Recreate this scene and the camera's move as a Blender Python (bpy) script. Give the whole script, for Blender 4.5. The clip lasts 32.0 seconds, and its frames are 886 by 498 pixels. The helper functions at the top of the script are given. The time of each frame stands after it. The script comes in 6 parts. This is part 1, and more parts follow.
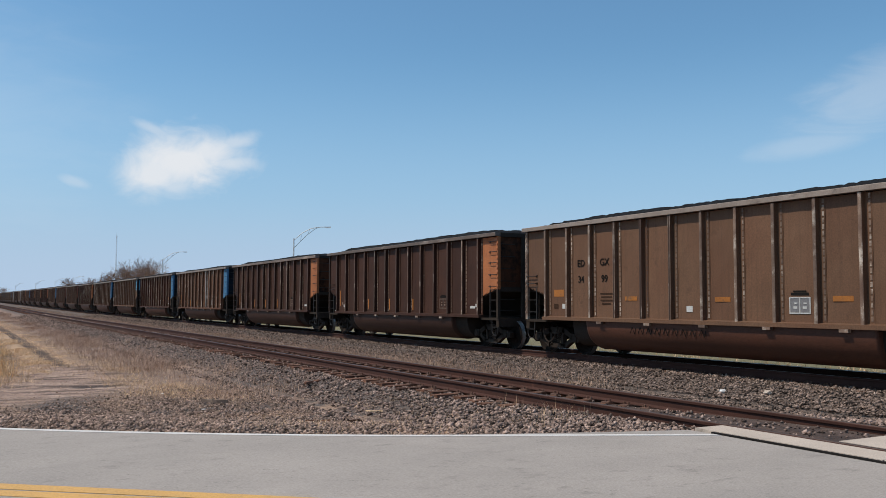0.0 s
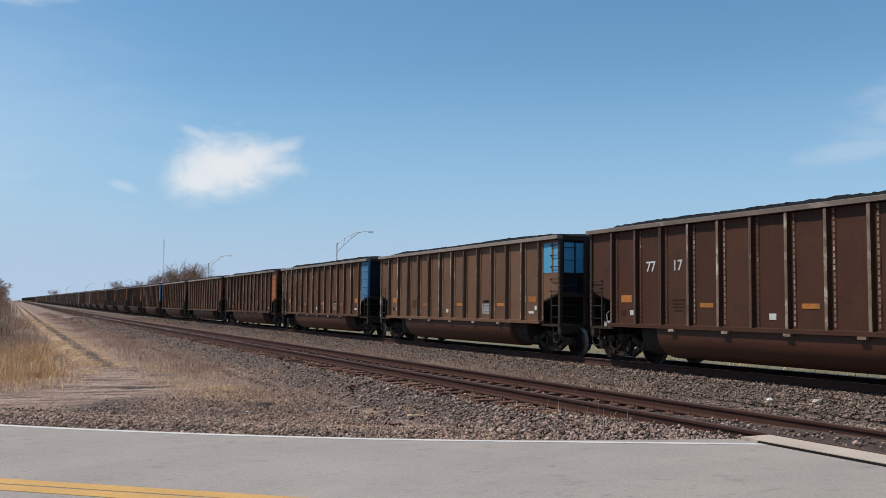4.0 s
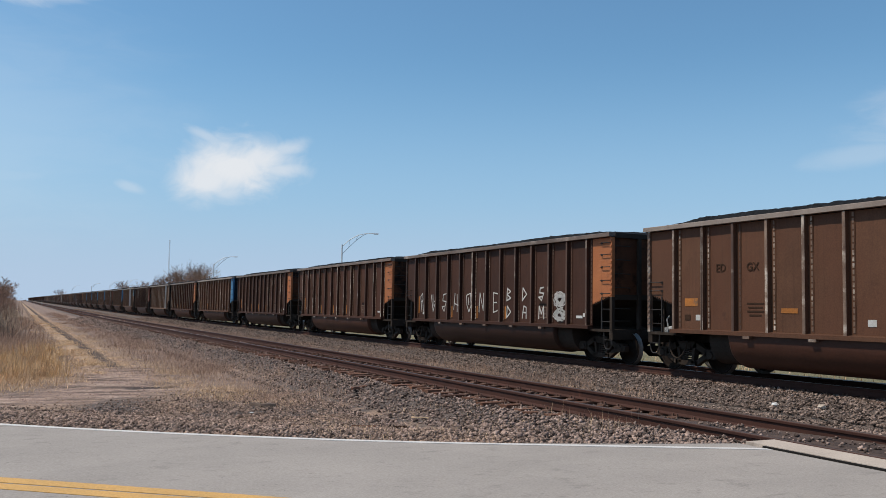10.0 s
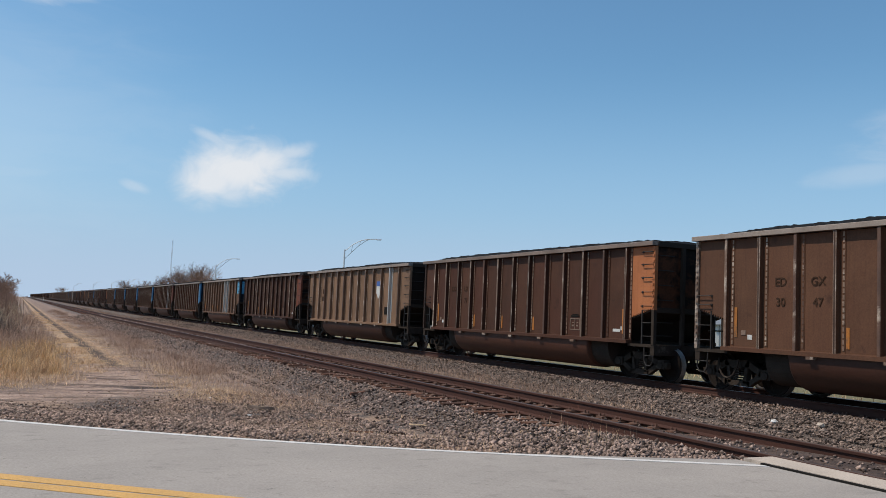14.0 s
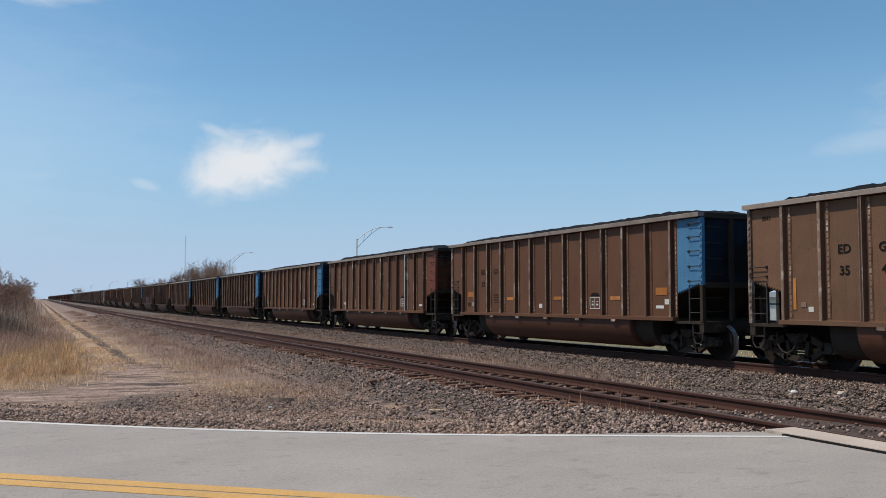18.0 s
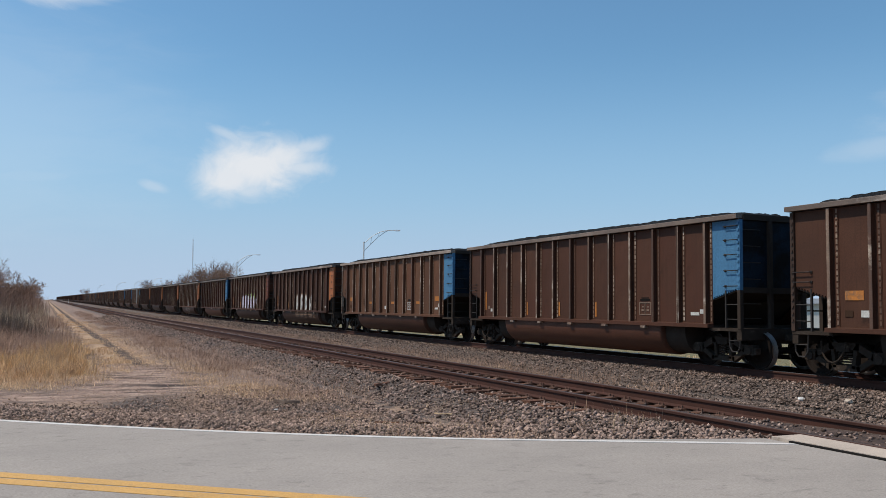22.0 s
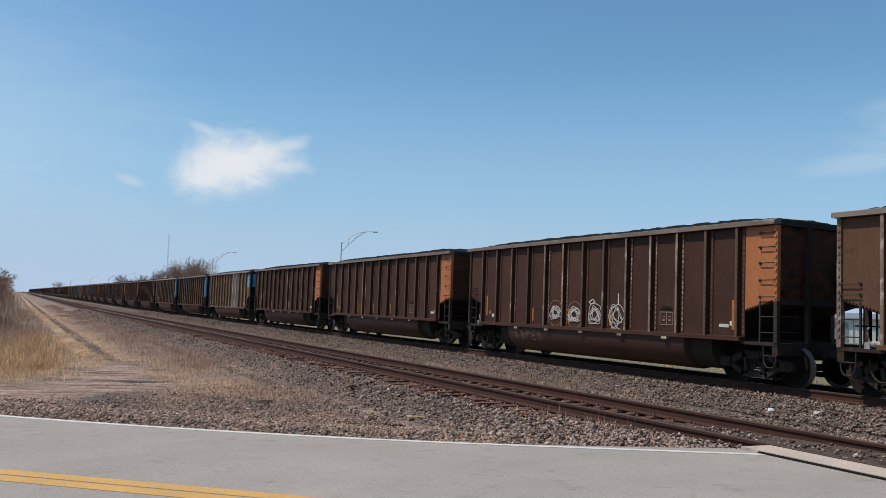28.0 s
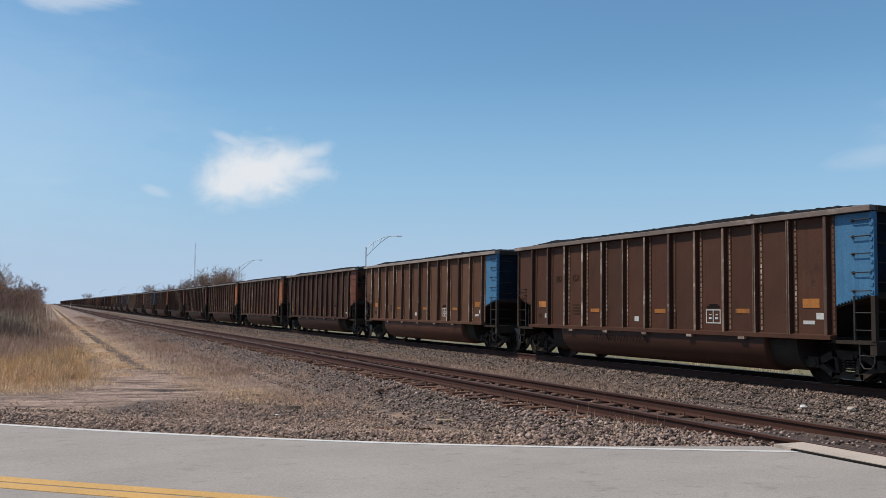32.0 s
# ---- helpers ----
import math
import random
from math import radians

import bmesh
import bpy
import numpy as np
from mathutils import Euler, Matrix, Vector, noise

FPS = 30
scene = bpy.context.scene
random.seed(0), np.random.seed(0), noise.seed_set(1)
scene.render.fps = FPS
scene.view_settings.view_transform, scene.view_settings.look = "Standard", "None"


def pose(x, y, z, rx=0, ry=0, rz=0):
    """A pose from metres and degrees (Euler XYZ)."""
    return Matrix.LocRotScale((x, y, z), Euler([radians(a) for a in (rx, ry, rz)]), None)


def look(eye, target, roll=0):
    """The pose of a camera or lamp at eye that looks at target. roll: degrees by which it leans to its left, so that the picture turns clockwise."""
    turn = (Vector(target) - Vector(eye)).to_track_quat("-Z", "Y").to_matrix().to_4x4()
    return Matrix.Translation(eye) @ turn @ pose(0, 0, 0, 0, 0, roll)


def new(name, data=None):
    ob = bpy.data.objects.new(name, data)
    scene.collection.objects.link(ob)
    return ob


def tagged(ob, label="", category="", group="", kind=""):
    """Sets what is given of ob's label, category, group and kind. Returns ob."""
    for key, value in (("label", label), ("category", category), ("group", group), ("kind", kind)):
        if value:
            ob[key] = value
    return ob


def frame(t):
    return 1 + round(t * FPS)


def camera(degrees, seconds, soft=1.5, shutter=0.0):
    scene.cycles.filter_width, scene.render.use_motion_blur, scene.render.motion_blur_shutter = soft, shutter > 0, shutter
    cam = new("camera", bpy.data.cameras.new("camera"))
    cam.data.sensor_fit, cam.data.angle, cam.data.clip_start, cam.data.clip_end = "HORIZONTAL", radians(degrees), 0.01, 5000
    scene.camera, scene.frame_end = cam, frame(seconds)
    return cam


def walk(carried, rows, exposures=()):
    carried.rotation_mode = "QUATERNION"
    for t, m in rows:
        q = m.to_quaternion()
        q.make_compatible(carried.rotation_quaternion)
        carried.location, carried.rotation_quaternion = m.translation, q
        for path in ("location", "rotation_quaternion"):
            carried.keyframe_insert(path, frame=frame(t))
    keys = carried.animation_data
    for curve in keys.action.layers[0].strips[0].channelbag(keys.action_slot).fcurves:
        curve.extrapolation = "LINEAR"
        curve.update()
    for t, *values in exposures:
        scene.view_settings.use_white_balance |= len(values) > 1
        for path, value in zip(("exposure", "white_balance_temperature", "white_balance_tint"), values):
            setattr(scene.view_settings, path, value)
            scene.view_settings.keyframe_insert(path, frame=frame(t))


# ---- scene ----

# Plan: z = 0 is the top of the rails, +y runs along the tracks away from the road, the camera stands at x = y = 0.
EYE = 1.482              # eye height over the rails
NEAR_X = 9.094           # centre line of the empty track
FAR_X = 16.726           # centre line of the track with the train
GAUGE = 1.435
PITCH = 16.18            # length of a car over its couplers
CAR_DETAIL = 39          # cars in full detail
CAR_PLAIN = 47           # cars past this are never near
CAR_LAST = 104


def rise(y):
    """The line and the land climb gently in the distance."""
    d = min(y, 1500.0) - 80.0
    return 0.0 if d < 0 else 0.0037 * (d * d / 120.0 if d < 60 else d - 30.0)

# ---------------------------------------------------------------- camera
cam = camera(54.23, 32.0, soft=0.85)

# seconds, yaw, pitch, roll
VIEW = [
    (0, -29.22, 3.57, 0.22),
    (0.5, -29.28, 3.65, 0.45),
    (1, -29.01, 3.97, 0.62),
    (1.5, -28.01, 3.82, 0.45),
    (2, -27.38, 3.52, 0.39),
    (2.5, -26.87, 3.31, 0.35),
    (3, -26.47, 3.40, 0.48),
    (3.5, -26.29, 3.64, 0.61),
    (5.5, -27.11, 4.27, 0.99),
    (6, -26.98, 4.23, 1.14),
    (6.5, -27.14, 4.65, 1.45),
    (7, -27.25, 4.64, 1.20),
    (7.5, -27.22, 4.40, 1.11),
    (8, -27.21, 4.13, 0.99),
    (8.5, -26.92, 4.23, 0.99),
    (9, -26.73, 4.21, 0.94),
    (9.5, -26.27, 3.93, 0.93),
    (10, -26.08, 4.02, 1.00),
    (10.5, -25.71, 4.09, 1.33),
    (11, -25.82, 4.22, 1.52),
    (11.5, -25.63, 4.11, 1.76),
    (12, -25.70, 4.21, 1.94),
    (12.5, -25.73, 4.06, 1.88),
    (13, -25.67, 3.77, 2.06),
    (13.5, -25.91, 3.92, 2.23),
    (14, -25.90, 4.52, 2.55),
    (14.5, -26.09, 4.81, 2.59),
    (16.5, -27.47, 4.09, 1.14),
    (17, -26.71, 4.05, 0.70),
    (17.5, -25.83, 3.89, 0.28),
    (18, -25.11, 3.51, 0.10),
    (18.5, -24.52, 3.50, 0.49),
    (19, -24.52, 3.48, 0.93),
    (19.5, -24.63, 3.85, 0.93),
    (20, -24.45, 4.28, 1.13),
    (20.5, -24.52, 4.45, 1.13),
    (21, -24.23, 4.55, 1.35),
    (21.5, -24.28, 4.32, 1.13),
    (22, -24.65, 3.75, 0.58),
    (22.5, -24.84, 3.79, 0.42),
    (23, -25.09, 4.01, 0.35),
    (23.5, -25.28, 4.16, 0.41),
    (24, -25.42, 4.20, 0.46),
    (24.5, -25.25, 4.16, 0.75),
    (25, -25.37, 4.27, 1.12),
    (25.5, -25.41, 4.58, 1.08),
    (27.5, -26.36, 4.08, 2.03),
    (28, -26.13, 3.99, 2.08),
    (28.5, -26.11, 4.25, 1.98),
    (29, -26.20, 4.18, 2.02),
    (29.5, -25.82, 3.89, 1.70),
    (30, -25.14, 3.79, 1.50),
    (30.5, -24.67, 4.14, 1.55),
    (31, -24.40, 4.15, 1.34),
    (31.5, -24.44, 4.13, 1.22),
    (32, -24.51, 4.14, 0.82),
]


def hold(yaw, pitch, roll):
    return pose(0, 0, EYE, 90 + pitch, 0, yaw) @ pose(0, 0, 0, 0, 0, roll)


walk(cam, [(t, hold(y, p, r)) for t, y, p, r in VIEW])

# seconds, place along the track of the rear corner of the first car
TRAIN = [(0, 21.98), (1, 5.88), (2, -10.78), (3, -26.92), (3.5, -35.24), (5.5, -69.13), (6, -76.85), (7, -93.95), (8, -110.67), (9, -126.75), (10, -143.30), (11, -159.95), (12, -176.51), (13, -192.58), (14, -209.79), (14.5, -217.50), (16.5, -250.77), (17, -259.08), (18, -275.79), (19, -292.34), (20, -308.96), (21, -325.03), (22, -341.56), (23, -358.17), (24, -374.77), (25, -391.28), (27.5, -432.23), (28, -440.58), (29, -457.18), (30, -473.74), (31, -490.47), (32, -507.03)]

# ---------------------------------------------------------------- light
SUN_TO = Vector((-1.0, 0.38, 1.62)).normalized()
scene.view_settings.exposure = 0.0
sun_data = bpy.data.lights.new("sun", "SUN")
sun_data.energy, sun_data.angle, sun_data.color = 3.6, radians(0.55), (1.0, 0.90, 0.77)
sun = new("sun", sun_data)
sun.matrix_world = look((0, 0, 60), Vector((0, 0, 60)) - SUN_TO)


def make_world():
    w = bpy.data.worlds.new("sky")
    scene.world = w
    w.use_nodes = True
    nt = w.node_tree
    N, L = nt.nodes, nt.links
    N.clear()

    def val(op, a, b=0.0, clamp=False):
        n = N.new("ShaderNodeMath")
        n.operation, n.use_clamp = op, clamp
        for s, v in ((0, a), (1, b)):
            if isinstance(v, (int, float)):
                n.inputs[s].default_value = v
            else:
                L.new(v, n.inputs[s])
        return n.outputs[0]

    sky = N.new("ShaderNodeTexSky")
    sky.sky_type, sky.sun_disc = "NISHITA", False
    sky.sun_elevation = math.asin(SUN_TO.z)
    sky.sun_rotation = math.atan2(SUN_TO.x, SUN_TO.y)
    sky.air_density, sky.dust_density, sky.ozone_density = 1.0, 0.8, 1.4
    coord = N.new("ShaderNodeTexCoord")
    way = N.new("ShaderNodeVectorMath")
    way.operation = "NORMALIZE"
    L.new(coord.outputs["Generated"], way.inputs[0])

    def dot(v):
        n = N.new("ShaderNodeVectorMath")
        n.operation = "DOT_PRODUCT"
        L.new(way.outputs[0], n.inputs[0])
        n.inputs[1].default_value = v
        return n.outputs["Value"]

    def wisps(scale, stretch, detail):
        m = N.new("ShaderNodeMapping")
        m.inputs["Scale"].default_value = stretch
        L.new(way.outputs[0], m.inputs["Vector"])
        n = N.new("ShaderNodeTexNoise")
        n.inputs["Scale"].default_value, n.inputs["Detail"].default_value = scale, detail
        n.inputs["Roughness"].default_value, n.inputs["Distortion"].default_value = 0.62, 0.6
        L.new(m.outputs[0], n.inputs["Vector"])
        return n.outputs["Fac"]

    ragged = wisps(22.0, (1, 1, 1.5), 7.0)
    thin = wisps(9.0, (1, 1, 3.4), 8.0)

    def cloud(yaw, up, wide, high, tilt, thick, noise_out, rag):
        """A ragged cloud round a bearing, wide and high in degrees."""
        y, u = radians(yaw), radians(up)
        ahead = Vector((-math.sin(y) * math.cos(u), math.cos(y) * math.cos(u), math.sin(u)))
        right = ahead.cross(Vector((0, 0, 1))).normalized()
        above = right.cross(ahead)
        c, s = math.cos(radians(tilt)), math.sin(radians(tilt))
        a = val("DIVIDE", dot(right * c + above * s), math.sin(radians(wide)))
        b = val("DIVIDE", dot(above * c - right * s), math.sin(radians(high)))
        r = val("SQRT", val("ADD", val("MULTIPLY", a, a), val("MULTIPLY", b, b)))
        front = val("GREATER_THAN", dot(ahead), 0.5)
        r = val("ADD", r, val("MULTIPLY", val("SUBTRACT", noise_out, 0.5), rag))
        m = N.new("ShaderNodeMapRange")
        m.interpolation_type = "SMOOTHSTEP"
        L.new(r, m.inputs["Value"])
        m.inputs["From Min"].default_value, m.inputs["From Max"].default_value = 1.05, 0.15
        m.inputs["To Min"].default_value, m.inputs["To Max"].default_value = 0.0, thick
        return val("MULTIPLY", m.outputs[0], front)

    puffs = [
        cloud(-12.2, 9.0, 4.8, 2.6, 8, 0.97, ragged, 1.0),
        cloud(-10.8, 8.2, 3.0, 2.1, 20, 0.92, ragged, 0.9),
        cloud(-11.8, 7.4, 2.0, 1.2, 0, 0.55, ragged, 1.0),
        cloud(-13.6, 9.5, 3.2, 1.6, 6, 0.90, ragged, 0.9),
        cloud(-10.9, 10.6, 2.4, 0.48, -22, 0.42, ragged, 0.9),
        cloud(-15.4, 10.2, 2.3, 0.75, 20, 0.55, ragged, 1.0),
        cloud(-15.1, 8.9, 2.3, 0.75, 2, 0.65, ragged, 1.0),
        cloud(-6.0, 7.3, 1.3, 0.42, -16, 0.28, ragged, 0.9),
        cloud(-56.5, 12.6, 6.0, 2.6, 20, 0.24, thin, 1.6),
        cloud(-52.3, 9.7, 4.0, 0.8, 6, 0.20, thin, 1.4),
        cloud(-1.6, 19.2, 1.5, 0.55, 4, 0.62, ragged, 1.0),
        cloud(1.2, 18.7, 0.9, 0.45, 0, 0.55, ragged, 1.0),
        cloud(5.0, 11.0, 17.0, 10.0, 0, 0.13, thin, 0.9),
        cloud(-0.5, 18.4, 4.0, 1.1, 10, 0.45, thin, 1.8),
        cloud(1.0, 7.5, 4.5, 0.7, 3, 0.14, thin, 1.4),
    ]
    total = puffs[0]
    for p in puffs[1:]:
        total = val("MAXIMUM", total, p)
    # pale haze low over the ground
    rise_of = dot((0, 0, 1))
    def band(lo, hi, most):
        m = N.new("ShaderNodeMapRange")
        m.interpolation_type = "SMOOTHSTEP"
        L.new(rise_of, m.inputs["Value"])
        m.inputs["From Min"].default_value, m.inputs["From Max"].default_value = lo, hi
        m.inputs["To Min"].default_value, m.inputs["To Max"].default_value = most, 0.0
        return m.outputs[0]

    clear = N.new("ShaderNodeMix")
    clear.data_type, clear.blend_type = "RGBA", "MULTIPLY"
    clear.inputs["Factor"].default_value = 1.0
    L.new(sky.outputs[0], clear.inputs["A"])
    clear.inputs["B"].default_value = (0.865, 1.210, 1.310, 1)
    mix = N.new("ShaderNodeMix")
    mix.data_type = "RGBA"
    L.new(total, mix.inputs["Factor"])
    under = clear.outputs["Result"]
    for lo, hi, most, tone in ((-0.02, 0.30, 0.92, (3.62, 5.20, 7.50, 1)), (-0.01, 0.13, 0.80, (4.75, 6.00, 7.65, 1))):
        low = N.new("ShaderNodeMix")
        low.data_type = "RGBA"
        L.new(band(lo, hi, most), low.inputs["Factor"])
        L.new(under, low.inputs["A"])
        low.inputs["B"].default_value = tone
        under = low.outputs["Result"]
    L.new(under, mix.inputs["A"])
    mix.inputs["B"].default_value = (7.9, 8.15, 8.5, 1)
    bg = N.new("ShaderNodeBackground")
    bg.inputs["Strength"].default_value = 0.10
    out = N.new("ShaderNodeOutputWorld")
    L.new(mix.outputs["Result"], bg.inputs["Color"])
    L.new(bg.outputs[0], out.inputs["Surface"])


make_world()

# ---------------------------------------------------------------- materials
MATS = {}


def mat(name, c1, c2, scale=3.0, rough=0.8, metal=0.0, bump=0.3, fine=40.0, spots=None, spot_scale=1.5, spot_at=0.58,
        streak=0.0, vary=0.0, island=0.0, stretch=(1, 1, 1), depth=0.01, world=False, wash=None, gloss=0.5):
    """Two colours mixed by a coarse noise, a fine grain, stains of a third colour, vertical streaks and chance per piece."""
    m = bpy.data.materials.new(name)
    m.use_nodes = True
    nt = m.node_tree
    N, L = nt.nodes, nt.links
    b = N["Principled BSDF"]
    b.inputs["Roughness"].default_value, b.inputs["Metallic"].default_value = rough, metal
    b.inputs["Specular IOR Level"].default_value = gloss
    co = N.new("ShaderNodeTexCoord")
    if world:
        geo0 = N.new("ShaderNodeNewGeometry")
        base = geo0.outputs["Position"]
    else:
        base = co.outputs["Object"]
    info = N.new("ShaderNodeObjectInfo")
    add = N.new("ShaderNodeVectorMath")
    add.operation = "MULTIPLY_ADD"
    comb = N.new("ShaderNodeCombineXYZ")
    for k in range(3):
        L.new(info.outputs["Random"], comb.inputs[k])
    L.new(comb.outputs[0], add.inputs[0])
    add.inputs[1].default_value = (0, 0, 0) if world else (37.0, 91.0, 53.0)
    L.new(base, add.inputs[2])
    mp = N.new("ShaderNodeMapping")
    mp.inputs["Scale"].default_value = stretch
    L.new(add.outputs[0], mp.inputs["Vector"])

    def noise_at(s, detail=5.0, vec=None, r=0.6):
        n = N.new("ShaderNodeTexNoise")
        n.inputs["Scale"].default_value, n.inputs["Detail"].default_value = s, detail
        n.inputs["Roughness"].default_value = r
        L.new(vec or mp.outputs[0], n.inputs["Vector"])
        return n.outputs["Fac"]

    def ramp(fac, lo, hi):
        n = N.new("ShaderNodeMapRange")
        n.inputs["From Min"].default_value, n.inputs["From Max"].default_value = lo, hi
        L.new(fac, n.inputs["Value"])
        return n.outputs[0]

    def mix(fac, a, c, blend="MIX"):
        n = N.new("ShaderNodeMix")
        n.data_type, n.blend_type = "RGBA", blend
        for key, v in (("Factor", fac), ("A", a), ("B", c)):
            if isinstance(v, tuple):
                n.inputs[key].default_value = (*v, 1)
            elif isinstance(v, float):
                n.inputs[key].default_value = v
            else:
                L.new(v, n.inputs[key])
        return n.outputs["Result"]

    coarse = noise_at(scale)
    grain = noise_at(fine, 4.0, r=0.7)
    col = mix(ramp(coarse, 0.3, 0.7), c1, c2)
    if wash:
        col = mix(ramp(noise_at(scale * 0.22, 3.0), 0.42, 0.66), col, wash)
    if streak:
        sm = N.new("ShaderNodeMapping")
        sm.inputs["Scale"].default_value = (9, 9, 0.35)
        L.new(add.outputs[0], sm.inputs["Vector"])
        sn = noise_at(1.6, 5.0, sm.outputs[0])
        dark = tuple(x * 0.55 for x in c1)
        f = N.new("ShaderNodeMath")
        f.operation = "MULTIPLY"
        L.new(ramp(sn, 0.5, 0.8), f.inputs[0])
        f.inputs[1].default_value = streak
        col = mix(f.outputs[0], col, dark)
    if spots:
        col = mix(ramp(noise_at(spot_scale, 6.0, r=0.7), spot_at, spot_at + 0.12), col, spots)
    g = ramp(grain, 0.25, 0.8)
    gm = N.new("ShaderNodeMapRange")
    gm.inputs["To Min"].default_value, gm.inputs["To Max"].default_value = 0.72, 1.22
    L.new(g, gm.inputs["Value"])
    fac = gm.outputs[0]
    if vary or island:
        rnd = info.outputs["Random"]
        if island:
            geo = N.new("ShaderNodeNewGeometry")
            rnd = geo.outputs["Random Per Island"]
        k = max(vary, island)
        vm = N.new("ShaderNodeMapRange")
        vm.inputs["To Min"].default_value, vm.inputs["To Max"].default_value = 1 - k, 1 + k
        L.new(rnd, vm.inputs["Value"])
        mu = N.new("ShaderNodeMath")
        mu.operation = "MULTIPLY"
        L.new(fac, mu.inputs[0])
        L.new(vm.outputs[0], mu.inputs[1])
        fac = mu.outputs[0]
    cc = N.new("ShaderNodeCombineXYZ")
    for k in range(3):
        L.new(fac, cc.inputs[k])
    col = mix(1.0, col, cc.outputs[0], "MULTIPLY")
    L.new(col, b.inputs["Base Color"])
    if bump:
        bn = N.new("ShaderNodeBump")
        bn.inputs["Strength"].default_value, bn.inputs["Distance"].default_value = bump, depth
        L.new(grain, bn.inputs["Height"])
        L.new(bn.outputs[0], b.inputs["Normal"])
    MATS[name] = m
    return m


# car paints
mat("paint_tan", (0.168, 0.088, 0.049), (0.128, 0.066, 0.036), 1.2, 0.7, 0, 0.12, 30, (0.080, 0.039, 0.022), 1.6, 0.61, 0.6, 0.12, wash=(0.137, 0.064, 0.034), gloss=0.3)
mat("paint_olive", (0.130, 0.060, 0.032), (0.096, 0.044, 0.0235), 1.2, 0.7, 0, 0.12, 30, (0.062, 0.0275, 0.016), 1.6, 0.61, 0.6, 0.12, wash=(0.108, 0.044, 0.023), gloss=0.25)
mat("paint_brown", (0.080, 0.033, 0.0175), (0.058, 0.0240, 0.0130), 1.2, 0.7, 0, 0.12, 30, (0.037, 0.0155, 0.009), 1.6, 0.61, 0.6, 0.12, wash=(0.074, 0.0265, 0.0145), gloss=0.25)
mat("paint_maroon", (0.064, 0.025, 0.014), (0.045, 0.018, 0.010), 1.2, 0.7, 0, 0.12, 30, (0.028, 0.012, 0.008), 2.2, 0.62, 0.5, 0.12, gloss=0.25)
mat("paint_cream", (0.225, 0.128, 0.074), (0.170, 0.096, 0.056), 1.2, 0.65, 0, 0.1, 30, (0.11, 0.062, 0.036), 2.2, 0.62, 0.5, 0.1, gloss=0.3)
mat("end_blue", (0.070, 0.200, 0.345), (0.054, 0.158, 0.285), 1.4, 0.6, 0, 0.1, 30, (0.05, 0.085, 0.11), 2.4, 0.62, 0.6, 0.06, gloss=0.3)
mat("end_cyan", (0.095, 0.355, 0.55), (0.080, 0.300, 0.47), 1.4, 0.6, 0, 0.1, 30, (0.075, 0.20, 0.30), 2.4, 0.68, 0.3, 0.06, gloss=0.3)
mat("end_orange", (0.43, 0.150, 0.055), (0.35, 0.118, 0.044), 1.4, 0.6, 0, 0.1, 30, (0.20, 0.075, 0.036), 2.4, 0.62, 0.5, 0.1, gloss=0.3)
mat("end_rust", (0.175, 0.052, 0.026), (0.135, 0.040, 0.021), 1.4, 0.6, 0, 0.1, 30, (0.07, 0.027, 0.017), 2.4, 0.58, 0.6, 0.1, gloss=0.3)
mat("rib_worn", (0.060, 0.032, 0.020), (0.045, 0.025, 0.017), 2.0, 0.65, 0, 0.15, 30, (0.30, 0.25, 0.20), 3.0, 0.66, 0.3, 0.1, gloss=0.3)
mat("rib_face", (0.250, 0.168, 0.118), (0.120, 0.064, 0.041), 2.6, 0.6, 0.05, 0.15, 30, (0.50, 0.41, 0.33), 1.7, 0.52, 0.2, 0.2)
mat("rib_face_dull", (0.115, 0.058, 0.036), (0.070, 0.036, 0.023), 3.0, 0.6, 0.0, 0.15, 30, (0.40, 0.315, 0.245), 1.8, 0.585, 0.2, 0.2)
mat("aluminium", (0.52, 0.50, 0.47), (0.42, 0.40, 0.37), 2.0, 0.45, 0.35, 0.1, 40, (0.28, 0.24, 0.20), 3.0, 0.62, 0.3, 0.08)
mat("chord_metal", (0.31, 0.245, 0.200), (0.205, 0.155, 0.124), 1.6, 0.6, 0.1, 0.12, 40, (0.085, 0.058, 0.044), 1.7, 0.60, 0.4, 0.2)
mat("chord_dark", (0.205, 0.148, 0.116), (0.112, 0.078, 0.060), 1.6, 0.6, 0.05, 0.12, 40, (0.37, 0.30, 0.25), 1.3, 0.56, 0.4, 0.2, stretch=(1, 0.5, 1))
mat("tub_steel", (0.088, 0.033, 0.019), (0.058, 0.023, 0.014), 1.3, 0.5, 0, 0.1, 30, (0.118, 0.048, 0.028), 1.3, 0.60, 0.4, 0.3, stretch=(1, 0.3, 1), gloss=0.35)
mat("tub_dark", (0.050, 0.021, 0.0135), (0.034, 0.015, 0.010), 1.3, 0.5, 0, 0.1, 30, (0.072, 0.031, 0.020), 1.3, 0.60, 0.4, 0.3, stretch=(1, 0.3, 1), gloss=0.35)
mat("black_steel", (0.040, 0.030, 0.024), (0.052, 0.039, 0.031), 3.0, 0.9, 0, 0.25, 40, (0.070, 0.050, 0.038), 4.0, 0.66, gloss=0.08)
mat("truck_iron", (0.035, 0.026, 0.020), (0.050, 0.037, 0.029), 4.0, 0.9, 0, 0.3, 40, (0.105, 0.080, 0.063), 4.0, 0.58, gloss=0.1)
mat("wheel_steel", (0.022, 0.016, 0.013), (0.015, 0.011, 0.009), 4.0, 0.85, 0.0, 0.2, 40, (0.045, 0.032, 0.025), 3.0, 0.62, gloss=0.08)
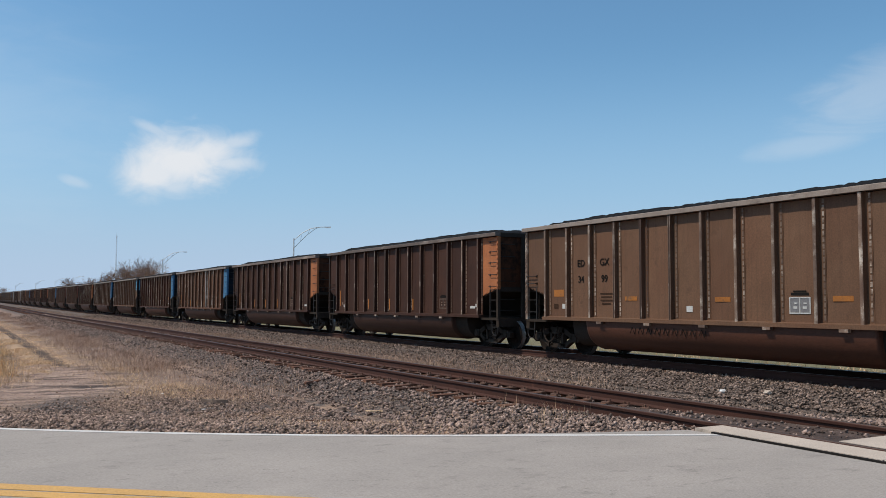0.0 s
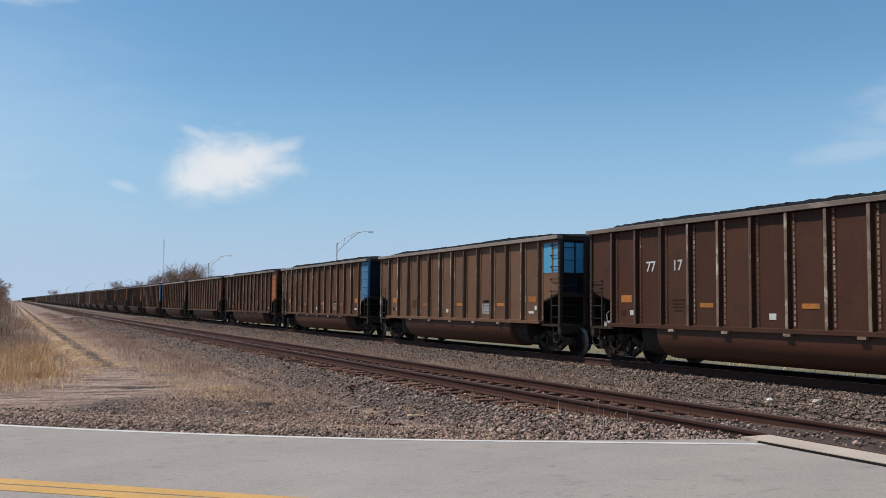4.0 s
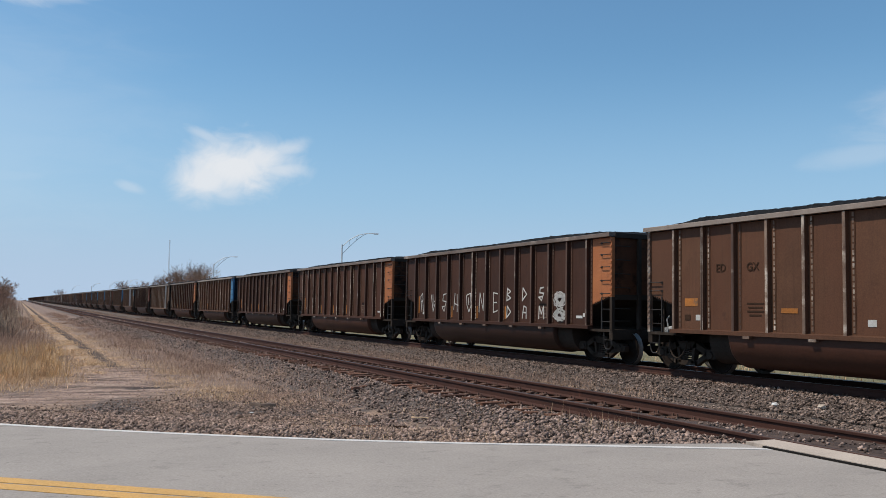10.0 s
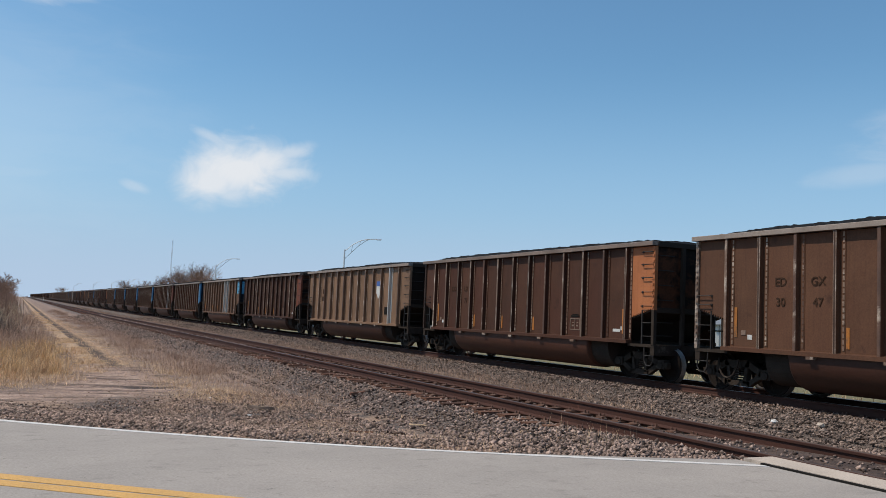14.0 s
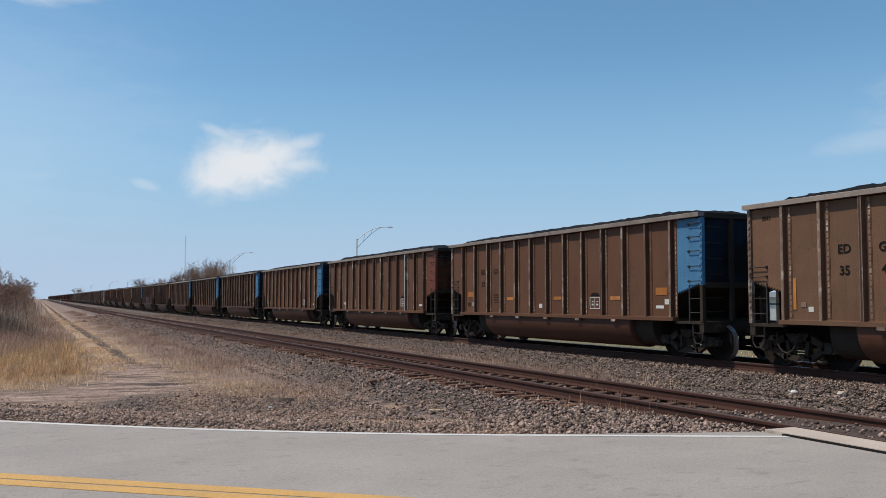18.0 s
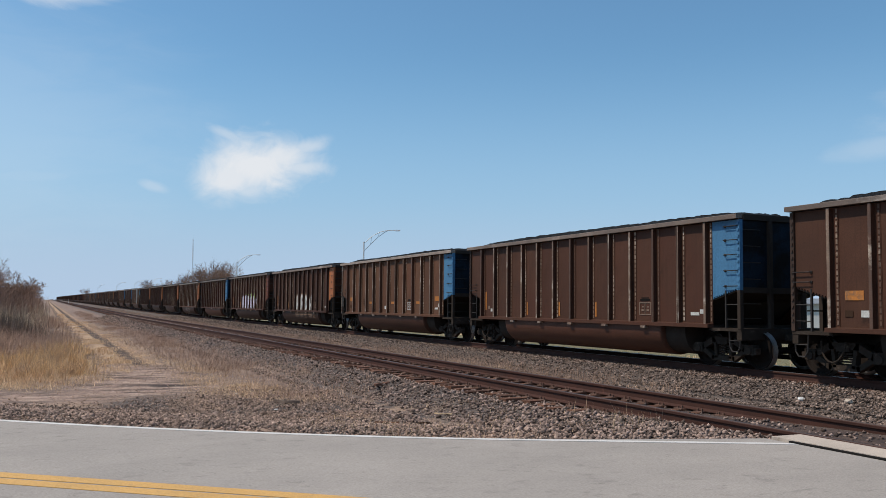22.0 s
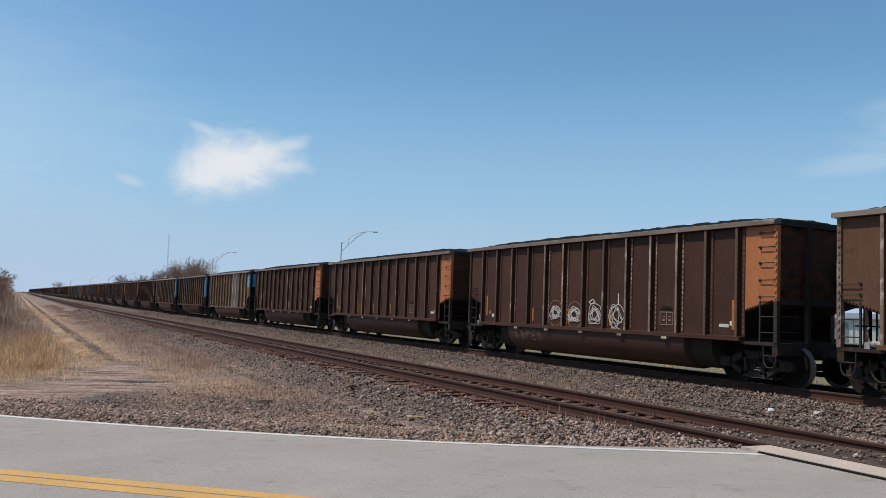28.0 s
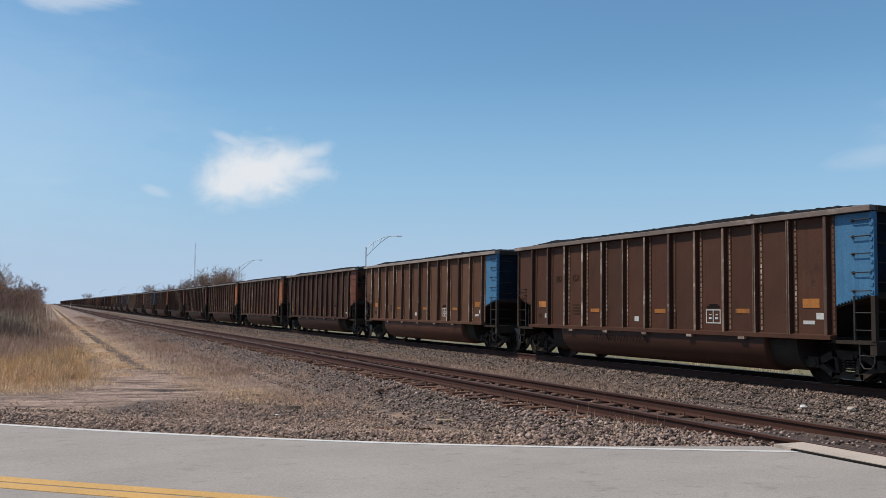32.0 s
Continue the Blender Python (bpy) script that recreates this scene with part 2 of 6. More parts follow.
mat("tread_steel", (0.30, 0.285, 0.27), (0.21, 0.20, 0.19), 6.0, 0.5, 0.7, 0.05, 60)
mat("grab_iron", (0.022, 0.019, 0.018), (0.045, 0.037, 0.032), 9.0, 0.6, 0.1, 0.1, 60, gloss=0.25)
mat("coal", (0.010, 0.010, 0.011), (0.020, 0.020, 0.021), 9.0, 0.85, 0, 0.9, 22, depth=0.06, gloss=0.12)
# dirty end-wall paints, darkened further for the shade between the cars
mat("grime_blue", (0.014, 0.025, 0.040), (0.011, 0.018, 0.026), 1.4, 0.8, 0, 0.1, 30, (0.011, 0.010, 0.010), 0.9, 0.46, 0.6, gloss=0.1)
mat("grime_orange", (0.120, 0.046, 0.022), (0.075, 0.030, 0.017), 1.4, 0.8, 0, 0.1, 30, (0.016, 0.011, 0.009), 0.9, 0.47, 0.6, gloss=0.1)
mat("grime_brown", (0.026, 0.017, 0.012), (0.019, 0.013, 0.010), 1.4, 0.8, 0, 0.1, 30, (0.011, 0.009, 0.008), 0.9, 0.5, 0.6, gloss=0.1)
mat("decal_orange", (0.47, 0.172, 0.036), (0.36, 0.138, 0.040), 5.0, 0.7, 0, 0.0, 30, (0.20, 0.110, 0.060), 4.0, 0.53, 0.5, 0.2, gloss=0.2)
mat("decal_white", (0.62, 0.60, 0.56), (0.5, 0.48, 0.44), 6.0, 0.6, 0, 0.0, 30, (0.3, 0.25, 0.2), 4.0, 0.64, 0.3, 0.12)
mat("decal_black", (0.012, 0.010, 0.009), (0.018, 0.015, 0.013), 8.0, 0.9, 0, 0.0, gloss=0.1)
mat("stencil_faded", (0.045, 0.025, 0.016), (0.058, 0.031, 0.019), 6.0, 0.9, 0, 0.0, gloss=0.1)
mat("spray_white", (0.62, 0.585, 0.54), (0.50, 0.47, 0.43), 6.0, 0.6, 0, 0.0, 30, (0.30, 0.26, 0.235), 4.0, 0.57)
mat("spray_lilac", (0.66, 0.60, 0.70), (0.58, 0.52, 0.63), 5.0, 0.6, 0, 0.0, 30)
mat("spray_green", (0.42, 0.58, 0.12), (0.35, 0.50, 0.10), 5.0, 0.6, 0, 0.0, 30)
mat("spray_grey", (0.20, 0.19, 0.19), (0.16, 0.15, 0.15), 5.0, 0.7, 0, 0.0, 30)
mat("stencil_tan", (0.24, 0.165, 0.125), (0.19, 0.13, 0.098), 6.0, 0.8, 0, 0.0, gloss=0.2)
mat("decal_navy", (0.030, 0.036, 0.085), (0.042, 0.042, 0.07), 6.0, 0.7, 0, 0.0, gloss=0.2)
mat("decal_blue", (0.05, 0.12, 0.38), (0.05, 0.11, 0.33), 5.0, 0.5, 0, 0.0)
# track
mat("rail_side", (0.072, 0.028, 0.019), (0.048, 0.020, 0.014), 2.0, 0.8, 0, 0.3, 60, (0.110, 0.045, 0.029), 4.0, 0.60, gloss=0.25)
mat("rail_head", (0.105, 0.068, 0.052), (0.075, 0.048, 0.038), 5.0, 0.5, 0.4, 0.1, 60)
mat("rail_bright", (0.20, 0.20, 0.205), (0.15, 0.15, 0.155), 5.0, 0.32, 0.8, 0.05, 60)
mat("tie_wood", (0.128, 0.053, 0.032), (0.200, 0.104, 0.067), 3.0, 0.9, 0, 0.6, 26, (0.042, 0.024, 0.018), 5.0, 0.55, 0, 0.45, stretch=(1, 7, 7), depth=0.02, gloss=0.2)
mat("plate_rust", (0.16, 0.082, 0.052), (0.11, 0.058, 0.04), 6.0, 0.85, 0, 0.3, 50)
mat("stone", (0.262, 0.190, 0.155), (0.112, 0.081, 0.066), 8.0, 0.95, 0, 0.5, 60, (0.42, 0.33, 0.275), 6.0, 0.59, 0, 0, 0.9, gloss=0.2)
mat("gravel_stone", (0.395, 0.275, 0.214), (0.200, 0.138, 0.108), 8.0, 0.95, 0, 0.5, 60, (0.54, 0.405, 0.318), 6.0, 0.60, 0, 0, 0.75, gloss=0.2)
mat("ballast_stone", (0.335, 0.238, 0.194), (0.130, 0.090, 0.073), 8.0, 0.95, 0, 0.5, 60, (0.47, 0.36, 0.295), 6.0, 0.61, 0, 0, 0.9, gloss=0.2)
mat("clod", (0.408, 0.272, 0.193), (0.316, 0.204, 0.145), 8.0, 0.95, 0, 0.5, 60, (0.510, 0.359, 0.258), 6.0, 0.6, 0, 0, 0.3, gloss=0.2)
mat("stone_white", (0.75, 0.73, 0.70), (0.66, 0.63, 0.60), 8.0, 0.9, 0, 0.3, 40)
# ground and road
mat("road_concrete", (0.392, 0.345, 0.306), (0.328, 0.290, 0.258), 0.6, 0.95, 0, 0.6, 42, (0.280, 0.247, 0.220), 2.6, 0.57, world=True, stretch=(1, 1.6, 1), depth=0.008, gloss=0.2)
mat("panel_concrete", (0.56, 0.460, 0.375), (0.46, 0.375, 0.305), 1.5, 0.9, 0, 0.3, 60, (0.33, 0.265, 0.215), 2.0, 0.58, world=True, depth=0.004)
mat("line_white", (0.70, 0.655, 0.61), (0.58, 0.54, 0.50), 3.0, 0.8, 0, 0.2, 60, (0.38, 0.345, 0.315), 5.0, 0.60, world=True, depth=0.003)
mat("line_yellow", (0.66, 0.365, 0.105), (0.56, 0.32, 0.10), 2.0, 0.8, 0, 0.2, 60, (0.42, 0.29, 0.15), 5.0, 0.60, world=True, depth=0.003)
mat("crack_dark", (0.125, 0.108, 0.095), (0.17, 0.148, 0.13), 4.0, 0.95, 0, 0.0)
mat("grass_dry", (0.755, 0.519, 0.317), (0.632, 0.427, 0.262), 0.5, 0.95, 0, 0.0, 20, (0.510, 0.339, 0.221), 0.4, 0.55, 0, 0, 0.3, world=True, gloss=0.15)
mat("grass_gold", (0.70, 0.452, 0.228), (0.60, 0.385, 0.200), 0.9, 0.95, 0, 0.0, 20, (0.50, 0.352, 0.235), 0.8, 0.50, 0, 0, 0.4, world=True, gloss=0.15)
mat("weed_brown", (0.530, 0.357, 0.250), (0.418, 0.276, 0.201), 0.6, 0.95, 0, 0.0, 20, (0.653, 0.456, 0.308), 0.5, 0.58, 0, 0, 0.35, world=True, gloss=0.15)
mat("bark", (0.166, 0.115, 0.086), (0.125, 0.086, 0.065), 2.0, 0.9, 0, 0.4, 14)
mat("twig", (0.312, 0.187, 0.131), (0.229, 0.139, 0.099), 2.0, 0.9, 0, 0.0, 14, island=0.3)
mat("lamp_metal", (0.75, 0.75, 0.76), (0.66, 0.66, 0.67), 2.0, 0.5, 0.2, 0.05, 30)
mat("wall_pale", (0.60, 0.60, 0.58), (0.52, 0.52, 0.50), 1.0, 0.7, 0, 0.1, 20)
mat("roof_grey", (0.26, 0.27, 0.28), (0.22, 0.23, 0.24), 1.0, 0.6, 0.2, 0.1, 20)
mat("plume", (0.60, 0.455, 0.315), (0.47, 0.350, 0.245), 0.8, 0.95, 0, 0.0, 20, (0.34, 0.245, 0.175), 0.6, 0.52, 0, 0, 0.4, world=True, gloss=0.1)
mat("mauve_weed", (0.45, 0.300, 0.218), (0.34, 0.226, 0.168), 0.6, 0.95, 0, 0.0, 20, (0.56, 0.390, 0.275), 0.5, 0.56, 0, 0, 0.45, world=True, gloss=0.1)
mat("valve_paint", (0.40, 0.385, 0.36), (0.24, 0.225, 0.21), 9.0, 0.5, 0, 0.1, 40, (0.08, 0.068, 0.06), 9.0, 0.52)
mat("rubber", (0.014, 0.012, 0.011), (0.022, 0.019, 0.017), 8.0, 0.9, 0, 0.1, gloss=0.1)
mat("spray_haze", (0.125, 0.100, 0.088), (0.095, 0.075, 0.064), 3.0, 0.8, 0, 0.0, 30, (0.075, 0.055, 0.045), 2.5, 0.55, gloss=0.2)
mat("spray_tan", (0.30, 0.175, 0.105), (0.22, 0.125, 0.075), 4.0, 0.8, 0, 0.0, 30, (0.15, 0.085, 0.053), 3.0, 0.55, gloss=0.2)
mat("spray_teal", (0.36, 0.42, 0.42), (0.28, 0.33, 0.34), 4.0, 0.8, 0, 0.0, 30, (0.5, 0.5, 0.48), 4.0, 0.6, gloss=0.2)


def ground_material():
    """Field, dirt track, gravel and ballast, chosen by where they lie on the plan."""
    m = bpy.data.materials.new("ground_soil")
    m.use_nodes = True
    nt = m.node_tree
    N, L = nt.nodes, nt.links
    b = N["Principled BSDF"]
    b.inputs["Roughness"].default_value = 0.95
    geo = N.new("ShaderNodeNewGeometry")
    sep = N.new("ShaderNodeSeparateXYZ")
    L.new(geo.outputs["Position"], sep.inputs[0])
    x, y = sep.outputs[0], sep.outputs[1]

    def noise_at(s, detail=5.0, stretch=None):
        n = N.new("ShaderNodeTexNoise")
        n.inputs["Scale"].default_value, n.inputs["Detail"].default_value = s, detail
        n.inputs["Roughness"].default_value = 0.65
        if stretch:
            mp = N.new("ShaderNodeMapping")
            mp.inputs["Scale"].default_value = stretch
            L.new(geo.outputs["Position"], mp.inputs["Vector"])
            L.new(mp.outputs[0], n.inputs["Vector"])
        else:
            L.new(geo.outputs["Position"], n.inputs["Vector"])
        return n.outputs["Fac"]

    def val(op, a, c=0.0):
        n = N.new("ShaderNodeMath")
        n.operation = op
        for s, v in ((0, a), (1, c)):
            if isinstance(v, (int, float)):
                n.inputs[s].default_value = v
            else:
                L.new(v, n.inputs[s])
        return n.outputs[0]

    def step(v, lo, hi):
        n = N.new("ShaderNodeMapRange")
        n.interpolation_type = "SMOOTHSTEP"
        n.inputs["From Min"].default_value, n.inputs["From Max"].default_value = lo, hi
        L.new(v, n.inputs["Value"])
        return n.outputs[0]

    def mix(fac, a, c, blend="MIX"):
        n = N.new("ShaderNodeMix")
        n.data_type, n.blend_type = "RGBA", blend
        for key, v in (("Factor", fac), ("A", a), ("B", c)):
            if isinstance(v, tuple):
                n.inputs[key].default_value = (*v, 1)
            elif isinstance(v, float):
                n.inputs[key].default_value = v
            else:
                L.new(v, n.inputs[key])
        return n.outputs["Result"]

    big, mid, grain, pebble = noise_at(0.35), noise_at(1.8), noise_at(14.0, 6.0), noise_at(38.0, 3.0)
    ragged = val("MULTIPLY", val("SUBTRACT", mid, 0.5), 2.4)
    xr = val("ADD", x, ragged)
    yr = val("ADD", y, val("MULTIPLY", ragged, 1.6))
    dry = mix(step(mid, 0.35, 0.65), (0.36, 0.246, 0.172), (0.245, 0.166, 0.122))
    weeds = mix(step(big, 0.4, 0.6), dry, (0.205, 0.138, 0.106))
    dirt = mix(step(noise_at(0.9, 6.0, (1.0, 0.25, 1)), 0.35, 0.65), (0.416, 0.274, 0.180), (0.250, 0.158, 0.105))
    gravel = mix(step(pebble, 0.35, 0.65), (0.050, 0.037, 0.031), (0.190, 0.140, 0.115))
    green = mix(step(mid, 0.35, 0.65), (0.156, 0.144, 0.068), (0.208, 0.171, 0.090))
    # field of weeds, then the dirt track with its two ruts, then gravel towards the road and along the tracks
    col = weeds
    lane = val("MULTIPLY", step(xr, 1.0, 1.5), val("SUBTRACT", 1.0, step(xr, 3.3, 4.0)))
    col = mix(lane, col, dirt)
    median = val("MULTIPLY", step(val("ABSOLUTE", val("SUBTRACT", x, 2.45)), 0.45, 0.15), step(yr, 29.0, 33.0))
    col = mix(val("MULTIPLY", median, 0.4), col, (0.520, 0.346, 0.194))
    ripple = noise_at(1.3, 9.0, (0.55, 1.7, 1))
    bare = mix(step(ripple, 0.40, 0.50), (0.135, 0.086, 0.064), (0.365, 0.242, 0.182))
    bare = mix(step(ripple, 0.54, 0.62), bare, (0.50, 0.352, 0.268))
    bare = mix(val("MULTIPLY", step(noise_at(4.5, 8.0, (0.6, 1.6, 1)), 0.53, 0.60), 0.75), bare, (0.135, 0.092, 0.070))
    yard = val("MULTIPLY", val("SUBTRACT", 1.0, step(xr, 3.6, 4.6)), val("SUBTRACT", 1.0, step(yr, 27.0, 33.0)))
    yard = val("MULTIPLY", yard, val("MAXIMUM", step(xr, 0.2, 1.4), val("SUBTRACT", 1.0, step(yr, 20.5, 22.5))))
    col = mix(yard, col, bare)
    # shaded face of a low dirt ledge, painted as a dark strip
    ledge_shade = val("MULTIPLY", step(val("ABSOLUTE", val("SUBTRACT", y, val("ADD", 22.3, val("MULTIPLY", ragged, 0.45)))), 0.42, 0.12), val("MULTIPLY", step(x, 2.2, 2.7), val("SUBTRACT", 1.0, step(x, 3.5, 4.0))))
    col = mix(val("MULTIPLY", ledge_shade, 0.95), col, (0.050, 0.030, 0.023))
    for centre, deep in ((3.03, 0.95), (1.75, 0.6)):
        off = val("ABSOLUTE", val("SUBTRACT", x, val("ADD", centre, val("MULTIPLY", ragged, 0.14))))
        rut = val("MULTIPLY", step(off, 0.36, 0.16), step(yr, 28.0, 32.0))
        col = mix(val("MULTIPLY", rut, deep), col, (0.085, 0.054, 0.040))
    apron = val("SUBTRACT", 1.0, step(val("ADD", yr, val("MULTIPLY", x, -0.6)), 17.5, 20.0))
    patch = mix(step(noise_at(0.8, 5.0), 0.42, 0.6), gravel, dirt)
    col = mix(apron, col, patch)
    # pinkish dead growth on the shoulder past the gravel, then the ballast
    shoulder = val("MULTIPLY", step(xr, 3.6, 4.4), step(yr, 26.0, 34.0))
    col = mix(val("MULTIPLY", shoulder, 0.8), col, mix(step(mid, 0.4, 0.6), (0.20, 0.132, 0.102), (0.285, 0.194, 0.148)))
    col = mix(step(val("SUBTRACT", xr, val("MULTIPLY", step(y, 30.0, 120.0), 0.6)), 5.9, 7.0), col, gravel)
    oily = val("MULTIPLY", step(val("ABSOLUTE", val("SUBTRACT", x, NEAR_X)), 0.80, 0.62), val("SUBTRACT", 1.0, step(yr, 40.0, 60.0)))
    col = mix(val("MULTIPLY", oily, 0.85), col, mix(step(mid, 0.4, 0.6), (0.052, 0.030, 0.022), (0.105, 0.064, 0.047)))
    col = mix(step(xr, 20.5, 21.6), col, green)
    shade = N.new("ShaderNodeMapRange")
    L.new(grain, shade.inputs["Value"])
    shade.inputs["From Min"].default_value, shade.inputs["From Max"].default_value = 0.28, 0.72
    shade.inputs["To Min"].default_value, shade.inputs["To Max"].default_value = 0.55, 1.40
    cc = N.new("ShaderNodeCombineXYZ")
    for k in range(3):
        L.new(shade.outputs[0], cc.inputs[k])
    col = mix(1.0, col, cc.outputs[0], "MULTIPLY")
    L.new(col, b.inputs["Base Color"])
    bn = N.new("ShaderNodeBump")
    bn.inputs["Strength"].default_value, bn.inputs["Distance"].default_value = 0.8, 0.05
    L.new(val("ADD", grain, val("MULTIPLY", pebble, 0.6)), bn.inputs["Height"])
    L.new(bn.outputs[0], b.inputs["Normal"])
    MATS["ground_soil"] = m


ground_material()


# ---------------------------------------------------------------- mesh tools
class Shape:
    """Collects corners and faces of one mesh."""

    def __init__(self):
        self.v, self.f = [], []

    def add(self, verts, faces):
        n = len(self.v)
        self.v += [tuple(p) for p in verts]
        self.f += [tuple((n if len(verts) else 0) + i for i in q) for q in faces]
        return self

    def box(self, x0, x1, y0, y1, z0, z1):
        return self.add([(x0, y0, z0), (x1, y0, z0), (x1, y1, z0), (x0, y1, z0), (x0, y0, z1), (x1, y0, z1), (x1, y1, z1), (x0, y1, z1)],
                        [(0, 3, 2, 1), (4, 5, 6, 7), (0, 1, 5, 4), (1, 2, 6, 5), (2, 3, 7, 6), (3, 0, 4, 7)])

    def prism(self, outline, x0, x1):
        """An outline in (y, z) carried from x0 to x1."""
        n = len(outline)
        area = sum(outline[i][0] * outline[(i + 1) % n][1] - outline[(i + 1) % n][0] * outline[i][1] for i in range(n))
        if area < 0:
            outline = outline[::-1]
        v = [(x0, *p) for p in outline] + [(x1, *p) for p in outline]
        f = [tuple(range(n))[::-1], tuple(range(n, 2 * n))]
        f += [(i, (i + 1) % n, n + (i + 1) % n, n + i) for i in range(n)]
        return self.add(v, f)

    def along(self, outline, y0, y1):
        """An outline in (x, z) carried from y0 to y1."""
        n = len(outline)
        area = sum(outline[i][0] * outline[(i + 1) % n][1] - outline[(i + 1) % n][0] * outline[i][1] for i in range(n))
        if area < 0:
            outline = outline[::-1]
        v = [(p[0], y0, p[1]) for p in outline] + [(p[0], y1, p[1]) for p in outline]
        f = [tuple(range(n)), tuple(range(n, 2 * n))[::-1]]
        f += [((i + 1) % n, i, n + i, n + (i + 1) % n) for i in range(n)]
        return self.add(v, f)

    def tube(self, a, b, r0, r1=None, n=6, caps=True):
        a, b = Vector(a), Vector(b)
        r1 = r0 if r1 is None else r1
        d = (b - a).normalized()
        s = d.cross(Vector((0, 0, 1)) if abs(d.z) < 0.9 else Vector((1, 0, 0))).normalized()
        u = s.cross(d)
        ring = [(math.cos(2 * math.pi * i / n), math.sin(2 * math.pi * i / n)) for i in range(n)]
        v = [a + (s * c + u * q) * r0 for c, q in ring] + [b + (s * c + u * q) * r1 for c, q in ring]
        f = [(i, n + i, n + (i + 1) % n, (i + 1) % n) for i in range(n)]
        if caps:
            f += [tuple(range(n)), tuple(range(n, 2 * n))[::-1]]
        return self.add(v, f)

    def path(self, pts, r, n=6):
        for a, b in zip(pts, pts[1:]):
            self.tube(a, b, r, r, n)
        return self

    def turned(self, profile, n=24):
        """A profile in (radius, x) turned round the x axis."""
        v = []
        for r, x in profile:
            v += [(x, r * math.cos(2 * math.pi * i / n), r * math.sin(2 * math.pi * i / n)) for i in range(n)]
        f = []
        for k in range(len(profile) - 1):
            for i in range(n):
                j = (i + 1) % n
                f.append((k * n + i, k * n + j, (k + 1) * n + j, (k + 1) * n + i))
        return self.add(v, f)

    def ribbon(self, pts, width, x0, x1):
        """A bar along a line of (y, z) points, carried from x0 to x1."""
        for (y0, z0), (y1, z1) in zip(pts, pts[1:]):
            d = math.hypot(y1 - y0, z1 - z0)
            ny, nz = -(z1 - z0) / d * width / 2, (y1 - y0) / d * width / 2
            ey, ez = (y1 - y0) / d * width * 0.3, (z1 - z0) / d * width * 0.3
            self.prism([(y0 - ey + ny, z0 - ez + nz), (y0 - ey - ny, z0 - ez - nz), (y1 + ey - ny, z1 + ez - nz), (y1 + ey + ny, z1 + ez + nz)], x0, x1)
        return self

    def mesh(self, name):
        me = bpy.data.meshes.new(name)
        me.from_pydata(self.v, [], self.f)
        me.materials.append(None)
        me.update()
        return me


def smooth(me):
    me.polygons.foreach_set("use_smooth", [True] * len(me.polygons))
    return me


def part(name, me, material, parent=None, label="", at=None, flip=False):
    """Links a mesh as one object under a thing, with its own material on the object."""
    ob = new(name, me)
    ob.material_slots[0].link = "OBJECT"
    ob.material_slots[0].material = MATS[material]
    ob.parent = parent
    if at is not None:
        ob.location = at
    if flip:
        ob.rotation_euler = (0, 0, math.pi)
    if label:
        ob["label"] = label
    return ob


def thing(name, label, category, group="", kind="", at=(0, 0, 0)):
    ob = new(name)
    ob.location = at
    return tagged(ob, label, category, group, kind)


def letters(word, size, fat=0.014):
    """A flat mesh of a word in the built-in font, standing in the plane x = 0, read from the -x side."""
    cu = bpy.data.curves.new("letters", "FONT")
    cu.body, cu.size, cu.align_x, cu.align_y = word, size, "CENTER", "CENTER"
    cu.extrude, cu.resolution_u, cu.offset = 0.002, 3, size * fat
    ob = new("letters_maker", cu)
    me = bpy.data.meshes.new_from_object(ob.evaluated_get(bpy.context.evaluated_depsgraph_get()))
    bpy.data.objects.remove(ob)
    me.transform(Matrix(((0, 0, -1, 0), (-1, 0, 0, 0), (0, 1, 0, 0), (0, 0, 0, 1))))
    me.materials.clear()
    me.materials.append(None)
    return me


# ---------------------------------------------------------------- ground
def line_y(x):
    """The white edge line of the road on the plan."""
    y = 7.54 - 0.5 * (x - 7.21)
    if x < 5:
        k = max(x, -3.0)
        y += 0.0355 * (5 - k) ** 2 + (0.568 * (k - x) if x < k else 0.0)
    return y


def line_slope(x):
    return -0.5 - 0.071 * (5 - max(x, -3.0)) if x < 5 else -0.5


def ease(t):
    t = min(1.0, max(0.0, t))
    return t * t * (3 - 2 * t)


def ground_z(x, y):
    base = -0.55 + 0.10 * ease((-x - 0.5) / 4) + 0.05 * noise.noise((x * 0.5, y * 0.5, 0.0)) + 0.018 * noise.noise((x * 2.3, y * 2.3, 4.0))
    for c in (NEAR_X, FAR_X):
        d = abs(x - c)
        if x > FAR_X + 1.5:
            d = max(1.5, d - 2.1)
        drop = 0.030 if c == NEAR_X else 0.010
        bed = (-0.236 if c == NEAR_X else -0.218) - drop * ease((d - 0.8) / 0.5) - 0.24 * ease((d - 1.5) / 1.3)
        if d < 2.8:
            base = max(base, bed + 0.012 * noise.noise((x * 3, y * 3, 9.0)))
    for c, deep in ((3.03, 0.14), (1.75, 0.07)):
        if abs(x - c) < 0.5 and y > 28:
            base -= deep * ease((0.45 - abs(x - c)) / 0.3) * ease((y - 28) / 6)
    out = (y - line_y(x)) / math.hypot(1, line_slope(x))
    if out < 7:
        near = -0.10
        base = near + (base - near) * ease((out - 0.3) / 5.5)
        if out < 0.4:
            base = -0.10
    return base + rise(y)


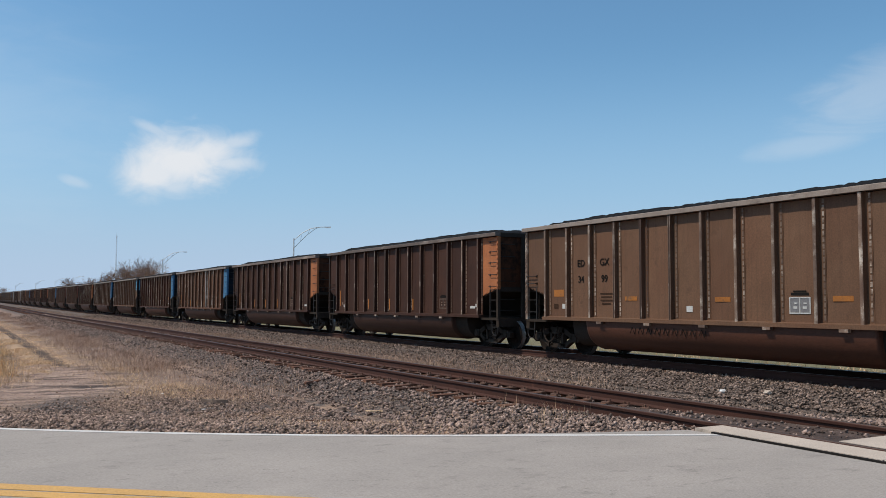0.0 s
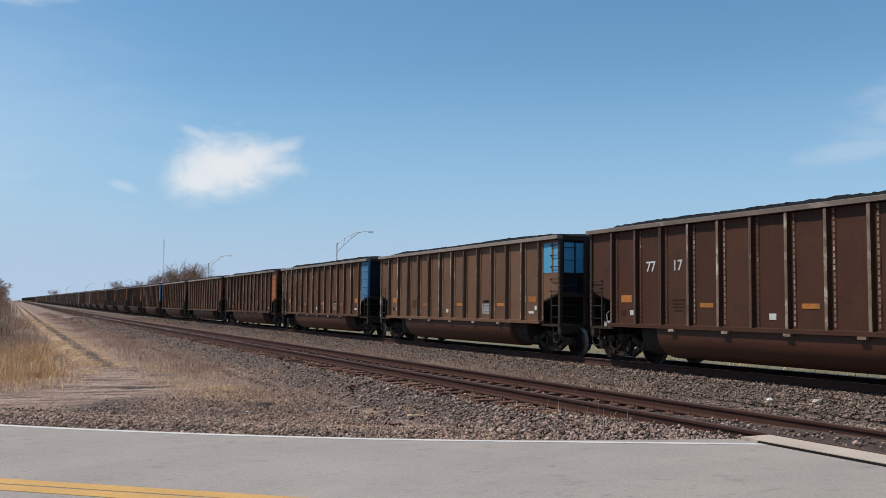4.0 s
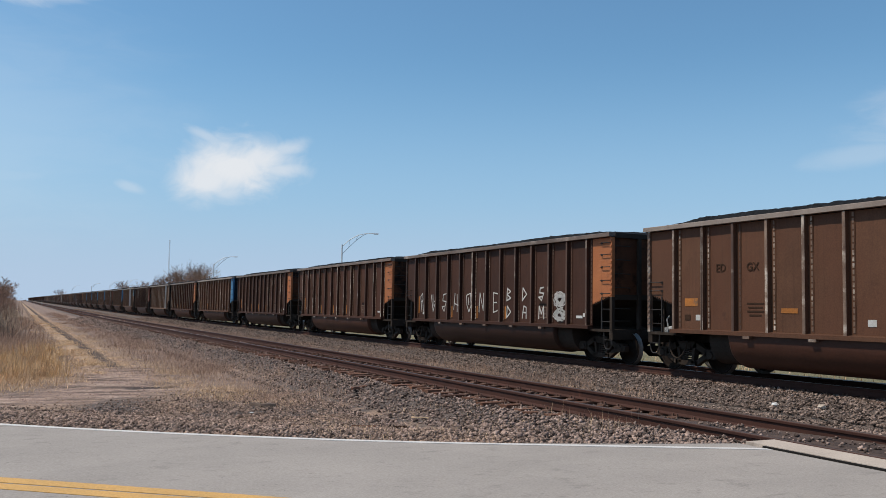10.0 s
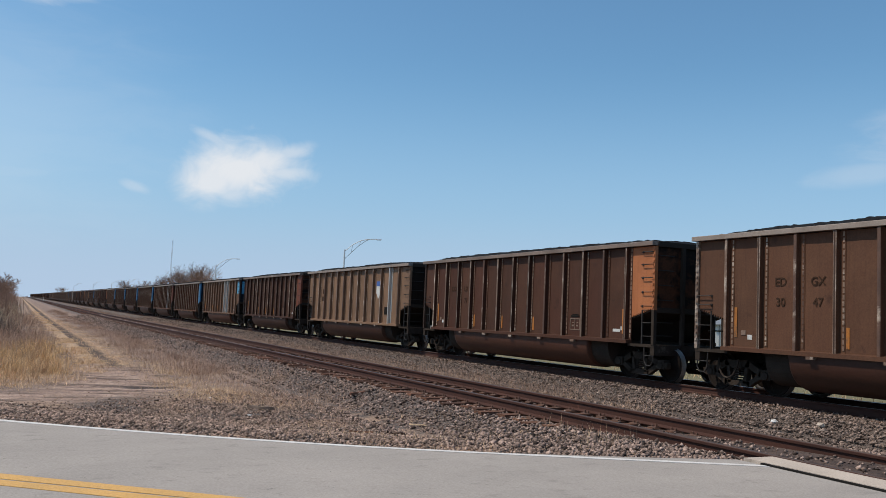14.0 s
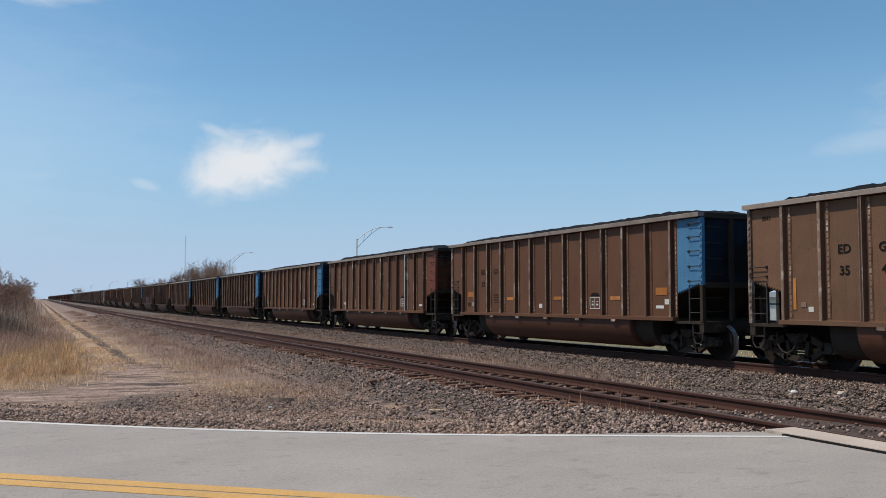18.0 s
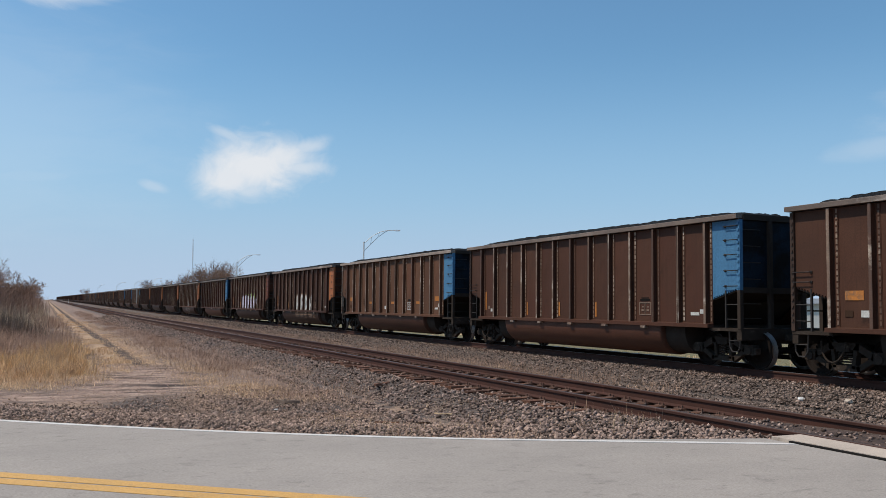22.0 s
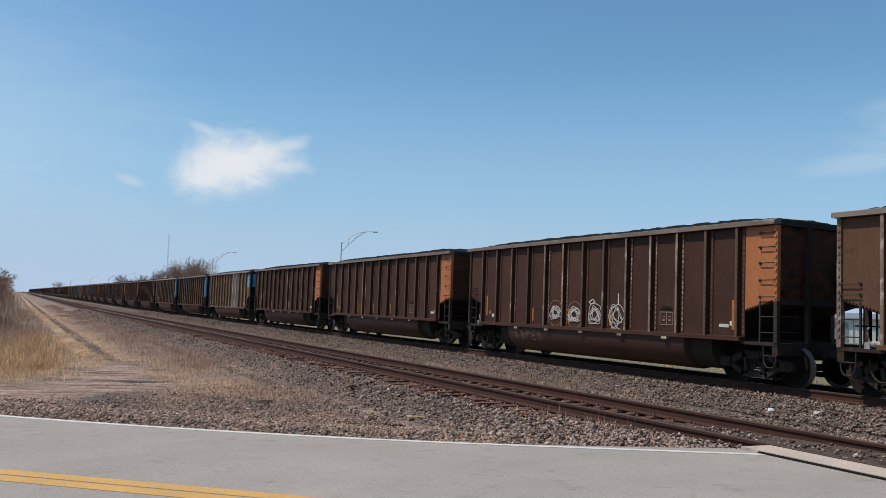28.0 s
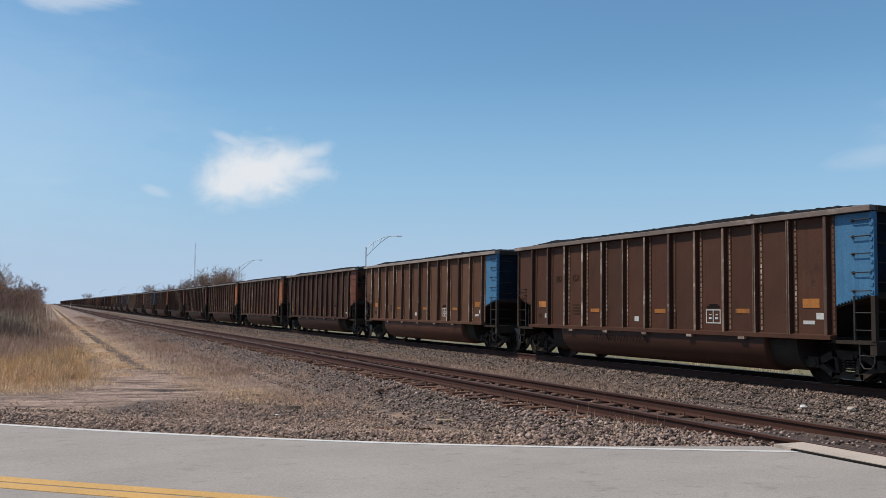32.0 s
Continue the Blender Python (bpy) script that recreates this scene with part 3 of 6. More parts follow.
def bulk(name, verts, faces):
    """A mesh from arrays of corners and of triangles."""
    me = bpy.data.meshes.new(name)
    me.vertices.add(len(verts))
    me.vertices.foreach_set("co", np.asarray(verts, np.float32).ravel())
    n, k = faces.shape
    me.loops.add(n * k)
    me.loops.foreach_set("vertex_index", faces.astype(np.int32).ravel())
    me.polygons.add(n)
    me.polygons.foreach_set("loop_start", np.arange(0, n * k, k, dtype=np.int32))
    me.materials.append(None)
    me.update(calc_edges=True)
    return me


def build_ground():
    def steps(lo, hi, first, grow):
        out, s = [lo], first
        while out[-1] < hi:
            out.append(min(hi, out[-1] + s))
            s *= grow
        return out

    xs = sorted(set([-v for v in steps(3, 2500, 0.8, 1.22)] + list(np.arange(-3, 24, 0.3).round(2)) + list(np.arange(1.2, 4.2, 0.1).round(2)) + steps(24, 2500, 0.8, 1.22)))
    ys = sorted(set([-v for v in steps(4, 1500, 1.0, 1.25)] + list(np.arange(-4, 40, 0.35).round(2)) + steps(40, 3000, 0.5, 1.06)))
    nx = len(xs)
    v = [(x, y, ground_z(x, y)) for y in ys for x in xs]
    i, j = np.meshgrid(np.arange(nx - 1), np.arange(len(ys) - 1))
    a = (j * nx + i).ravel()
    me = smooth(bulk("ground", v, np.stack([a, a + 1, a + 1 + nx, a + nx], 1)))
    tagged(part("ground", me, "ground_soil"), "dry brown weedy ground, dirt lane and grey gravel beside the tracks", "ground", kind="structure")


def road_strip(x0, x1, d0, d1, z, thick, step=0.5):
    """A slab between two distances inside the edge line."""
    s = Shape()
    n = max(1, int((x1 - x0) / step))
    xs = [x0 + (x1 - x0) * k / n for k in range(n + 1)]

    def at(x, d):
        return line_y(x) - d * math.hypot(1, line_slope(x))

    for a, b in zip(xs, xs[1:]):
        q = [(a, at(a, d1)), (b, at(b, d1)), (b, at(b, d0)), (a, at(a, d0))]
        s.add([(*p, z) for p in q] + [(*p, z - thick) for p in q], [(0, 1, 2, 3), (7, 6, 5, 4), (2, 6, 7, 3), (0, 4, 5, 1)] + ([(0, 3, 7, 4)] if a == x0 else []) + ([(1, 5, 6, 2)] if b == x1 else []))
    return s


def build_road():
    road = tagged(new("road"), "pale grey two-lane road that crosses the tracks", "road", kind="structure")
    spans = [(-45.0, 7.735), (10.62, 15.22), (18.28, 60.0)]
    for a, b in spans:
        part("paving", road_strip(a, b, -0.09, 6.8, -0.03, 0.16).mesh("paving"), "road_concrete", road)
    # the shoulder widens towards the crossing
    wedge = Shape().add([(5.2, line_y(5.2) + 0.10, -0.0305), (7.735, line_y(7.735) + 0.10, -0.0305), (7.735, 7.74, -0.0305), (6.74, 8.06, -0.0305)], [(0, 1, 2, 3)])
    wedge.add([(x, y, -0.19) for x, y, z in wedge.v], [(3, 2, 1, 0)]).add([], [(0, 3, 7, 4), (3, 2, 6, 7), (2, 1, 5, 6)])
    part("paving", wedge.mesh("paving"), "road_concrete", road)
    for a, b in ((-45.0, 7.72), (10.7, 15.2)):
        part("edge_line", road_strip(a, b, -0.052, 0.052, -0.025, 0.004).mesh("edge_line"), "line_white", road, "worn white edge line")
    for k in (0, 1):
        s = Shape()
        xs = [-40 + 0.5 * q for q in range(93)]
        for x0, x1 in zip(xs, xs[1:]):
            q = [(x, 8.44 - 0.82 * x - 0.285 * k - h) for x, h in ((x0, 0.235), (x1, 0.235), (x1, 0.0), (x0, 0.0))]
            s.add([(*p, -0.025) for p in q] + [(*p, -0.029) for p in q], [(0, 1, 2, 3), (7, 6, 5, 4), (2, 6, 7, 3), (0, 4, 5, 1)])
        part("centre_line", s.mesh("centre_line"), "line_yellow", road, "worn yellow centre line")
    part("edge_line", road_strip(-45.0, 6.0, 5.8, 5.92, -0.025, 0.004).mesh("edge_line"), "line_white", road)
    # fine cracks along and across the paving
    rnd = random.Random(5)
    s = Shape()
    for k in range(330):
        x = rnd.uniform(-1.5, 6.5)
        y = line_y(x) - rnd.uniform(0.3, 4.6)
        a = math.atan(line_slope(x)) + rnd.uniform(-0.3, 0.3) + (1.5 if rnd.random() < 0.05 else 0)
        for q in range(rnd.choice((1, 1, 1, 1, 2, 2, 4))):
            l, w = rnd.uniform(0.015, 0.055), rnd.uniform(0.002, 0.005)
            dx, dy = math.cos(a) * l, math.sin(a) * l
            nx, ny = -math.sin(a) * w, math.cos(a) * w
            if x + dx < 7.3:
                s.add([(x, y, -0.0285), (x + dx * 0.5 + nx, y + dy * 0.5 + ny, -0.0285), (x + dx, y + dy, -0.0285), (x + dx * 0.5 - nx, y + dy * 0.5 - ny, -0.0285)], [(3, 2, 1, 0)])
            x, y, a = x + dx, y + dy, a + rnd.uniform(-0.3, 0.3)
    tagged(part("cracks", s.mesh("cracks"), "crack_dark", road), kind="stuff")
    # concrete slabs at the crossing
    crossing = tagged(new("level_crossing"), "tan concrete crossing slabs set between and beside the rails", "crossing", kind="structure")
    for c in (NEAR_X, FAR_X):
        for x0, x1, y1 in ((c - 1.305, c - 0.845, 7.70), (c - 0.66, c + 0.66, 6.22), (c + 0.80, c + 1.47, 6.10)):
            for k in range(3):
                hi = y1 - 2.44 * k
                sl = Shape().box(x0, x1, hi - 2.425, hi, -0.20, -0.004)
                part("slab", sl.mesh("slab"), "panel_concrete", crossing)
    part("joint", Shape().box(NEAR_X - 1.350, NEAR_X - 1.306, 0.3, 7.40, -0.16, -0.012).mesh("joint"), "rubber", crossing, "black rubber joint beside the slabs")


# ---------------------------------------------------------------- tracks
RAIL = [(-0.076, -0.186), (0.076, -0.186), (0.076, -0.176), (0.022, -0.160), (0.010, -0.145), (0.009, -0.055), (0.034, -0.044), (0.037, -0.012), (0.030, -0.003),
        (0.0, 0.0), (-0.030, -0.003), (-0.037, -0.012), (-0.034, -0.044), (-0.009, -0.055), (-0.010, -0.145), (-0.022, -0.160), (-0.076, -0.176)]


def swept(outline):
    """An outline in (x, z) carried along the line and up its grade."""
    ys = [-120.0, 80.0] + [80.0 + 10 * k for k in range(1, 7)] + [200.0, 1500.0, 1900.0]
    n = len(outline)
    s = Shape()
    s.add([(x, y, z + rise(y)) for y in ys for x, z in outline],
          [(k * n + (i + 1) % n, k * n + i, (k + 1) * n + i, (k + 1) * n + (i + 1) % n) for k in range(len(ys) - 1) for i in range(n)])
    return s.add([(x, ys[0], z) for x, z in outline], [tuple(range(n))])


def build_track(name, label, cx, head, parts_from, parts_to, sunk=-0.202):
    track = tagged(new(name), label, "railway track", kind="structure")
    rnd = random.Random(int(cx * 10))
    for side in (-1, 1):
        rx = cx + side * (GAUGE / 2 + 0.037)
        rail = part("rail", swept([(rx + a, b) for a, b in RAIL]).mesh("rail"), "rail_side", track, "rusty brown steel rail")
        part("rail_head", swept([(rx - 0.031, -0.004), (rx + 0.031, -0.004), (rx + 0.024, 0.0022), (rx - 0.024, 0.0022)]).mesh("rail_head"), head, rail, "worn running surface")
    tie_mesh = []
    for k in range(4):
        r2 = random.Random(k)
        s = Shape().box(-1.30, 1.30, -0.115, 0.115, -0.18, 0)
        s.v = [(x + r2.uniform(-0.03, 0.03), y + r2.uniform(-0.012, 0.012), z + r2.uniform(-0.008, 0.008)) for x, y, z in s.v]
        tie_mesh.append(s.mesh("tie"))
    far, plates = Shape(), Shape()
    y = -60.0
    while y < 700:
        z, tilt, dx = sunk + rise(y) + rnd.uniform(-0.012, 0.004), rnd.uniform(-0.035, 0.035), rnd.uniform(-0.12, 0.12)
        if parts_from < y < parts_to:
            t = part("tie", rnd.choice(tie_mesh), "tie_wood", track, at=(cx + dx, y, z))
            t.rotation_euler = (0, 0, tilt)
            for side in (-1, 1):
                rx = cx + side * (GAUGE / 2 + 0.037)
                up = rise(y)
                plates.box(rx - 0.18, rx + 0.18, y - 0.09, y + 0.09, z - 0.002, up - 0.187)
                for ax, ay in ((-0.11, 0.05), (0.11, -0.05), (-0.11, -0.05), (0.11, 0.05)):
                    plates.box(rx + ax - 0.012, rx + ax + 0.012, y + ay - 0.012, y + ay + 0.012, up - 0.187, up - 0.150 + rnd.uniform(-0.01, 0.012))
                if rnd.random() < 0.6:
                    plates.box(rx - 0.085, rx + 0.085, y + 0.12, y + 0.145, up - 0.20, up - 0.165)
        else:
            far.box(cx + dx - 1.3, cx + dx + 1.3, y - 0.115, y + 0.115, z - 0.18, z)
        y += 0.495 + rnd.uniform(-0.02, 0.02)
    tagged(part("tie_rest", far.mesh("tie_rest"), "tie_wood", track), "weathered wooden ties along the far track", kind="stuff")
    tagged(part("tie_plates", plates.mesh("tie_plates"), "plate_rust", track), "rusty tie plates and spikes", kind="stuff")


def scatter_stones(name, label, count, zone, size, seed, material="stone", fade=None, even=False):
    """Broken stones strewn over a zone: x0, x1, y0, y1, thinning with distance."""
    g = np.random.default_rng(seed)
    x0, x1, y0, y1 = zone
    xs = g.uniform(x0, x1, count)
    ys = g.uniform(y0, y1, count) if even else y0 * (y1 / y0) ** g.uniform(0, 1, count)
    keep = np.ones(count, bool)
    for c in (NEAR_X, FAR_X):
        for s in (-1, 1):
            keep &= np.abs(xs - c - s * 0.754) > 0.10
        keep &= ~((np.abs(xs - c) < 1.5) & (ys < np.where(np.abs(xs - c) < 0.7, 6.3, 7.8)))
    keep &= ~((np.abs(xs - NEAR_X) < 0.70) & (ys < 40) & (g.uniform(0, 1, count) < 0.90))
    keep &= ~((xs > 5.2) & (xs < 7.8) & (ys < 8.10 - 0.32 * np.clip(xs - 6.74, 0, 2) + 0.45 * np.clip(6.74 - xs, 0, 2)))
    road_edge = np.array([line_y(x) + 0.11 * math.hypot(1, line_slope(x)) for x in xs])
    keep &= ys > road_edge + g.uniform(-0.05, 0.14, count)
    if fade:
        keep &= g.uniform(0, 1, count) ** 1.5 > (ys - fade[0] - 0.6 * np.clip(xs - 1, 0, 5)) / (fade[1] - fade[0])
    xs, ys = xs[keep], ys[keep]
    n = len(xs)
    zs = np.array([ground_z(x, y) for x, y in zip(xs, ys)])
    base = np.array([(1, 0, 0), (-1, 0, 0), (0, 1, 0), (0, -1, 0), (0, 0, 1), (0, 0, -1)], float)
    tri = np.array([(0, 2, 4), (2, 1, 4), (1, 3, 4), (3, 0, 4), (2, 0, 5), (1, 2, 5), (3, 1, 5), (0, 3, 5)])
    r = g.uniform(*size, n) * g.choice([0.7, 1.0, 1.0, 1.35], n) * (1 + np.clip(ys - 35, 0, 90) / 80)
    v = base[None] * r[:, None, None] * g.uniform(0.6, 1.15, (n, 6, 1)) + g.normal(0, 0.22, (n, 6, 3)) * r[:, None, None]
    v[:, :, 2] *= 0.75
    a = g.uniform(0, 6.28, n)
    c, s = np.cos(a)[:, None], np.sin(a)[:, None]
    vx, vy = v[:, :, 0] * c - v[:, :, 1] * s, v[:, :, 0] * s + v[:, :, 1] * c
    v = np.stack([vx + xs[:, None], vy + ys[:, None], v[:, :, 2] + (zs + r * g.uniform(0.10, 0.75, n))[:, None]], -1)
    f = (tri[None] + 6 * np.arange(n)[:, None, None]).reshape(-1, 3)
    tagged(part(name, bulk(name, v.reshape(-1, 3), f), material), label, "stones", kind="stuff")


def blades(name, label, material, spots, seed, per=26, spread=0.18, tall=(0.3, 0.6), wide=0.006, lean=0.35, category="grass"):
    """Dry blades and stalks in tufts at the given spots."""
    g = np.random.default_rng(seed)
    spots = np.asarray(spots, float)
    n = len(spots) * per
    root = np.repeat(spots, per, 0)
    size = np.repeat(g.uniform(0.6, 1.15, len(spots)), per)
    p = root[:, :2] + g.normal(0, 1, (n, 2)) * spread
    z = np.repeat([ground_z(x, y) for x, y in spots[:, :2]], per) - 0.02
    h = g.uniform(*tall, n) * size
    a, b = g.uniform(0, 6.28, n), np.abs(g.normal(0, lean, n))
    w = wide * g.uniform(0.6, 1.4, n) * (1 + 0.012 * root[:, 1])
    side = np.stack([np.cos(a + 1.57), np.sin(a + 1.57), 0 * a], -1) * w[:, None]
    go = np.stack([np.cos(a) * b, np.sin(a) * b, np.ones(n)], -1)
    go /= np.linalg.norm(go, axis=1)[:, None]
    bent = go + np.stack([np.cos(a) * b * 0.9, np.sin(a) * b * 0.9, -0.25 * b], -1)
    p0 = np.stack([p[:, 0], p[:, 1], z], -1)
    p1 = p0 + go * (h * 0.55)[:, None]
    p2 = p1 + bent * (h * 0.45)[:, None]
    v = np.stack([p0 - side, p0 + side, p1 + side * 0.8, p1 - side * 0.8, p2], 1)
    f = (np.array([(0, 1, 2), (0, 2, 3), (3, 2, 4)])[None] + 5 * np.arange(n)[:, None, None]).reshape(-1, 3)
    tagged(part(name, bulk(name, v.reshape(-1, 3), f), material), label, category, kind="stuff")


def build_plants():
    rnd = random.Random(11)

    def spots(n, x0, x1, y0, y1, fade=True):
        out = []
        while len(out) < n:
            y = y0 * (y1 / y0) ** rnd.random() if fade else rnd.uniform(y0, y1)
            out.append((rnd.uniform(x0, x1), y))
        return out

    def clumps(n, each, x0, x1, y0, y1, wide):
        out = []
        for cx, cy in spots(n, x0, x1, y0, y1):
            out += [(cx + rnd.gauss(0, wide), cy + rnd.gauss(0, wide * 2.5)) for k in range(rnd.randint(each // 2, each))]
        return out

    blades("gold_grass", "golden dry bunch grass beside the dirt lane", "grass_gold", clumps(24, 14, -0.6, 1.0, 25.5, 38, 0.22) + clumps(9, 12, -2.4, -0.4, 25.5, 33, 0.3), 1, 85, 0.22, (0.15, 0.72), 0.0030, 1.2)
    blades("verge_thatch", "pale matted thatch under the bunch grass", "grass_dry", clumps(34, 10, -3.4, 0.6, 24.5, 33, 0.3), 15, 55, 0.3, (0.10, 0.42), 0.0032, 1.3)
    blades("brown_weeds", "tall brown dead weeds on the verge", "mauve_weed", clumps(120, 9, -7, 0.8, 31, 110, 0.4), 2, 60, 0.32, (0.25, 1.0), 0.0028, 0.95)
    blades("pale_weeds", "pale seed stalks among the brown weeds", "weed_brown", clumps(60, 7, -6, 0.9, 31, 90, 0.4), 16, 40, 0.32, (0.3, 1.05), 0.0026, 0.9)
    blades("verge_straw", "pale straw at the foot of the weeds", "grass_dry", clumps(60, 9, -4.5, 1.3, 22.6, 30, 0.3), 12, 50, 0.3, (0.04, 0.20), 0.0032, 1.5)
    blades("lane_straw", "matted straw along the dirt lane", "grass_dry", clumps(26, 9, 3.5, 4.7, 24.0, 33, 0.26) + clumps(30, 11, 3.7, 5.0, 18.6, 24.0, 0.24) + clumps(8, 6, 4.4, 5.6, 17.0, 21, 0.25) + spots(420, 3.4, 4.2, 30, 100), 3, 50, 0.26, (0.03, 0.12), 0.0030, 2.4)
    blades("shoulder_weeds", "thin pinkish-brown weeds at the foot of the ballast", "mauve_weed", clumps(150, 8, 4.3, 6.2, 27, 170, 0.34), 4, 36, 0.30, (0.05, 0.36), 0.0026, 1.3)
    blades("shoulder_stalks", "pale pinkish stalks among the shoulder weeds", "weed_brown", clumps(80, 7, 4.6, 6.8, 17.5, 60, 0.32), 17, 26, 0.28, (0.05, 0.34), 0.0024, 1.2)
    blades("between_weeds", "dry weeds between the two tracks", "mauve_weed", spots(2600, 11.3, 14.4, 19, 240), 5, 24, 0.40, (0.05, 0.26), 0.003, 0.8)
    blades("between_straw", "pale straw between the two tracks", "weed_brown", spots(900, 11.4, 14.2, 16, 120), 18, 18, 0.35, (0.05, 0.30), 0.0026, 0.8)
    blades("road_tufts", "sparse straw tufts in the gravel by the road", "grass_dry", clumps(60, 5, 3.6, 7.6, 9.0, 15.5, 0.28), 6, 18, 0.20, (0.02, 0.12), 0.0022, 1.5)
    blades("rail_stalks", "pale dry stalks standing against the rail", "grass_dry", [(7.75, 9.9), (7.6, 10.3), (7.85, 10.2), (7.4, 9.6), (7.2, 9.7), (6.9, 9.5), (7.5, 10.9), (7.8, 11.6)], 7, 8, 0.14, (0.10, 0.36), 0.0022, 0.4)
    blades("lane_grass", "low straw in the middle of the lane", "grass_dry", clumps(70, 9, 2.0, 2.6, 27, 160, 0.16) + clumps(26, 7, 1.0, 1.5, 30, 120, 0.15), 8, 40, 0.2, (0.03, 0.17), 0.0035, 1.5)
    blades("dark_thicket", "dense dark brush on the verge", "bark", clumps(40, 9, -6.0, -1.1, 50, 66, 0.5), 13, 70, 0.4, (0.5, 1.8), 0.005, 0.8, "brush")
    blades("pale_plumes", "pale feathery reed heads over the dark brush", "plume", clumps(60, 6, -5.0, -0.5, 54, 130, 0.6), 19, 22, 0.3, (0.9, 2.2), 0.0055, 0.55, "reeds")
    blades("lane_brush", "leafless brown brush hemming the dirt lane", "twig", clumps(120, 9, -7.5, -1.9, 80, 330, 0.6), 14, 44, 0.6, (1.2, 3.6), 0.007, 0.4, "brush")
    blades("field_grass", "green and straw grass beyond the tracks", "grass_dry", spots(110, 21, 34, 14, 70), 9, 20, 0.4, (0.1, 0.3), 0.008, 0.6)


# ---------------------------------------------------------------- distance
def bare_tree(name, label, at, height, spread, seed, levels=5, group=""):
    """A leafless tree: a tapered trunk with limbs, and a crown of branching twigs."""
    rnd = random.Random(seed)
    tree = thing(name, label, "tree", group, at=(at[0], at[1], ground_z(at[0], at[1]) - 0.05))
    trunk, crown = Shape(), Shape()

    def grow(p, d, length, r, level):
        q = p + d * length
        big = level < 2
        (trunk if big else crown).tube(p, q, r, r * 0.62, 6 if big else 3, False)
        if level >= levels:
            return
        for k in range(5 if level < 1 else rnd.choice((2, 3, 3, 4))):
            side = Vector((rnd.uniform(-1, 1) * spread, rnd.uniform(-1, 1) * spread, rnd.uniform(-0.15, 0.6)))
            e = (d * 0.85 + side).normalized()
            s = p.lerp(q, rnd.uniform(0.45, 1.0)) if k else q
            grow(s, e, length * rnd.uniform(0.58, 0.86), max(r * rnd.uniform(0.42, 0.62), 0.012), level + 1)

    for k in range(1):
        grow(Vector((rnd.uniform(-0.4, 0.4), rnd.uniform(-0.4, 0.4), 0)), Vector((rnd.uniform(-0.2, 0.2), rnd.uniform(-0.2, 0.2), 1)).normalized(), height * 0.30, height * 0.022, 0)
    top = max(v[2] for v in trunk.v + crown.v)
    k = height / top
    for s in (trunk, crown):
        s.v = [(x * k, y * k, z * k) for x, y, z in s.v]
    part("trunk", trunk.mesh("trunk"), "bark", tree)
    part("crown", crown.mesh("crown"), "twig", tree)
    return tree


def bearing(yaw, dist):
    return (-math.sin(radians(yaw)) * dist, math.cos(radians(yaw)) * dist)


def street_lamp(at, height, turn):
    """A highway lamp with a curved truss arm."""
    z0 = ground_z(*at)
    lamp = thing("street_lamp", "grey steel highway lamp with a curved truss arm", "street lamp", "lamps along the highway", at=(at[0], at[1], z0))
    lamp.rotation_euler = (0, 0, turn)
    h = height - z0 - 1.9
    part("base_plate", Shape().box(-0.3, 0.3, -0.3, 0.3, 0, 0.08).mesh("base_plate"), "lamp_metal", lamp)
    part("pole", Shape().tube((0, 0, 0.05), (0, 0, h + 0.25), 0.15, 0.10, 10).mesh("pole"), "lamp_metal", lamp)
    up = [(0.0, 0, h), (1.1, 0, h + 1.0), (2.2, 0, h + 1.62), (3.2, 0, h + 1.86), (4.3, 0, h + 1.92)]
    low = [(0.0, 0, h - 1.1), (0.9, 0, h - 0.15), (1.9, 0, h + 0.85), (2.9, 0, h + 1.62), (3.4, 0, h + 1.86)]
    arm = part("arm", Shape().path(up, 0.055).mesh("arm"), "lamp_metal", lamp)
    part("brace", Shape().path(low, 0.045).mesh("brace"), "lamp_metal", lamp)
    for k in (1, 2):
        part("strut", Shape().path([up[k], low[k]], 0.03).mesh("strut"), "lamp_metal", arm)
    head = part("lamp_head", Shape().prism([(-0.14, 0.0), (0.14, 0.0), (0.10, 0.14), (-0.10, 0.14)], 0, 0.85).mesh("lamp_head"), "lamp_metal", lamp, at=(4.2, 0, h + 1.83))
    part("lens", Shape().box(0.15, 0.75, -0.1, 0.1, -0.05, 0.0).mesh("lens"), "decal_white", head)
    return lamp


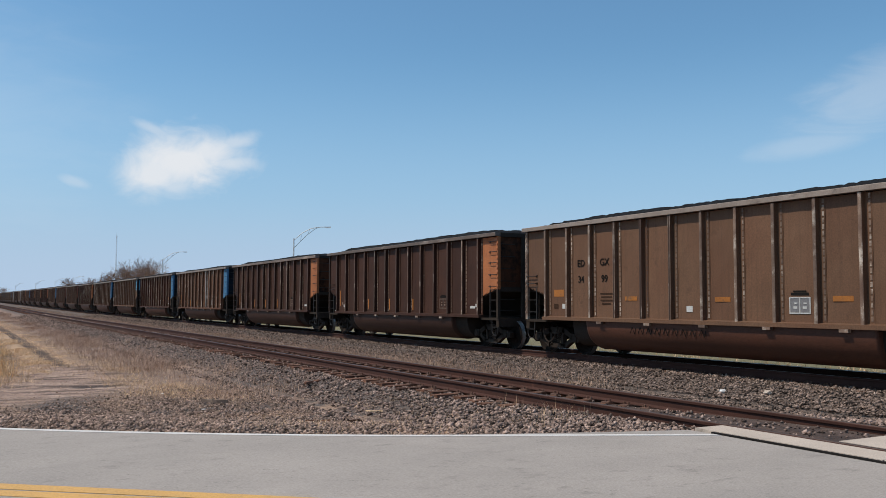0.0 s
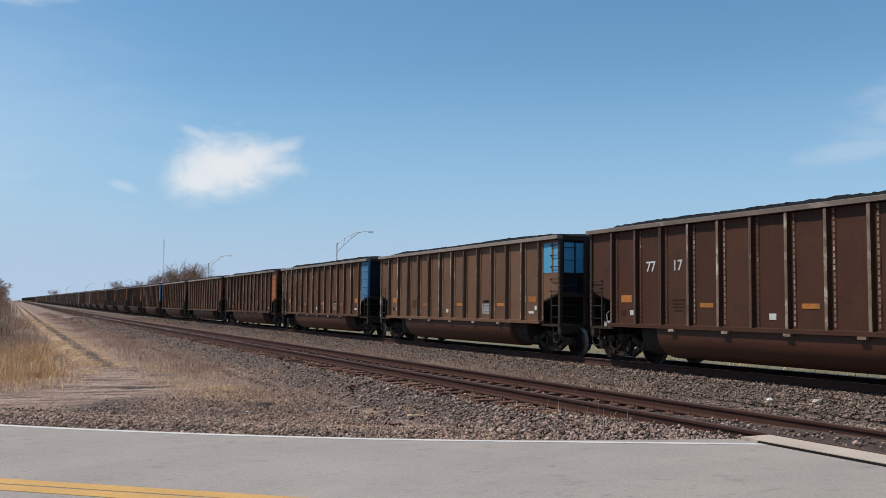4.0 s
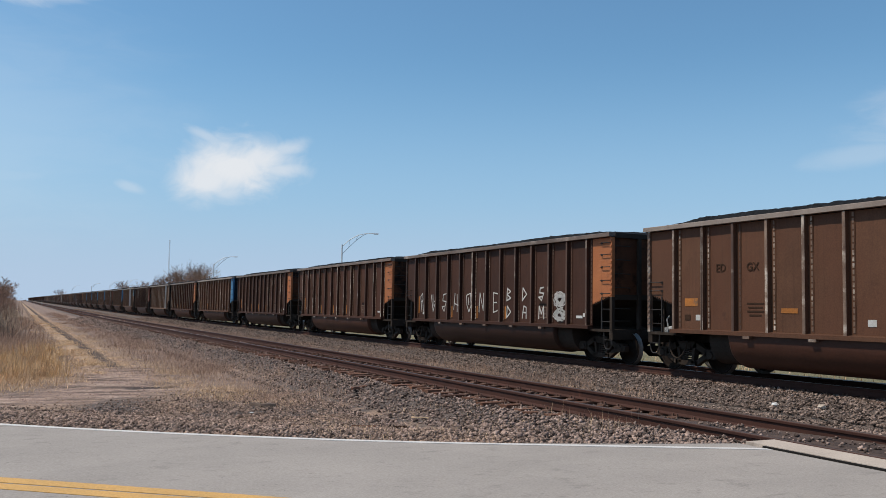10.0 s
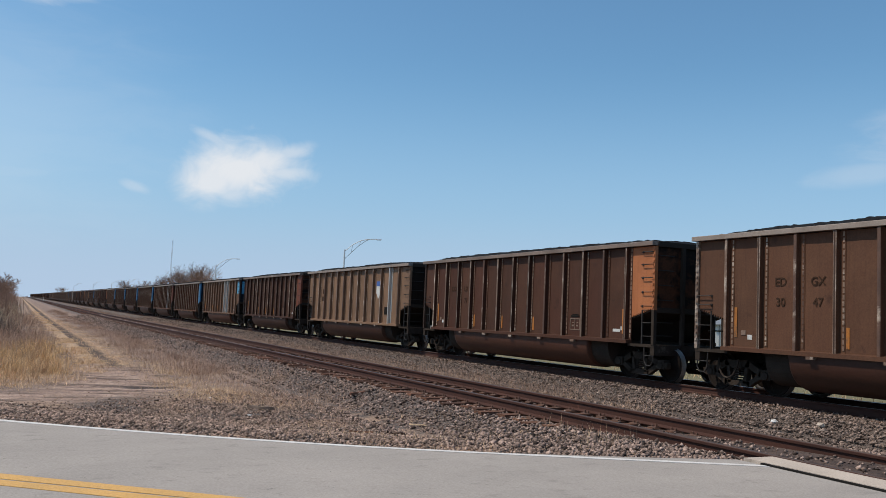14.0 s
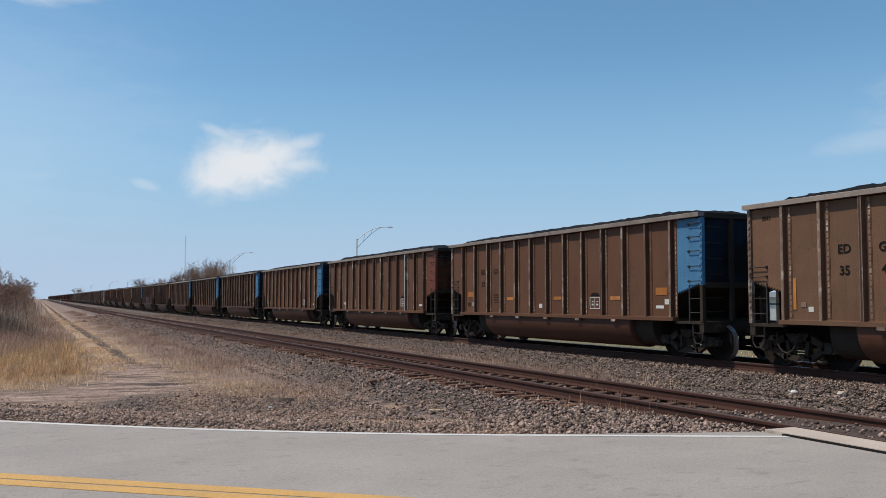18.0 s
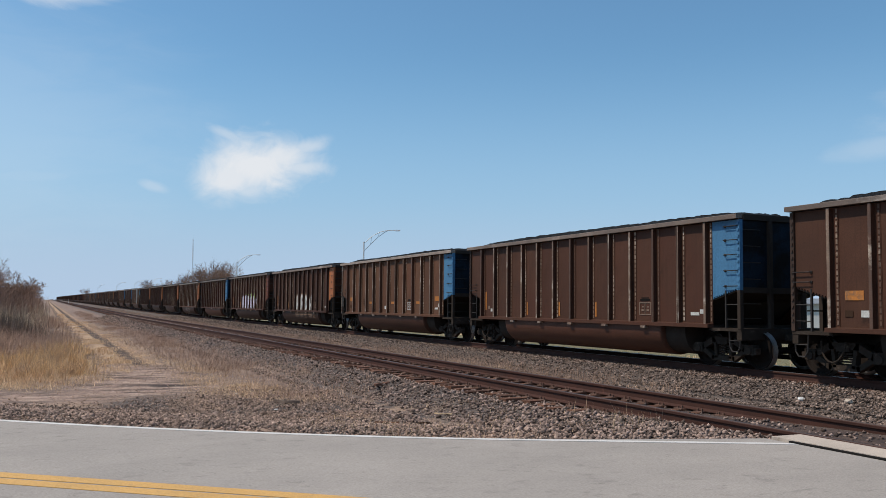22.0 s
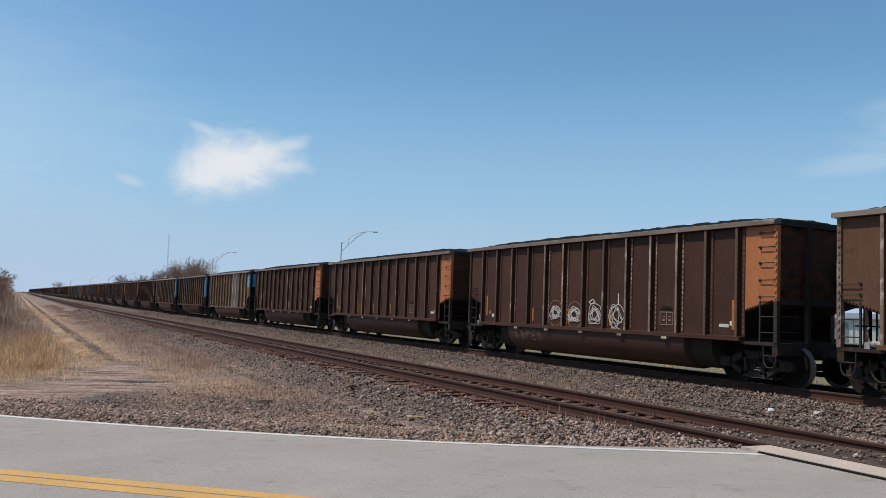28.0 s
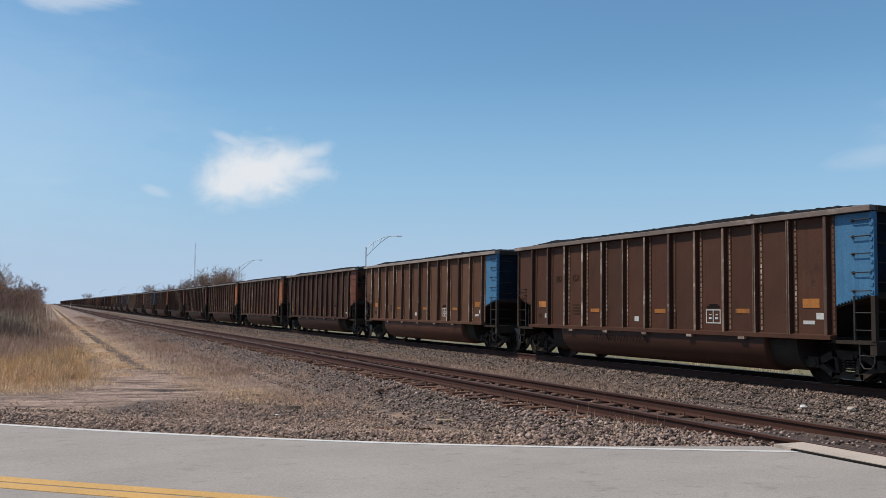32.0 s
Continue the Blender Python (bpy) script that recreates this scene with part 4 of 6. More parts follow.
def build_distance():
    lamps = [(40.2, 114.1), (38.2, 192.0), (46.0, 434.0), (43.6, 490.0), (39.5, 560.0), (34.5, 670.0)]
    for k, p in enumerate(lamps):
        street_lamp(p, 12.0 + rise(p[1]) if k else 11.95, radians(-20))
    # radio mast
    mx, my = bearing(-8.5, 480)
    mast = thing("radio_mast", "thin grey lattice radio mast far beyond the train", "mast", at=(mx, my, ground_z(mx, my)))
    s = Shape()
    for a in range(3):
        c, q = math.cos(a * 2.094) * 0.28, math.sin(a * 2.094) * 0.28
        s.tube((c, q, 0), (c, q, 35), 0.06, 0.06, 5)
    part("lattice", s.mesh("lattice"), "lamp_metal", mast)
    cross = Shape()
    for k in range(30):
        for a in range(3):
            c, q = math.cos(a * 2.094) * 0.28, math.sin(a * 2.094) * 0.28
            e, r = math.cos((a + 1) * 2.094) * 0.28, math.sin((a + 1) * 2.094) * 0.28
            cross.tube((c, q, k * 1.16), (e, r, k * 1.16 + 1.16), 0.025, 0.025, 3)
    part("bracing", cross.mesh("bracing"), "lamp_metal", mast)
    part("antenna", Shape().tube((0, 0, 34.8), (0, 0, 36.6), 0.05, 0.02, 5).mesh("antenna"), "lamp_metal", mast)
    # bare trees past the train
    rnd = random.Random(3)
    for yaw, dist, high in ((-6.9, 212, 7.2), (-7.3, 205, 7.0), (-7.8, 208, 7.8), (-8.7, 200, 9.8), (-9.4, 198, 10.8), (-10.1, 200, 11.6), (-10.8, 203, 10.6), (-11.4, 206, 8.2), (-12.6, 230, 7.4), (-7.5, 215, 7.4), (-8.2, 212, 8.8), (-9.0, 206, 10.4), (-9.8, 208, 11.2), (-10.5, 212, 11.4), (-11.1, 214, 9.4), (-13.6, 240, 6.6), (-2.15, 560, 9.0), (-6.1, 235, 6.6), (-6.5, 228, 7.6), (-6.3, 245, 6.8), (-9.6, 204, 12.4)):
        bare_tree("bare_tree", "leafless grey-brown tree beyond the train", bearing(yaw, dist), high, 0.9, rnd.randint(0, 999), 6, "trees beyond the train")
    # trees and brush along the lane
    for x, y, high in ((-4.6, 78, 6.0), (-5.6, 84, 6.6), (-4.4, 92, 4.6), (-3.0, 104, 4.2), (-3.4, 118, 5.2), (-2.4, 140, 4.6), (-2.9, 170, 5.2), (-2.3, 205, 5.4), (-3.0, 250, 6.0), (-6.8, 72, 6.4), (-4.4, 310, 6.2), (-3.9, 86, 4.8), (-5.2, 98, 5.6), (-3.4, 124, 4.2), (-4.2, 150, 5.0), (-3.2, 186, 4.8), (-7.4, 80, 7.0)):
        bare_tree("bare_tree", "leafless brushy tree beside the dirt lane", (x, y), high, 1.0, rnd.randint(0, 999), 6, "trees along the lane")
    for k in range(20):
        y = 46 + k * 8 + rnd.uniform(-3, 3)
        bare_tree("shrub", "low leafless grey shrub on the verge", (rnd.uniform(-6.5, -2.6), y), rnd.uniform(1.6, 2.8), 1.25, rnd.randint(0, 999), 5, "shrubs along the lane")
    # far line of trees on the horizon
    g = np.random.default_rng(8)
    n = 4200
    yaw = np.radians(g.uniform(-75, 40, n))
    dist = g.uniform(900, 1300, n)
    x, y = -np.sin(yaw) * dist, np.cos(yaw) * dist
    h = g.uniform(2.0, 7.0, n) * (0.6 + 0.6 * np.abs(np.sin(yaw * 23)))
    w = g.uniform(2.0, 6.0, n)
    nx, ny = np.cos(yaw), np.sin(yaw)
    v = np.stack([np.stack([x - nx * w, y - ny * w, 0 * x - 1], -1), np.stack([x + nx * w, y + ny * w, 0 * x - 1], -1), np.stack([x + nx * w * g.uniform(-0.6, 0.6, n), y + ny * w * 0.2, h], -1)], 1)
    tagged(part("far_woods", bulk("far_woods", v.reshape(-1, 3), np.arange(3 * n).reshape(-1, 3)), "weed_brown"), "hazy brown line of woods on the horizon", "woods", kind="stuff")
    # pale metal sheds beyond the field
    for k, (yaw, dist, long, high) in enumerate(((-50.5, 108, 26.0, 2.6), (-61, 120, 18.0, 3.0))):
        px, py = bearing(yaw, dist)
        shed = thing("metal_shed", "long low pale metal shed beyond the grass field", "shed", "sheds", at=(px, py, ground_z(px, py)))
        shed.rotation_euler = (0, 0, radians(yaw))
        part("wall", Shape().box(-long / 2, long / 2, -3, 3, 0, high).mesh("wall"), "wall_pale", shed)
        part("roof", Shape().prism([(-3.4, high), (3.4, high), (3.4, high + 0.1), (0, high + 0.7), (-3.4, high + 0.1)], -long / 2 - 0.3, long / 2 + 0.3).mesh("roof"), "roof_grey", shed)
        rib = Shape().box(-0.05, 0.05, -3.06, -3.0, 0.05, high - 0.05).mesh("wall_rib")
        for q in range(int(long / 1.2)):
            part("wall_rib", rib, "roof_grey", shed, at=(-long / 2 + 0.6 + q * 1.2, 0, 0))
        part("door", Shape().box(-1.5, 1.5, -3.05, -2.98, 0, 2.2).mesh("door"), "roof_grey", shed)
    # a thin white marker post by the lane and two old fence posts
    for x, y, high, tone, lab in ((8.5, 370, 1.9, "decal_white", "thin white marker post beside the track"), (-2.2, 44, 1.2, "bark", "weathered wooden fence post in the weeds"), (-2.6, 58, 1.2, "bark", "weathered wooden fence post in the weeds")):
        post = thing("marker_post" if tone == "decal_white" else "fence_post", lab, "post", at=(x, y, ground_z(x, y) - 0.1))
        part("shaft", Shape().tube((0, 0, 0), (0, 0, high), 0.07, 0.06, 8).mesh("shaft"), tone, post)
        part("cap", Shape().tube((0, 0, high), (0, 0, high + 0.04), 0.075, 0.03, 8).mesh("cap"), tone, post)


def loose_stones():
    """The few pale rocks that stand out, and litter in the gravel."""
    rnd = random.Random(2)
    for x, y, r, name, lab in ((14.33, 13.35, 0.08, "white_rock", "small white rock on the ballast between the tracks"), (14.52, 12.33, 0.095, "pale_rock", "large pale tan rock on the ballast"), (10.45, 11.4, 0.09, "pale_rock", "pale rock lying beside the rail"), (4.08, 16.5, 0.06, "paper_scrap", "scrap of white paper in the gravel"), (4.0, 19.8, 0.035, "paper_scrap", "small scrap of white paper by the straw")):
        s = Shape()
        n = 7
        for ring, (rr, zz) in enumerate(((0.75, 0.0), (1.0, 0.35), (0.7, 0.8))):
            s.v += [(rr * r * math.cos(6.283 * i / n) * rnd.uniform(0.8, 1.2), rr * r * math.sin(6.283 * i / n) * rnd.uniform(0.7, 1.1), zz * r * (0.25 if name == "paper_scrap" else 1) * rnd.uniform(0.85, 1.1)) for i in range(n)]
        for k in range(2):
            s.f += [(k * n + i, k * n + (i + 1) % n, (k + 1) * n + (i + 1) % n, (k + 1) * n + i) for i in range(n)]
        s.f += [tuple(range(2 * n, 3 * n)), tuple(range(n))[::-1]]
        ob = part(name, s.mesh(name), "stone_white" if name != "pale_rock" else "panel_concrete")
        ob.location = (x, y, ground_z(x, y) + 0.01)
        tagged(ob, lab, "rock" if name != "paper_scrap" else "litter")


def dropped_timber():
    """Pieces of broken wood that lie on the stones."""
    kinds = (("broken_board", "splintered reddish-brown board on the ballast slope", "tie_wood", (7.05, 18.6), 0.72, 0.13, 0.05, 42),
             ("broken_board", "dark weathered board half buried in the gravel", "bark", (4.50, 17.35), 0.62, 0.10, 0.05, -48),
             ("broken_stick", "dark fallen branch at the foot of the ballast", "bark", (6.35, 53.0), 2.2, 0.07, 0.07, 70),
             ("broken_stick", "pale dry stick lying on the stones", "grass_dry", (6.55, 14.2), 0.32, 0.025, 0.02, -38),
             ("broken_stick", "short reddish splinter of wood in the gravel", "tie_wood", (5.25, 13.6), 0.40, 0.04, 0.03, -30),
             ("broken_stick", "short reddish splinter of wood in the gravel", "tie_wood", (5.75, 13.3), 0.30, 0.035, 0.03, 12))
    for k, (name, lab, tone, (x, y), long, wide, thick, turn) in enumerate(kinds):
        r2 = random.Random(300 + k)
        s = Shape()
        n = 6
        for j in range(n + 1):
            a = -long / 2 + long * j / n
            w = wide / 2 * r2.uniform(0.65, 1.0) * (0.45 if j in (0, n) else 1)
            b = 0.05 * long * math.sin(j * 1.1 + k)
            s.v += [(a, b - w, 0), (a, b + w, 0), (a, b + w * 0.8, thick * r2.uniform(0.8, 1.2)), (a, b - w * 0.8, thick * r2.uniform(0.8, 1.2))]
        for j in range(n):
            s.f += [(4 * j + i, 4 * j + 4 + i, 4 * j + 4 + (i + 1) % 4, 4 * j + (i + 1) % 4) for i in range(4)]
        s.f += [(0, 1, 2, 3), (4 * n + 3, 4 * n + 2, 4 * n + 1, 4 * n)]
        ob = part(name, s.mesh(name), tone, at=(x, y, ground_z(x, y) + 0.025))
        ob.rotation_euler = (0, 0, radians(turn))
        tagged(ob, lab, "wood scrap")


# ---------------------------------------------------------------- the train
BODY = 14.62             # corner to corner
HALF = BODY / 2
SIDE = 1.47              # plane of the side sheets, from the middle
TOP = 3.78
RIBS = [HALF - 1.05 - 1.03 * k for k in range(13)]      # rear edge of each rib
MESH = {}


def make_meshes():
    """Every kind of car part, built once. y = +HALF is the rear corner, the near side is at -x."""
    M = MESH
    # side sheet between two ribs, slightly dished
    for k in range(3):
        r2 = random.Random(k)
        s = Shape()
        ny, nz = 4, 7
        w, z0, z1 = 1.03, 1.10, TOP - 0.13
        for j in range(nz + 1):
            for i in range(ny + 1):
                edge = i in (0, ny) or j in (0, nz)
                s.v.append((-SIDE + (0 if edge else r2.uniform(-0.004, 0.007)), -w * i / ny, z0 + (z1 - z0) * j / nz))
        for j in range(nz):
            for i in range(ny):
                a = j * (ny + 1) + i
                s.f.append((a, a + 1, a + ny + 2, a + ny + 1))
        s.box(-SIDE + 0.012, -SIDE + 0.022, -w, 0, z0, z1)
        M["panel%d" % k] = s.mesh("side_sheet")
    # upright rib: a channel with flanges and a row of rivets
    s = Shape()
    top, low = TOP - 0.13, 1.06
    d = SIDE + 0.13
    s.add([(-SIDE, 0, low), (-d + 0.01, -0.004, low + 0.02), (-d, -0.024, low + 0.02), (-d, -0.066, low + 0.02), (-d + 0.01, -0.084, low + 0.02), (-SIDE, -0.09, low),
           (-SIDE, 0, top), (-d + 0.01, -0.004, top), (-d, -0.024, top), (-d, -0.066, top), (-d + 0.01, -0.084, top), (-SIDE, -0.09, top)],
          [(2, 8, 9, 3), (0, 6, 7, 1), (1, 7, 8, 2), (3, 9, 10, 4), (4, 10, 11, 5), (6, 11, 10, 9, 8, 7), (0, 1, 2, 3, 4, 5)])
    s.box(-SIDE - 0.009, -SIDE, -0.225, -0.09, low + 0.04, top)
    s.box(-SIDE - 0.009, -SIDE, 0, 0.03, low + 0.04, top)
    first = len(s.f)
    for q in range(19):
        z = low + 0.10 + q * 0.132
        s.box(-SIDE - 0.020, -SIDE - 0.009, -0.208, -0.160, z, z + 0.094)
    me = s.mesh("rib")
    me.materials.append(None)
    me.materials.append(None)
    # outer face, lips and rivet fronts get slots mostly paler than the sides
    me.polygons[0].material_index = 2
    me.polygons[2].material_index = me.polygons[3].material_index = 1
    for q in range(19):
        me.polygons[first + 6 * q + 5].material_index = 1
    M["rib"] = me
    # end sheets of the side with their sloping lower edge
    e0, e1 = HALF - 0.10, RIBS[0]
    def toothed(ya, yb):
        """The sloping lower edge of an end panel, with its row of small tabs."""
        pts = [(ya, TOP - 0.13), (yb, TOP - 0.13)]
        for k in range(12):
            for q, drop in ((0.0, 0.0), (0.5, 0.0), (0.5, 0.032), (1.0, 0.032)):
                f = 1 - (k + q) / 12
                pts.append((ya + (yb - ya) * f, 1.96 - 0.26 * f + drop))
        return pts

    M["end_rear"] = Shape().prism(toothed(e0, e1), -SIDE - 0.004, -SIDE + 0.02).mesh("end_panel")
    f0, f1 = -HALF + 0.10, RIBS[-1] - 0.15
    M["end_front"] = Shape().prism(toothed(f0, f1), -SIDE - 0.004, -SIDE + 0.02).mesh("end_panel")
    M["end_window"] = Shape().prism([(f0 - 0.02, 2.62), (f0 - 0.02, TOP - 0.22), (f0 + 0.31, TOP - 0.22), (f0 + 0.31, 2.62)], -SIDE - 0.009, -SIDE - 0.004).prism([(f0 + 0.42, 2.62), (f0 + 0.42, TOP - 0.22), (f1 - 0.06, TOP - 0.22), (f1 - 0.06, 2.62)], -SIDE - 0.009, -SIDE - 0.004).mesh("painted_square")
    M["wall_square"] = Shape().box(-0.19, 0.19, HALF - 0.05, HALF - 0.045, 2.62, TOP - 0.22).mesh("painted_square")
    # corner posts with rivets
    for key, c in (("post_rear", HALF - 0.05), ("post_front", -HALF + 0.05)):
        s = Shape().box(-SIDE - 0.05, -SIDE + 0.05, c - 0.05, c + 0.05, 1.0 if c > 0 else 1.93, TOP - 0.13)
        for q in range(16):
            if c > 0 or q > 4:
                s.box(-SIDE - 0.072, -SIDE - 0.05, c - 0.03, c + 0.03, 1.2 + q * 0.155, 1.255 + q * 0.155)
        M[key] = s.mesh("corner_post")
    M["post_low"] = Shape().box(-SIDE - 0.05, -SIDE + 0.05, -HALF, -HALF + 0.10, 1.0, 1.93).mesh("corner_post")
    # top chord and side sill
    M["chord"] = Shape().along([(-SIDE - 0.155, TOP - 0.112), (-SIDE - 0.155, TOP - 0.01), (-SIDE - 0.145, TOP), (-SIDE + 0.05, TOP), (-SIDE + 0.05, TOP - 0.112)], -HALF, HALF + 0.06).mesh("top_chord")
    M["chord_end"] = Shape().box(-SIDE + 0.05, SIDE - 0.05, HALF - 0.08, HALF + 0.03, TOP - 0.14, TOP - 0.005).mesh("end_chord")
    M["sill"] = Shape().along([(-SIDE - 0.16, 1.0), (-SIDE - 0.16, 1.09), (-SIDE + 0.05, 1.115), (-SIDE + 0.05, 1.0)], -HALF + 1.02, HALF - 1.0).mesh("side_sill")
    # tub under the floor
    s = Shape()
    outline = []
    for k in range(19):
        a = math.pi * k / 18
        outline.append((-0.80 - 0.74 * math.cos(a), 1.0 - 0.79 * math.sin(a) ** 0.8 if 0 < k < 18 else 1.0))
    n = len(outline)
    ys = [(4.36, 0.05), (4.33, 0.96), (4.28, 1.0), (-4.28, 1.0), (-4.33, 0.96), (-4.36, 0.05)]
    for y, k in ys:
        s.v += [(x, y, 1.0 + (z - 1.0) * k) for x, z in outline]
    for j in range(len(ys) - 1):
        for i in range(n - 1):
            s.f.append((j * n + i, j * n + i + 1, (j + 1) * n + i + 1, (j + 1) * n + i))
    M["tub"] = smooth(s.mesh("tub"))
    # inset ends of the tubs, running on towards the trucks
    inner = [(-0.80 + (x + 0.80) * 0.78, 1.0 + (z - 1.0) * 0.93) for x, z in outline]
    M["tub_end"] = Shape().along(inner, 4.30, 5.15).mesh("tub_end")
    M["bracket"] = Shape().box(-SIDE - 0.168, -SIDE - 0.05, -0.10, 0.10, 0.935, 0.998).mesh("sill_bracket")
    s = Shape()
    s.tube((-SIDE + 0.10, HALF - 0.98, 1.10), (-SIDE + 0.10, HALF - 0.72, 1.10), 0.075, 0.065, 10)
    s.tube((-SIDE + 0.12, HALF - 0.90, 1.00), (-SIDE + 0.12, HALF - 0.90, 1.26), 0.05, 0.06, 8)
    s.box(-SIDE + 0.02, -SIDE + 0.2, HALF - 0.72, HALF - 0.60, 1.0, 1.13)
    s.path([(-SIDE + 0.1, HALF - 0.66, 1.12), (-SIDE + 0.1, HALF - 0.60, 1.34), (-SIDE + 0.25, HALF - 0.52, 1.42)], 0.018, 6)
    M["valve"] = s.mesh("brake_valve")
    s = Shape()
    loop = [(-SIDE + 0.25 - 0.05 * math.sin(math.pi * k / 10), HALF - 0.55 - 0.32 + 0.32 * math.cos(math.pi * k / 10), 0.80 - 0.46 * math.sin(math.pi * k / 10)) for k in range(11)]
    s.path(loop, 0.022, 6)
    M["loop"] = s.mesh("brake_hose")
    # ends
    M["end_sheet"] = Shape().box(-SIDE + 0.05, SIDE - 0.05, HALF - 0.09, HALF - 0.05, 1.9, TOP - 0.13).mesh("end_sheet")
    low = [(HALF - 0.09, 1.93), (HALF - 1.08, 1.66), (HALF - 1.80, 1.03)]
    s = Shape()
    for (ya, za), (yb, zb) in zip(low, low[1:]):
        s.prism([(ya, za), (ya, za + 0.05), (yb, zb + 0.05), (yb, zb)], -SIDE + 0.03, SIDE - 0.03)
    M["slope_sheet"] = s.mesh("slope_sheet")
    s = Shape()
    s.add([(-SIDE, RIBS[0] - 0.02, 1.10), (-SIDE, RIBS[-1] + 0.02, 1.10), (-SIDE, RIBS[-1] + 0.02, TOP - 0.13), (-SIDE, RIBS[0] - 0.02, TOP - 0.13)], [(0, 1, 2, 3)])
    s.box(-SIDE + 0.012, -SIDE + 0.022, RIBS[-1], RIBS[0], 1.10, TOP - 0.13)
    for y in RIBS:
        s.box(-SIDE - 0.13, -SIDE, y - 0.09, y, 1.06, TOP - 0.13)
    M["panel_long"] = s.mesh("side_sheet")
    M["end_post"] = Shape().box(-0.05, 0.05, HALF - 0.05, HALF + 0.05, 1.0, TOP - 0.14).mesh("end_post")
    M["end_beam"] = Shape().box(-SIDE + 0.05, SIDE - 0.05, HALF - 0.05, HALF + 0.02, 1.86, 2.0).mesh("end_beam")
    M["platform"] = Shape().box(-SIDE - 0.03, SIDE + 0.03, HALF - 1.1, HALF, 0.93, 1.0).box(-SIDE - 0.02, SIDE + 0.02, HALF - 0.16, HALF, 0.72, 0.93).mesh("platform")
    M["centre_sill"] = Shape().box(-0.33, 0.33, -HALF + 0.1, HALF - 0.1, 0.62, 0.98).mesh("centre_sill")
    M["floor"] = Shape().box(-SIDE + 0.05, SIDE - 0.05, -HALF + 1.2, HALF - 1.2, 0.99, 1.06).mesh("floor")
    # grab irons and ladders
    s = Shape().path([(-SIDE, 0, 0), (-SIDE - 0.075, 0, 0), (-SIDE - 0.075, 0.46, 0), (-SIDE, 0.46, 0)], 0.013, 6)
    s.box(-SIDE - 0.02, -SIDE - 0.004, -0.03, 0.03, -0.03, 0.03).box(-SIDE - 0.02, -SIDE - 0.004, 0.43, 0.49, -0.03, 0.03)
    M["grab"] = s.mesh("grab_iron")
    M["stile"] = Shape().box(-SIDE - 0.02, -SIDE + 0.02, -0.02, 0.02, 0.98, 1.93).mesh("ladder_stile")
    M["rung"] = Shape().tube((-SIDE, 0, 0), (-SIDE, 0.48, 0), 0.014, 0.014, 6).mesh("ladder_rung")
    M["end_grab"] = Shape().path([(-0.25, HALF - 0.05, 0), (-0.25, HALF + 0.04, 0), (0.25, HALF + 0.04, 0), (0.25, HALF - 0.05, 0)], 0.013, 5).mesh("end_grab_iron")
    M["step"] = Shape().path([(-SIDE, 0.0, 0.95), (-SIDE, 0.02, 0.55), (-SIDE, 0.10, 0.44), (-SIDE, 0.28, 0.44), (-SIDE, 0.36, 0.55), (-SIDE, 0.38, 0.95)], 0.018, 6).path([(-SIDE, 0.01, 0.70), (-SIDE, 0.37, 0.70)], 0.014, 6).mesh("sill_step")
    # couplers and brake gear
    s = Shape().box(-0.10, 0.10, HALF - 0.2, HALF + 0.55, 0.70, 0.86)
    s.add([(-0.16, HALF + 0.45, 0.62), (0.16, HALF + 0.45, 0.62), (0.18, HALF + 0.78, 0.62), (-0.06, HALF + 0.80, 0.62), (-0.16, HALF + 0.45, 0.94), (0.16, HALF + 0.45, 0.94), (0.18, HALF + 0.78, 0.94), (-0.06, HALF + 0.80, 0.94)],
          [(0, 3, 2, 1), (4, 5, 6, 7), (0, 1, 5, 4), (1, 2, 6, 5), (2, 3, 7, 6), (3, 0, 4, 7)])
    M["coupler"] = s.mesh("coupler")
    M["hose"] = Shape().path([(-0.38, HALF - 0.05, 0.72), (-0.38, HALF + 0.18, 0.60), (-0.34, HALF + 0.42, 0.34), (-0.26, HALF + 0.62, 0.28), (-0.16, HALF + 0.78, 0.36)], 0.028, 7).mesh("air_hose")
    M["reservoir"] = Shape().tube((-0.60, HALF - 1.02, 1.16), (0.30, HALF - 1.02, 1.16), 0.15, 0.15, 14).mesh("air_reservoir")
    M["cylinder"] = Shape().tube((0.25, HALF - 0.75, 1.18), (0.25, HALF - 0.15, 1.18), 0.15, 0.15, 12).tube((0.25, HALF - 0.15, 1.18), (0.25, HALF + 0.02, 1.18), 0.03, 0.03, 6).mesh("brake_cylinder")
    s = Shape()
    ring = [(0.75 + 0.25 * math.cos(6.283 * k / 14), HALF + 0.12, 2.35 + 0.25 * math.sin(6.283 * k / 14)) for k in range(15)]
    s.path(ring, 0.016, 5)
    for k in range(0, 14, 3):
        s.tube((0.75, HALF + 0.10, 2.35), ring[k], 0.010, 0.010, 4)
    s.tube((0.75, HALF - 0.05, 2.35), (0.75, HALF + 0.12, 2.35), 0.03, 0.03, 6)
    M["brake_wheel"] = s.mesh("brake_wheel")
    s = Shape()
    for x in (-1.25, -0.75, -0.45, 0.9):
        s.tube((x, HALF - 0.35, 1.0), (x, HALF - 0.35, 1.78), 0.022, 0.022, 6)
    s.tube((-1.4, HALF - 0.35, 1.45), (1.4, HALF - 0.35, 1.45), 0.018, 0.018, 6)
    M["pipes"] = s.mesh("brake_pipes")
    M["brake_rod"] = Shape().tube((-0.55, -4.9, 0.55), (-0.55, -6.6, 0.62), 0.02, 0.02, 5).tube((-0.55, 4.9, 0.55), (-0.55, 6.6, 0.62), 0.02, 0.02, 5).mesh("brake_rod")
    # truck
    s = Shape()
    x0, x1 = -1.12, -0.97
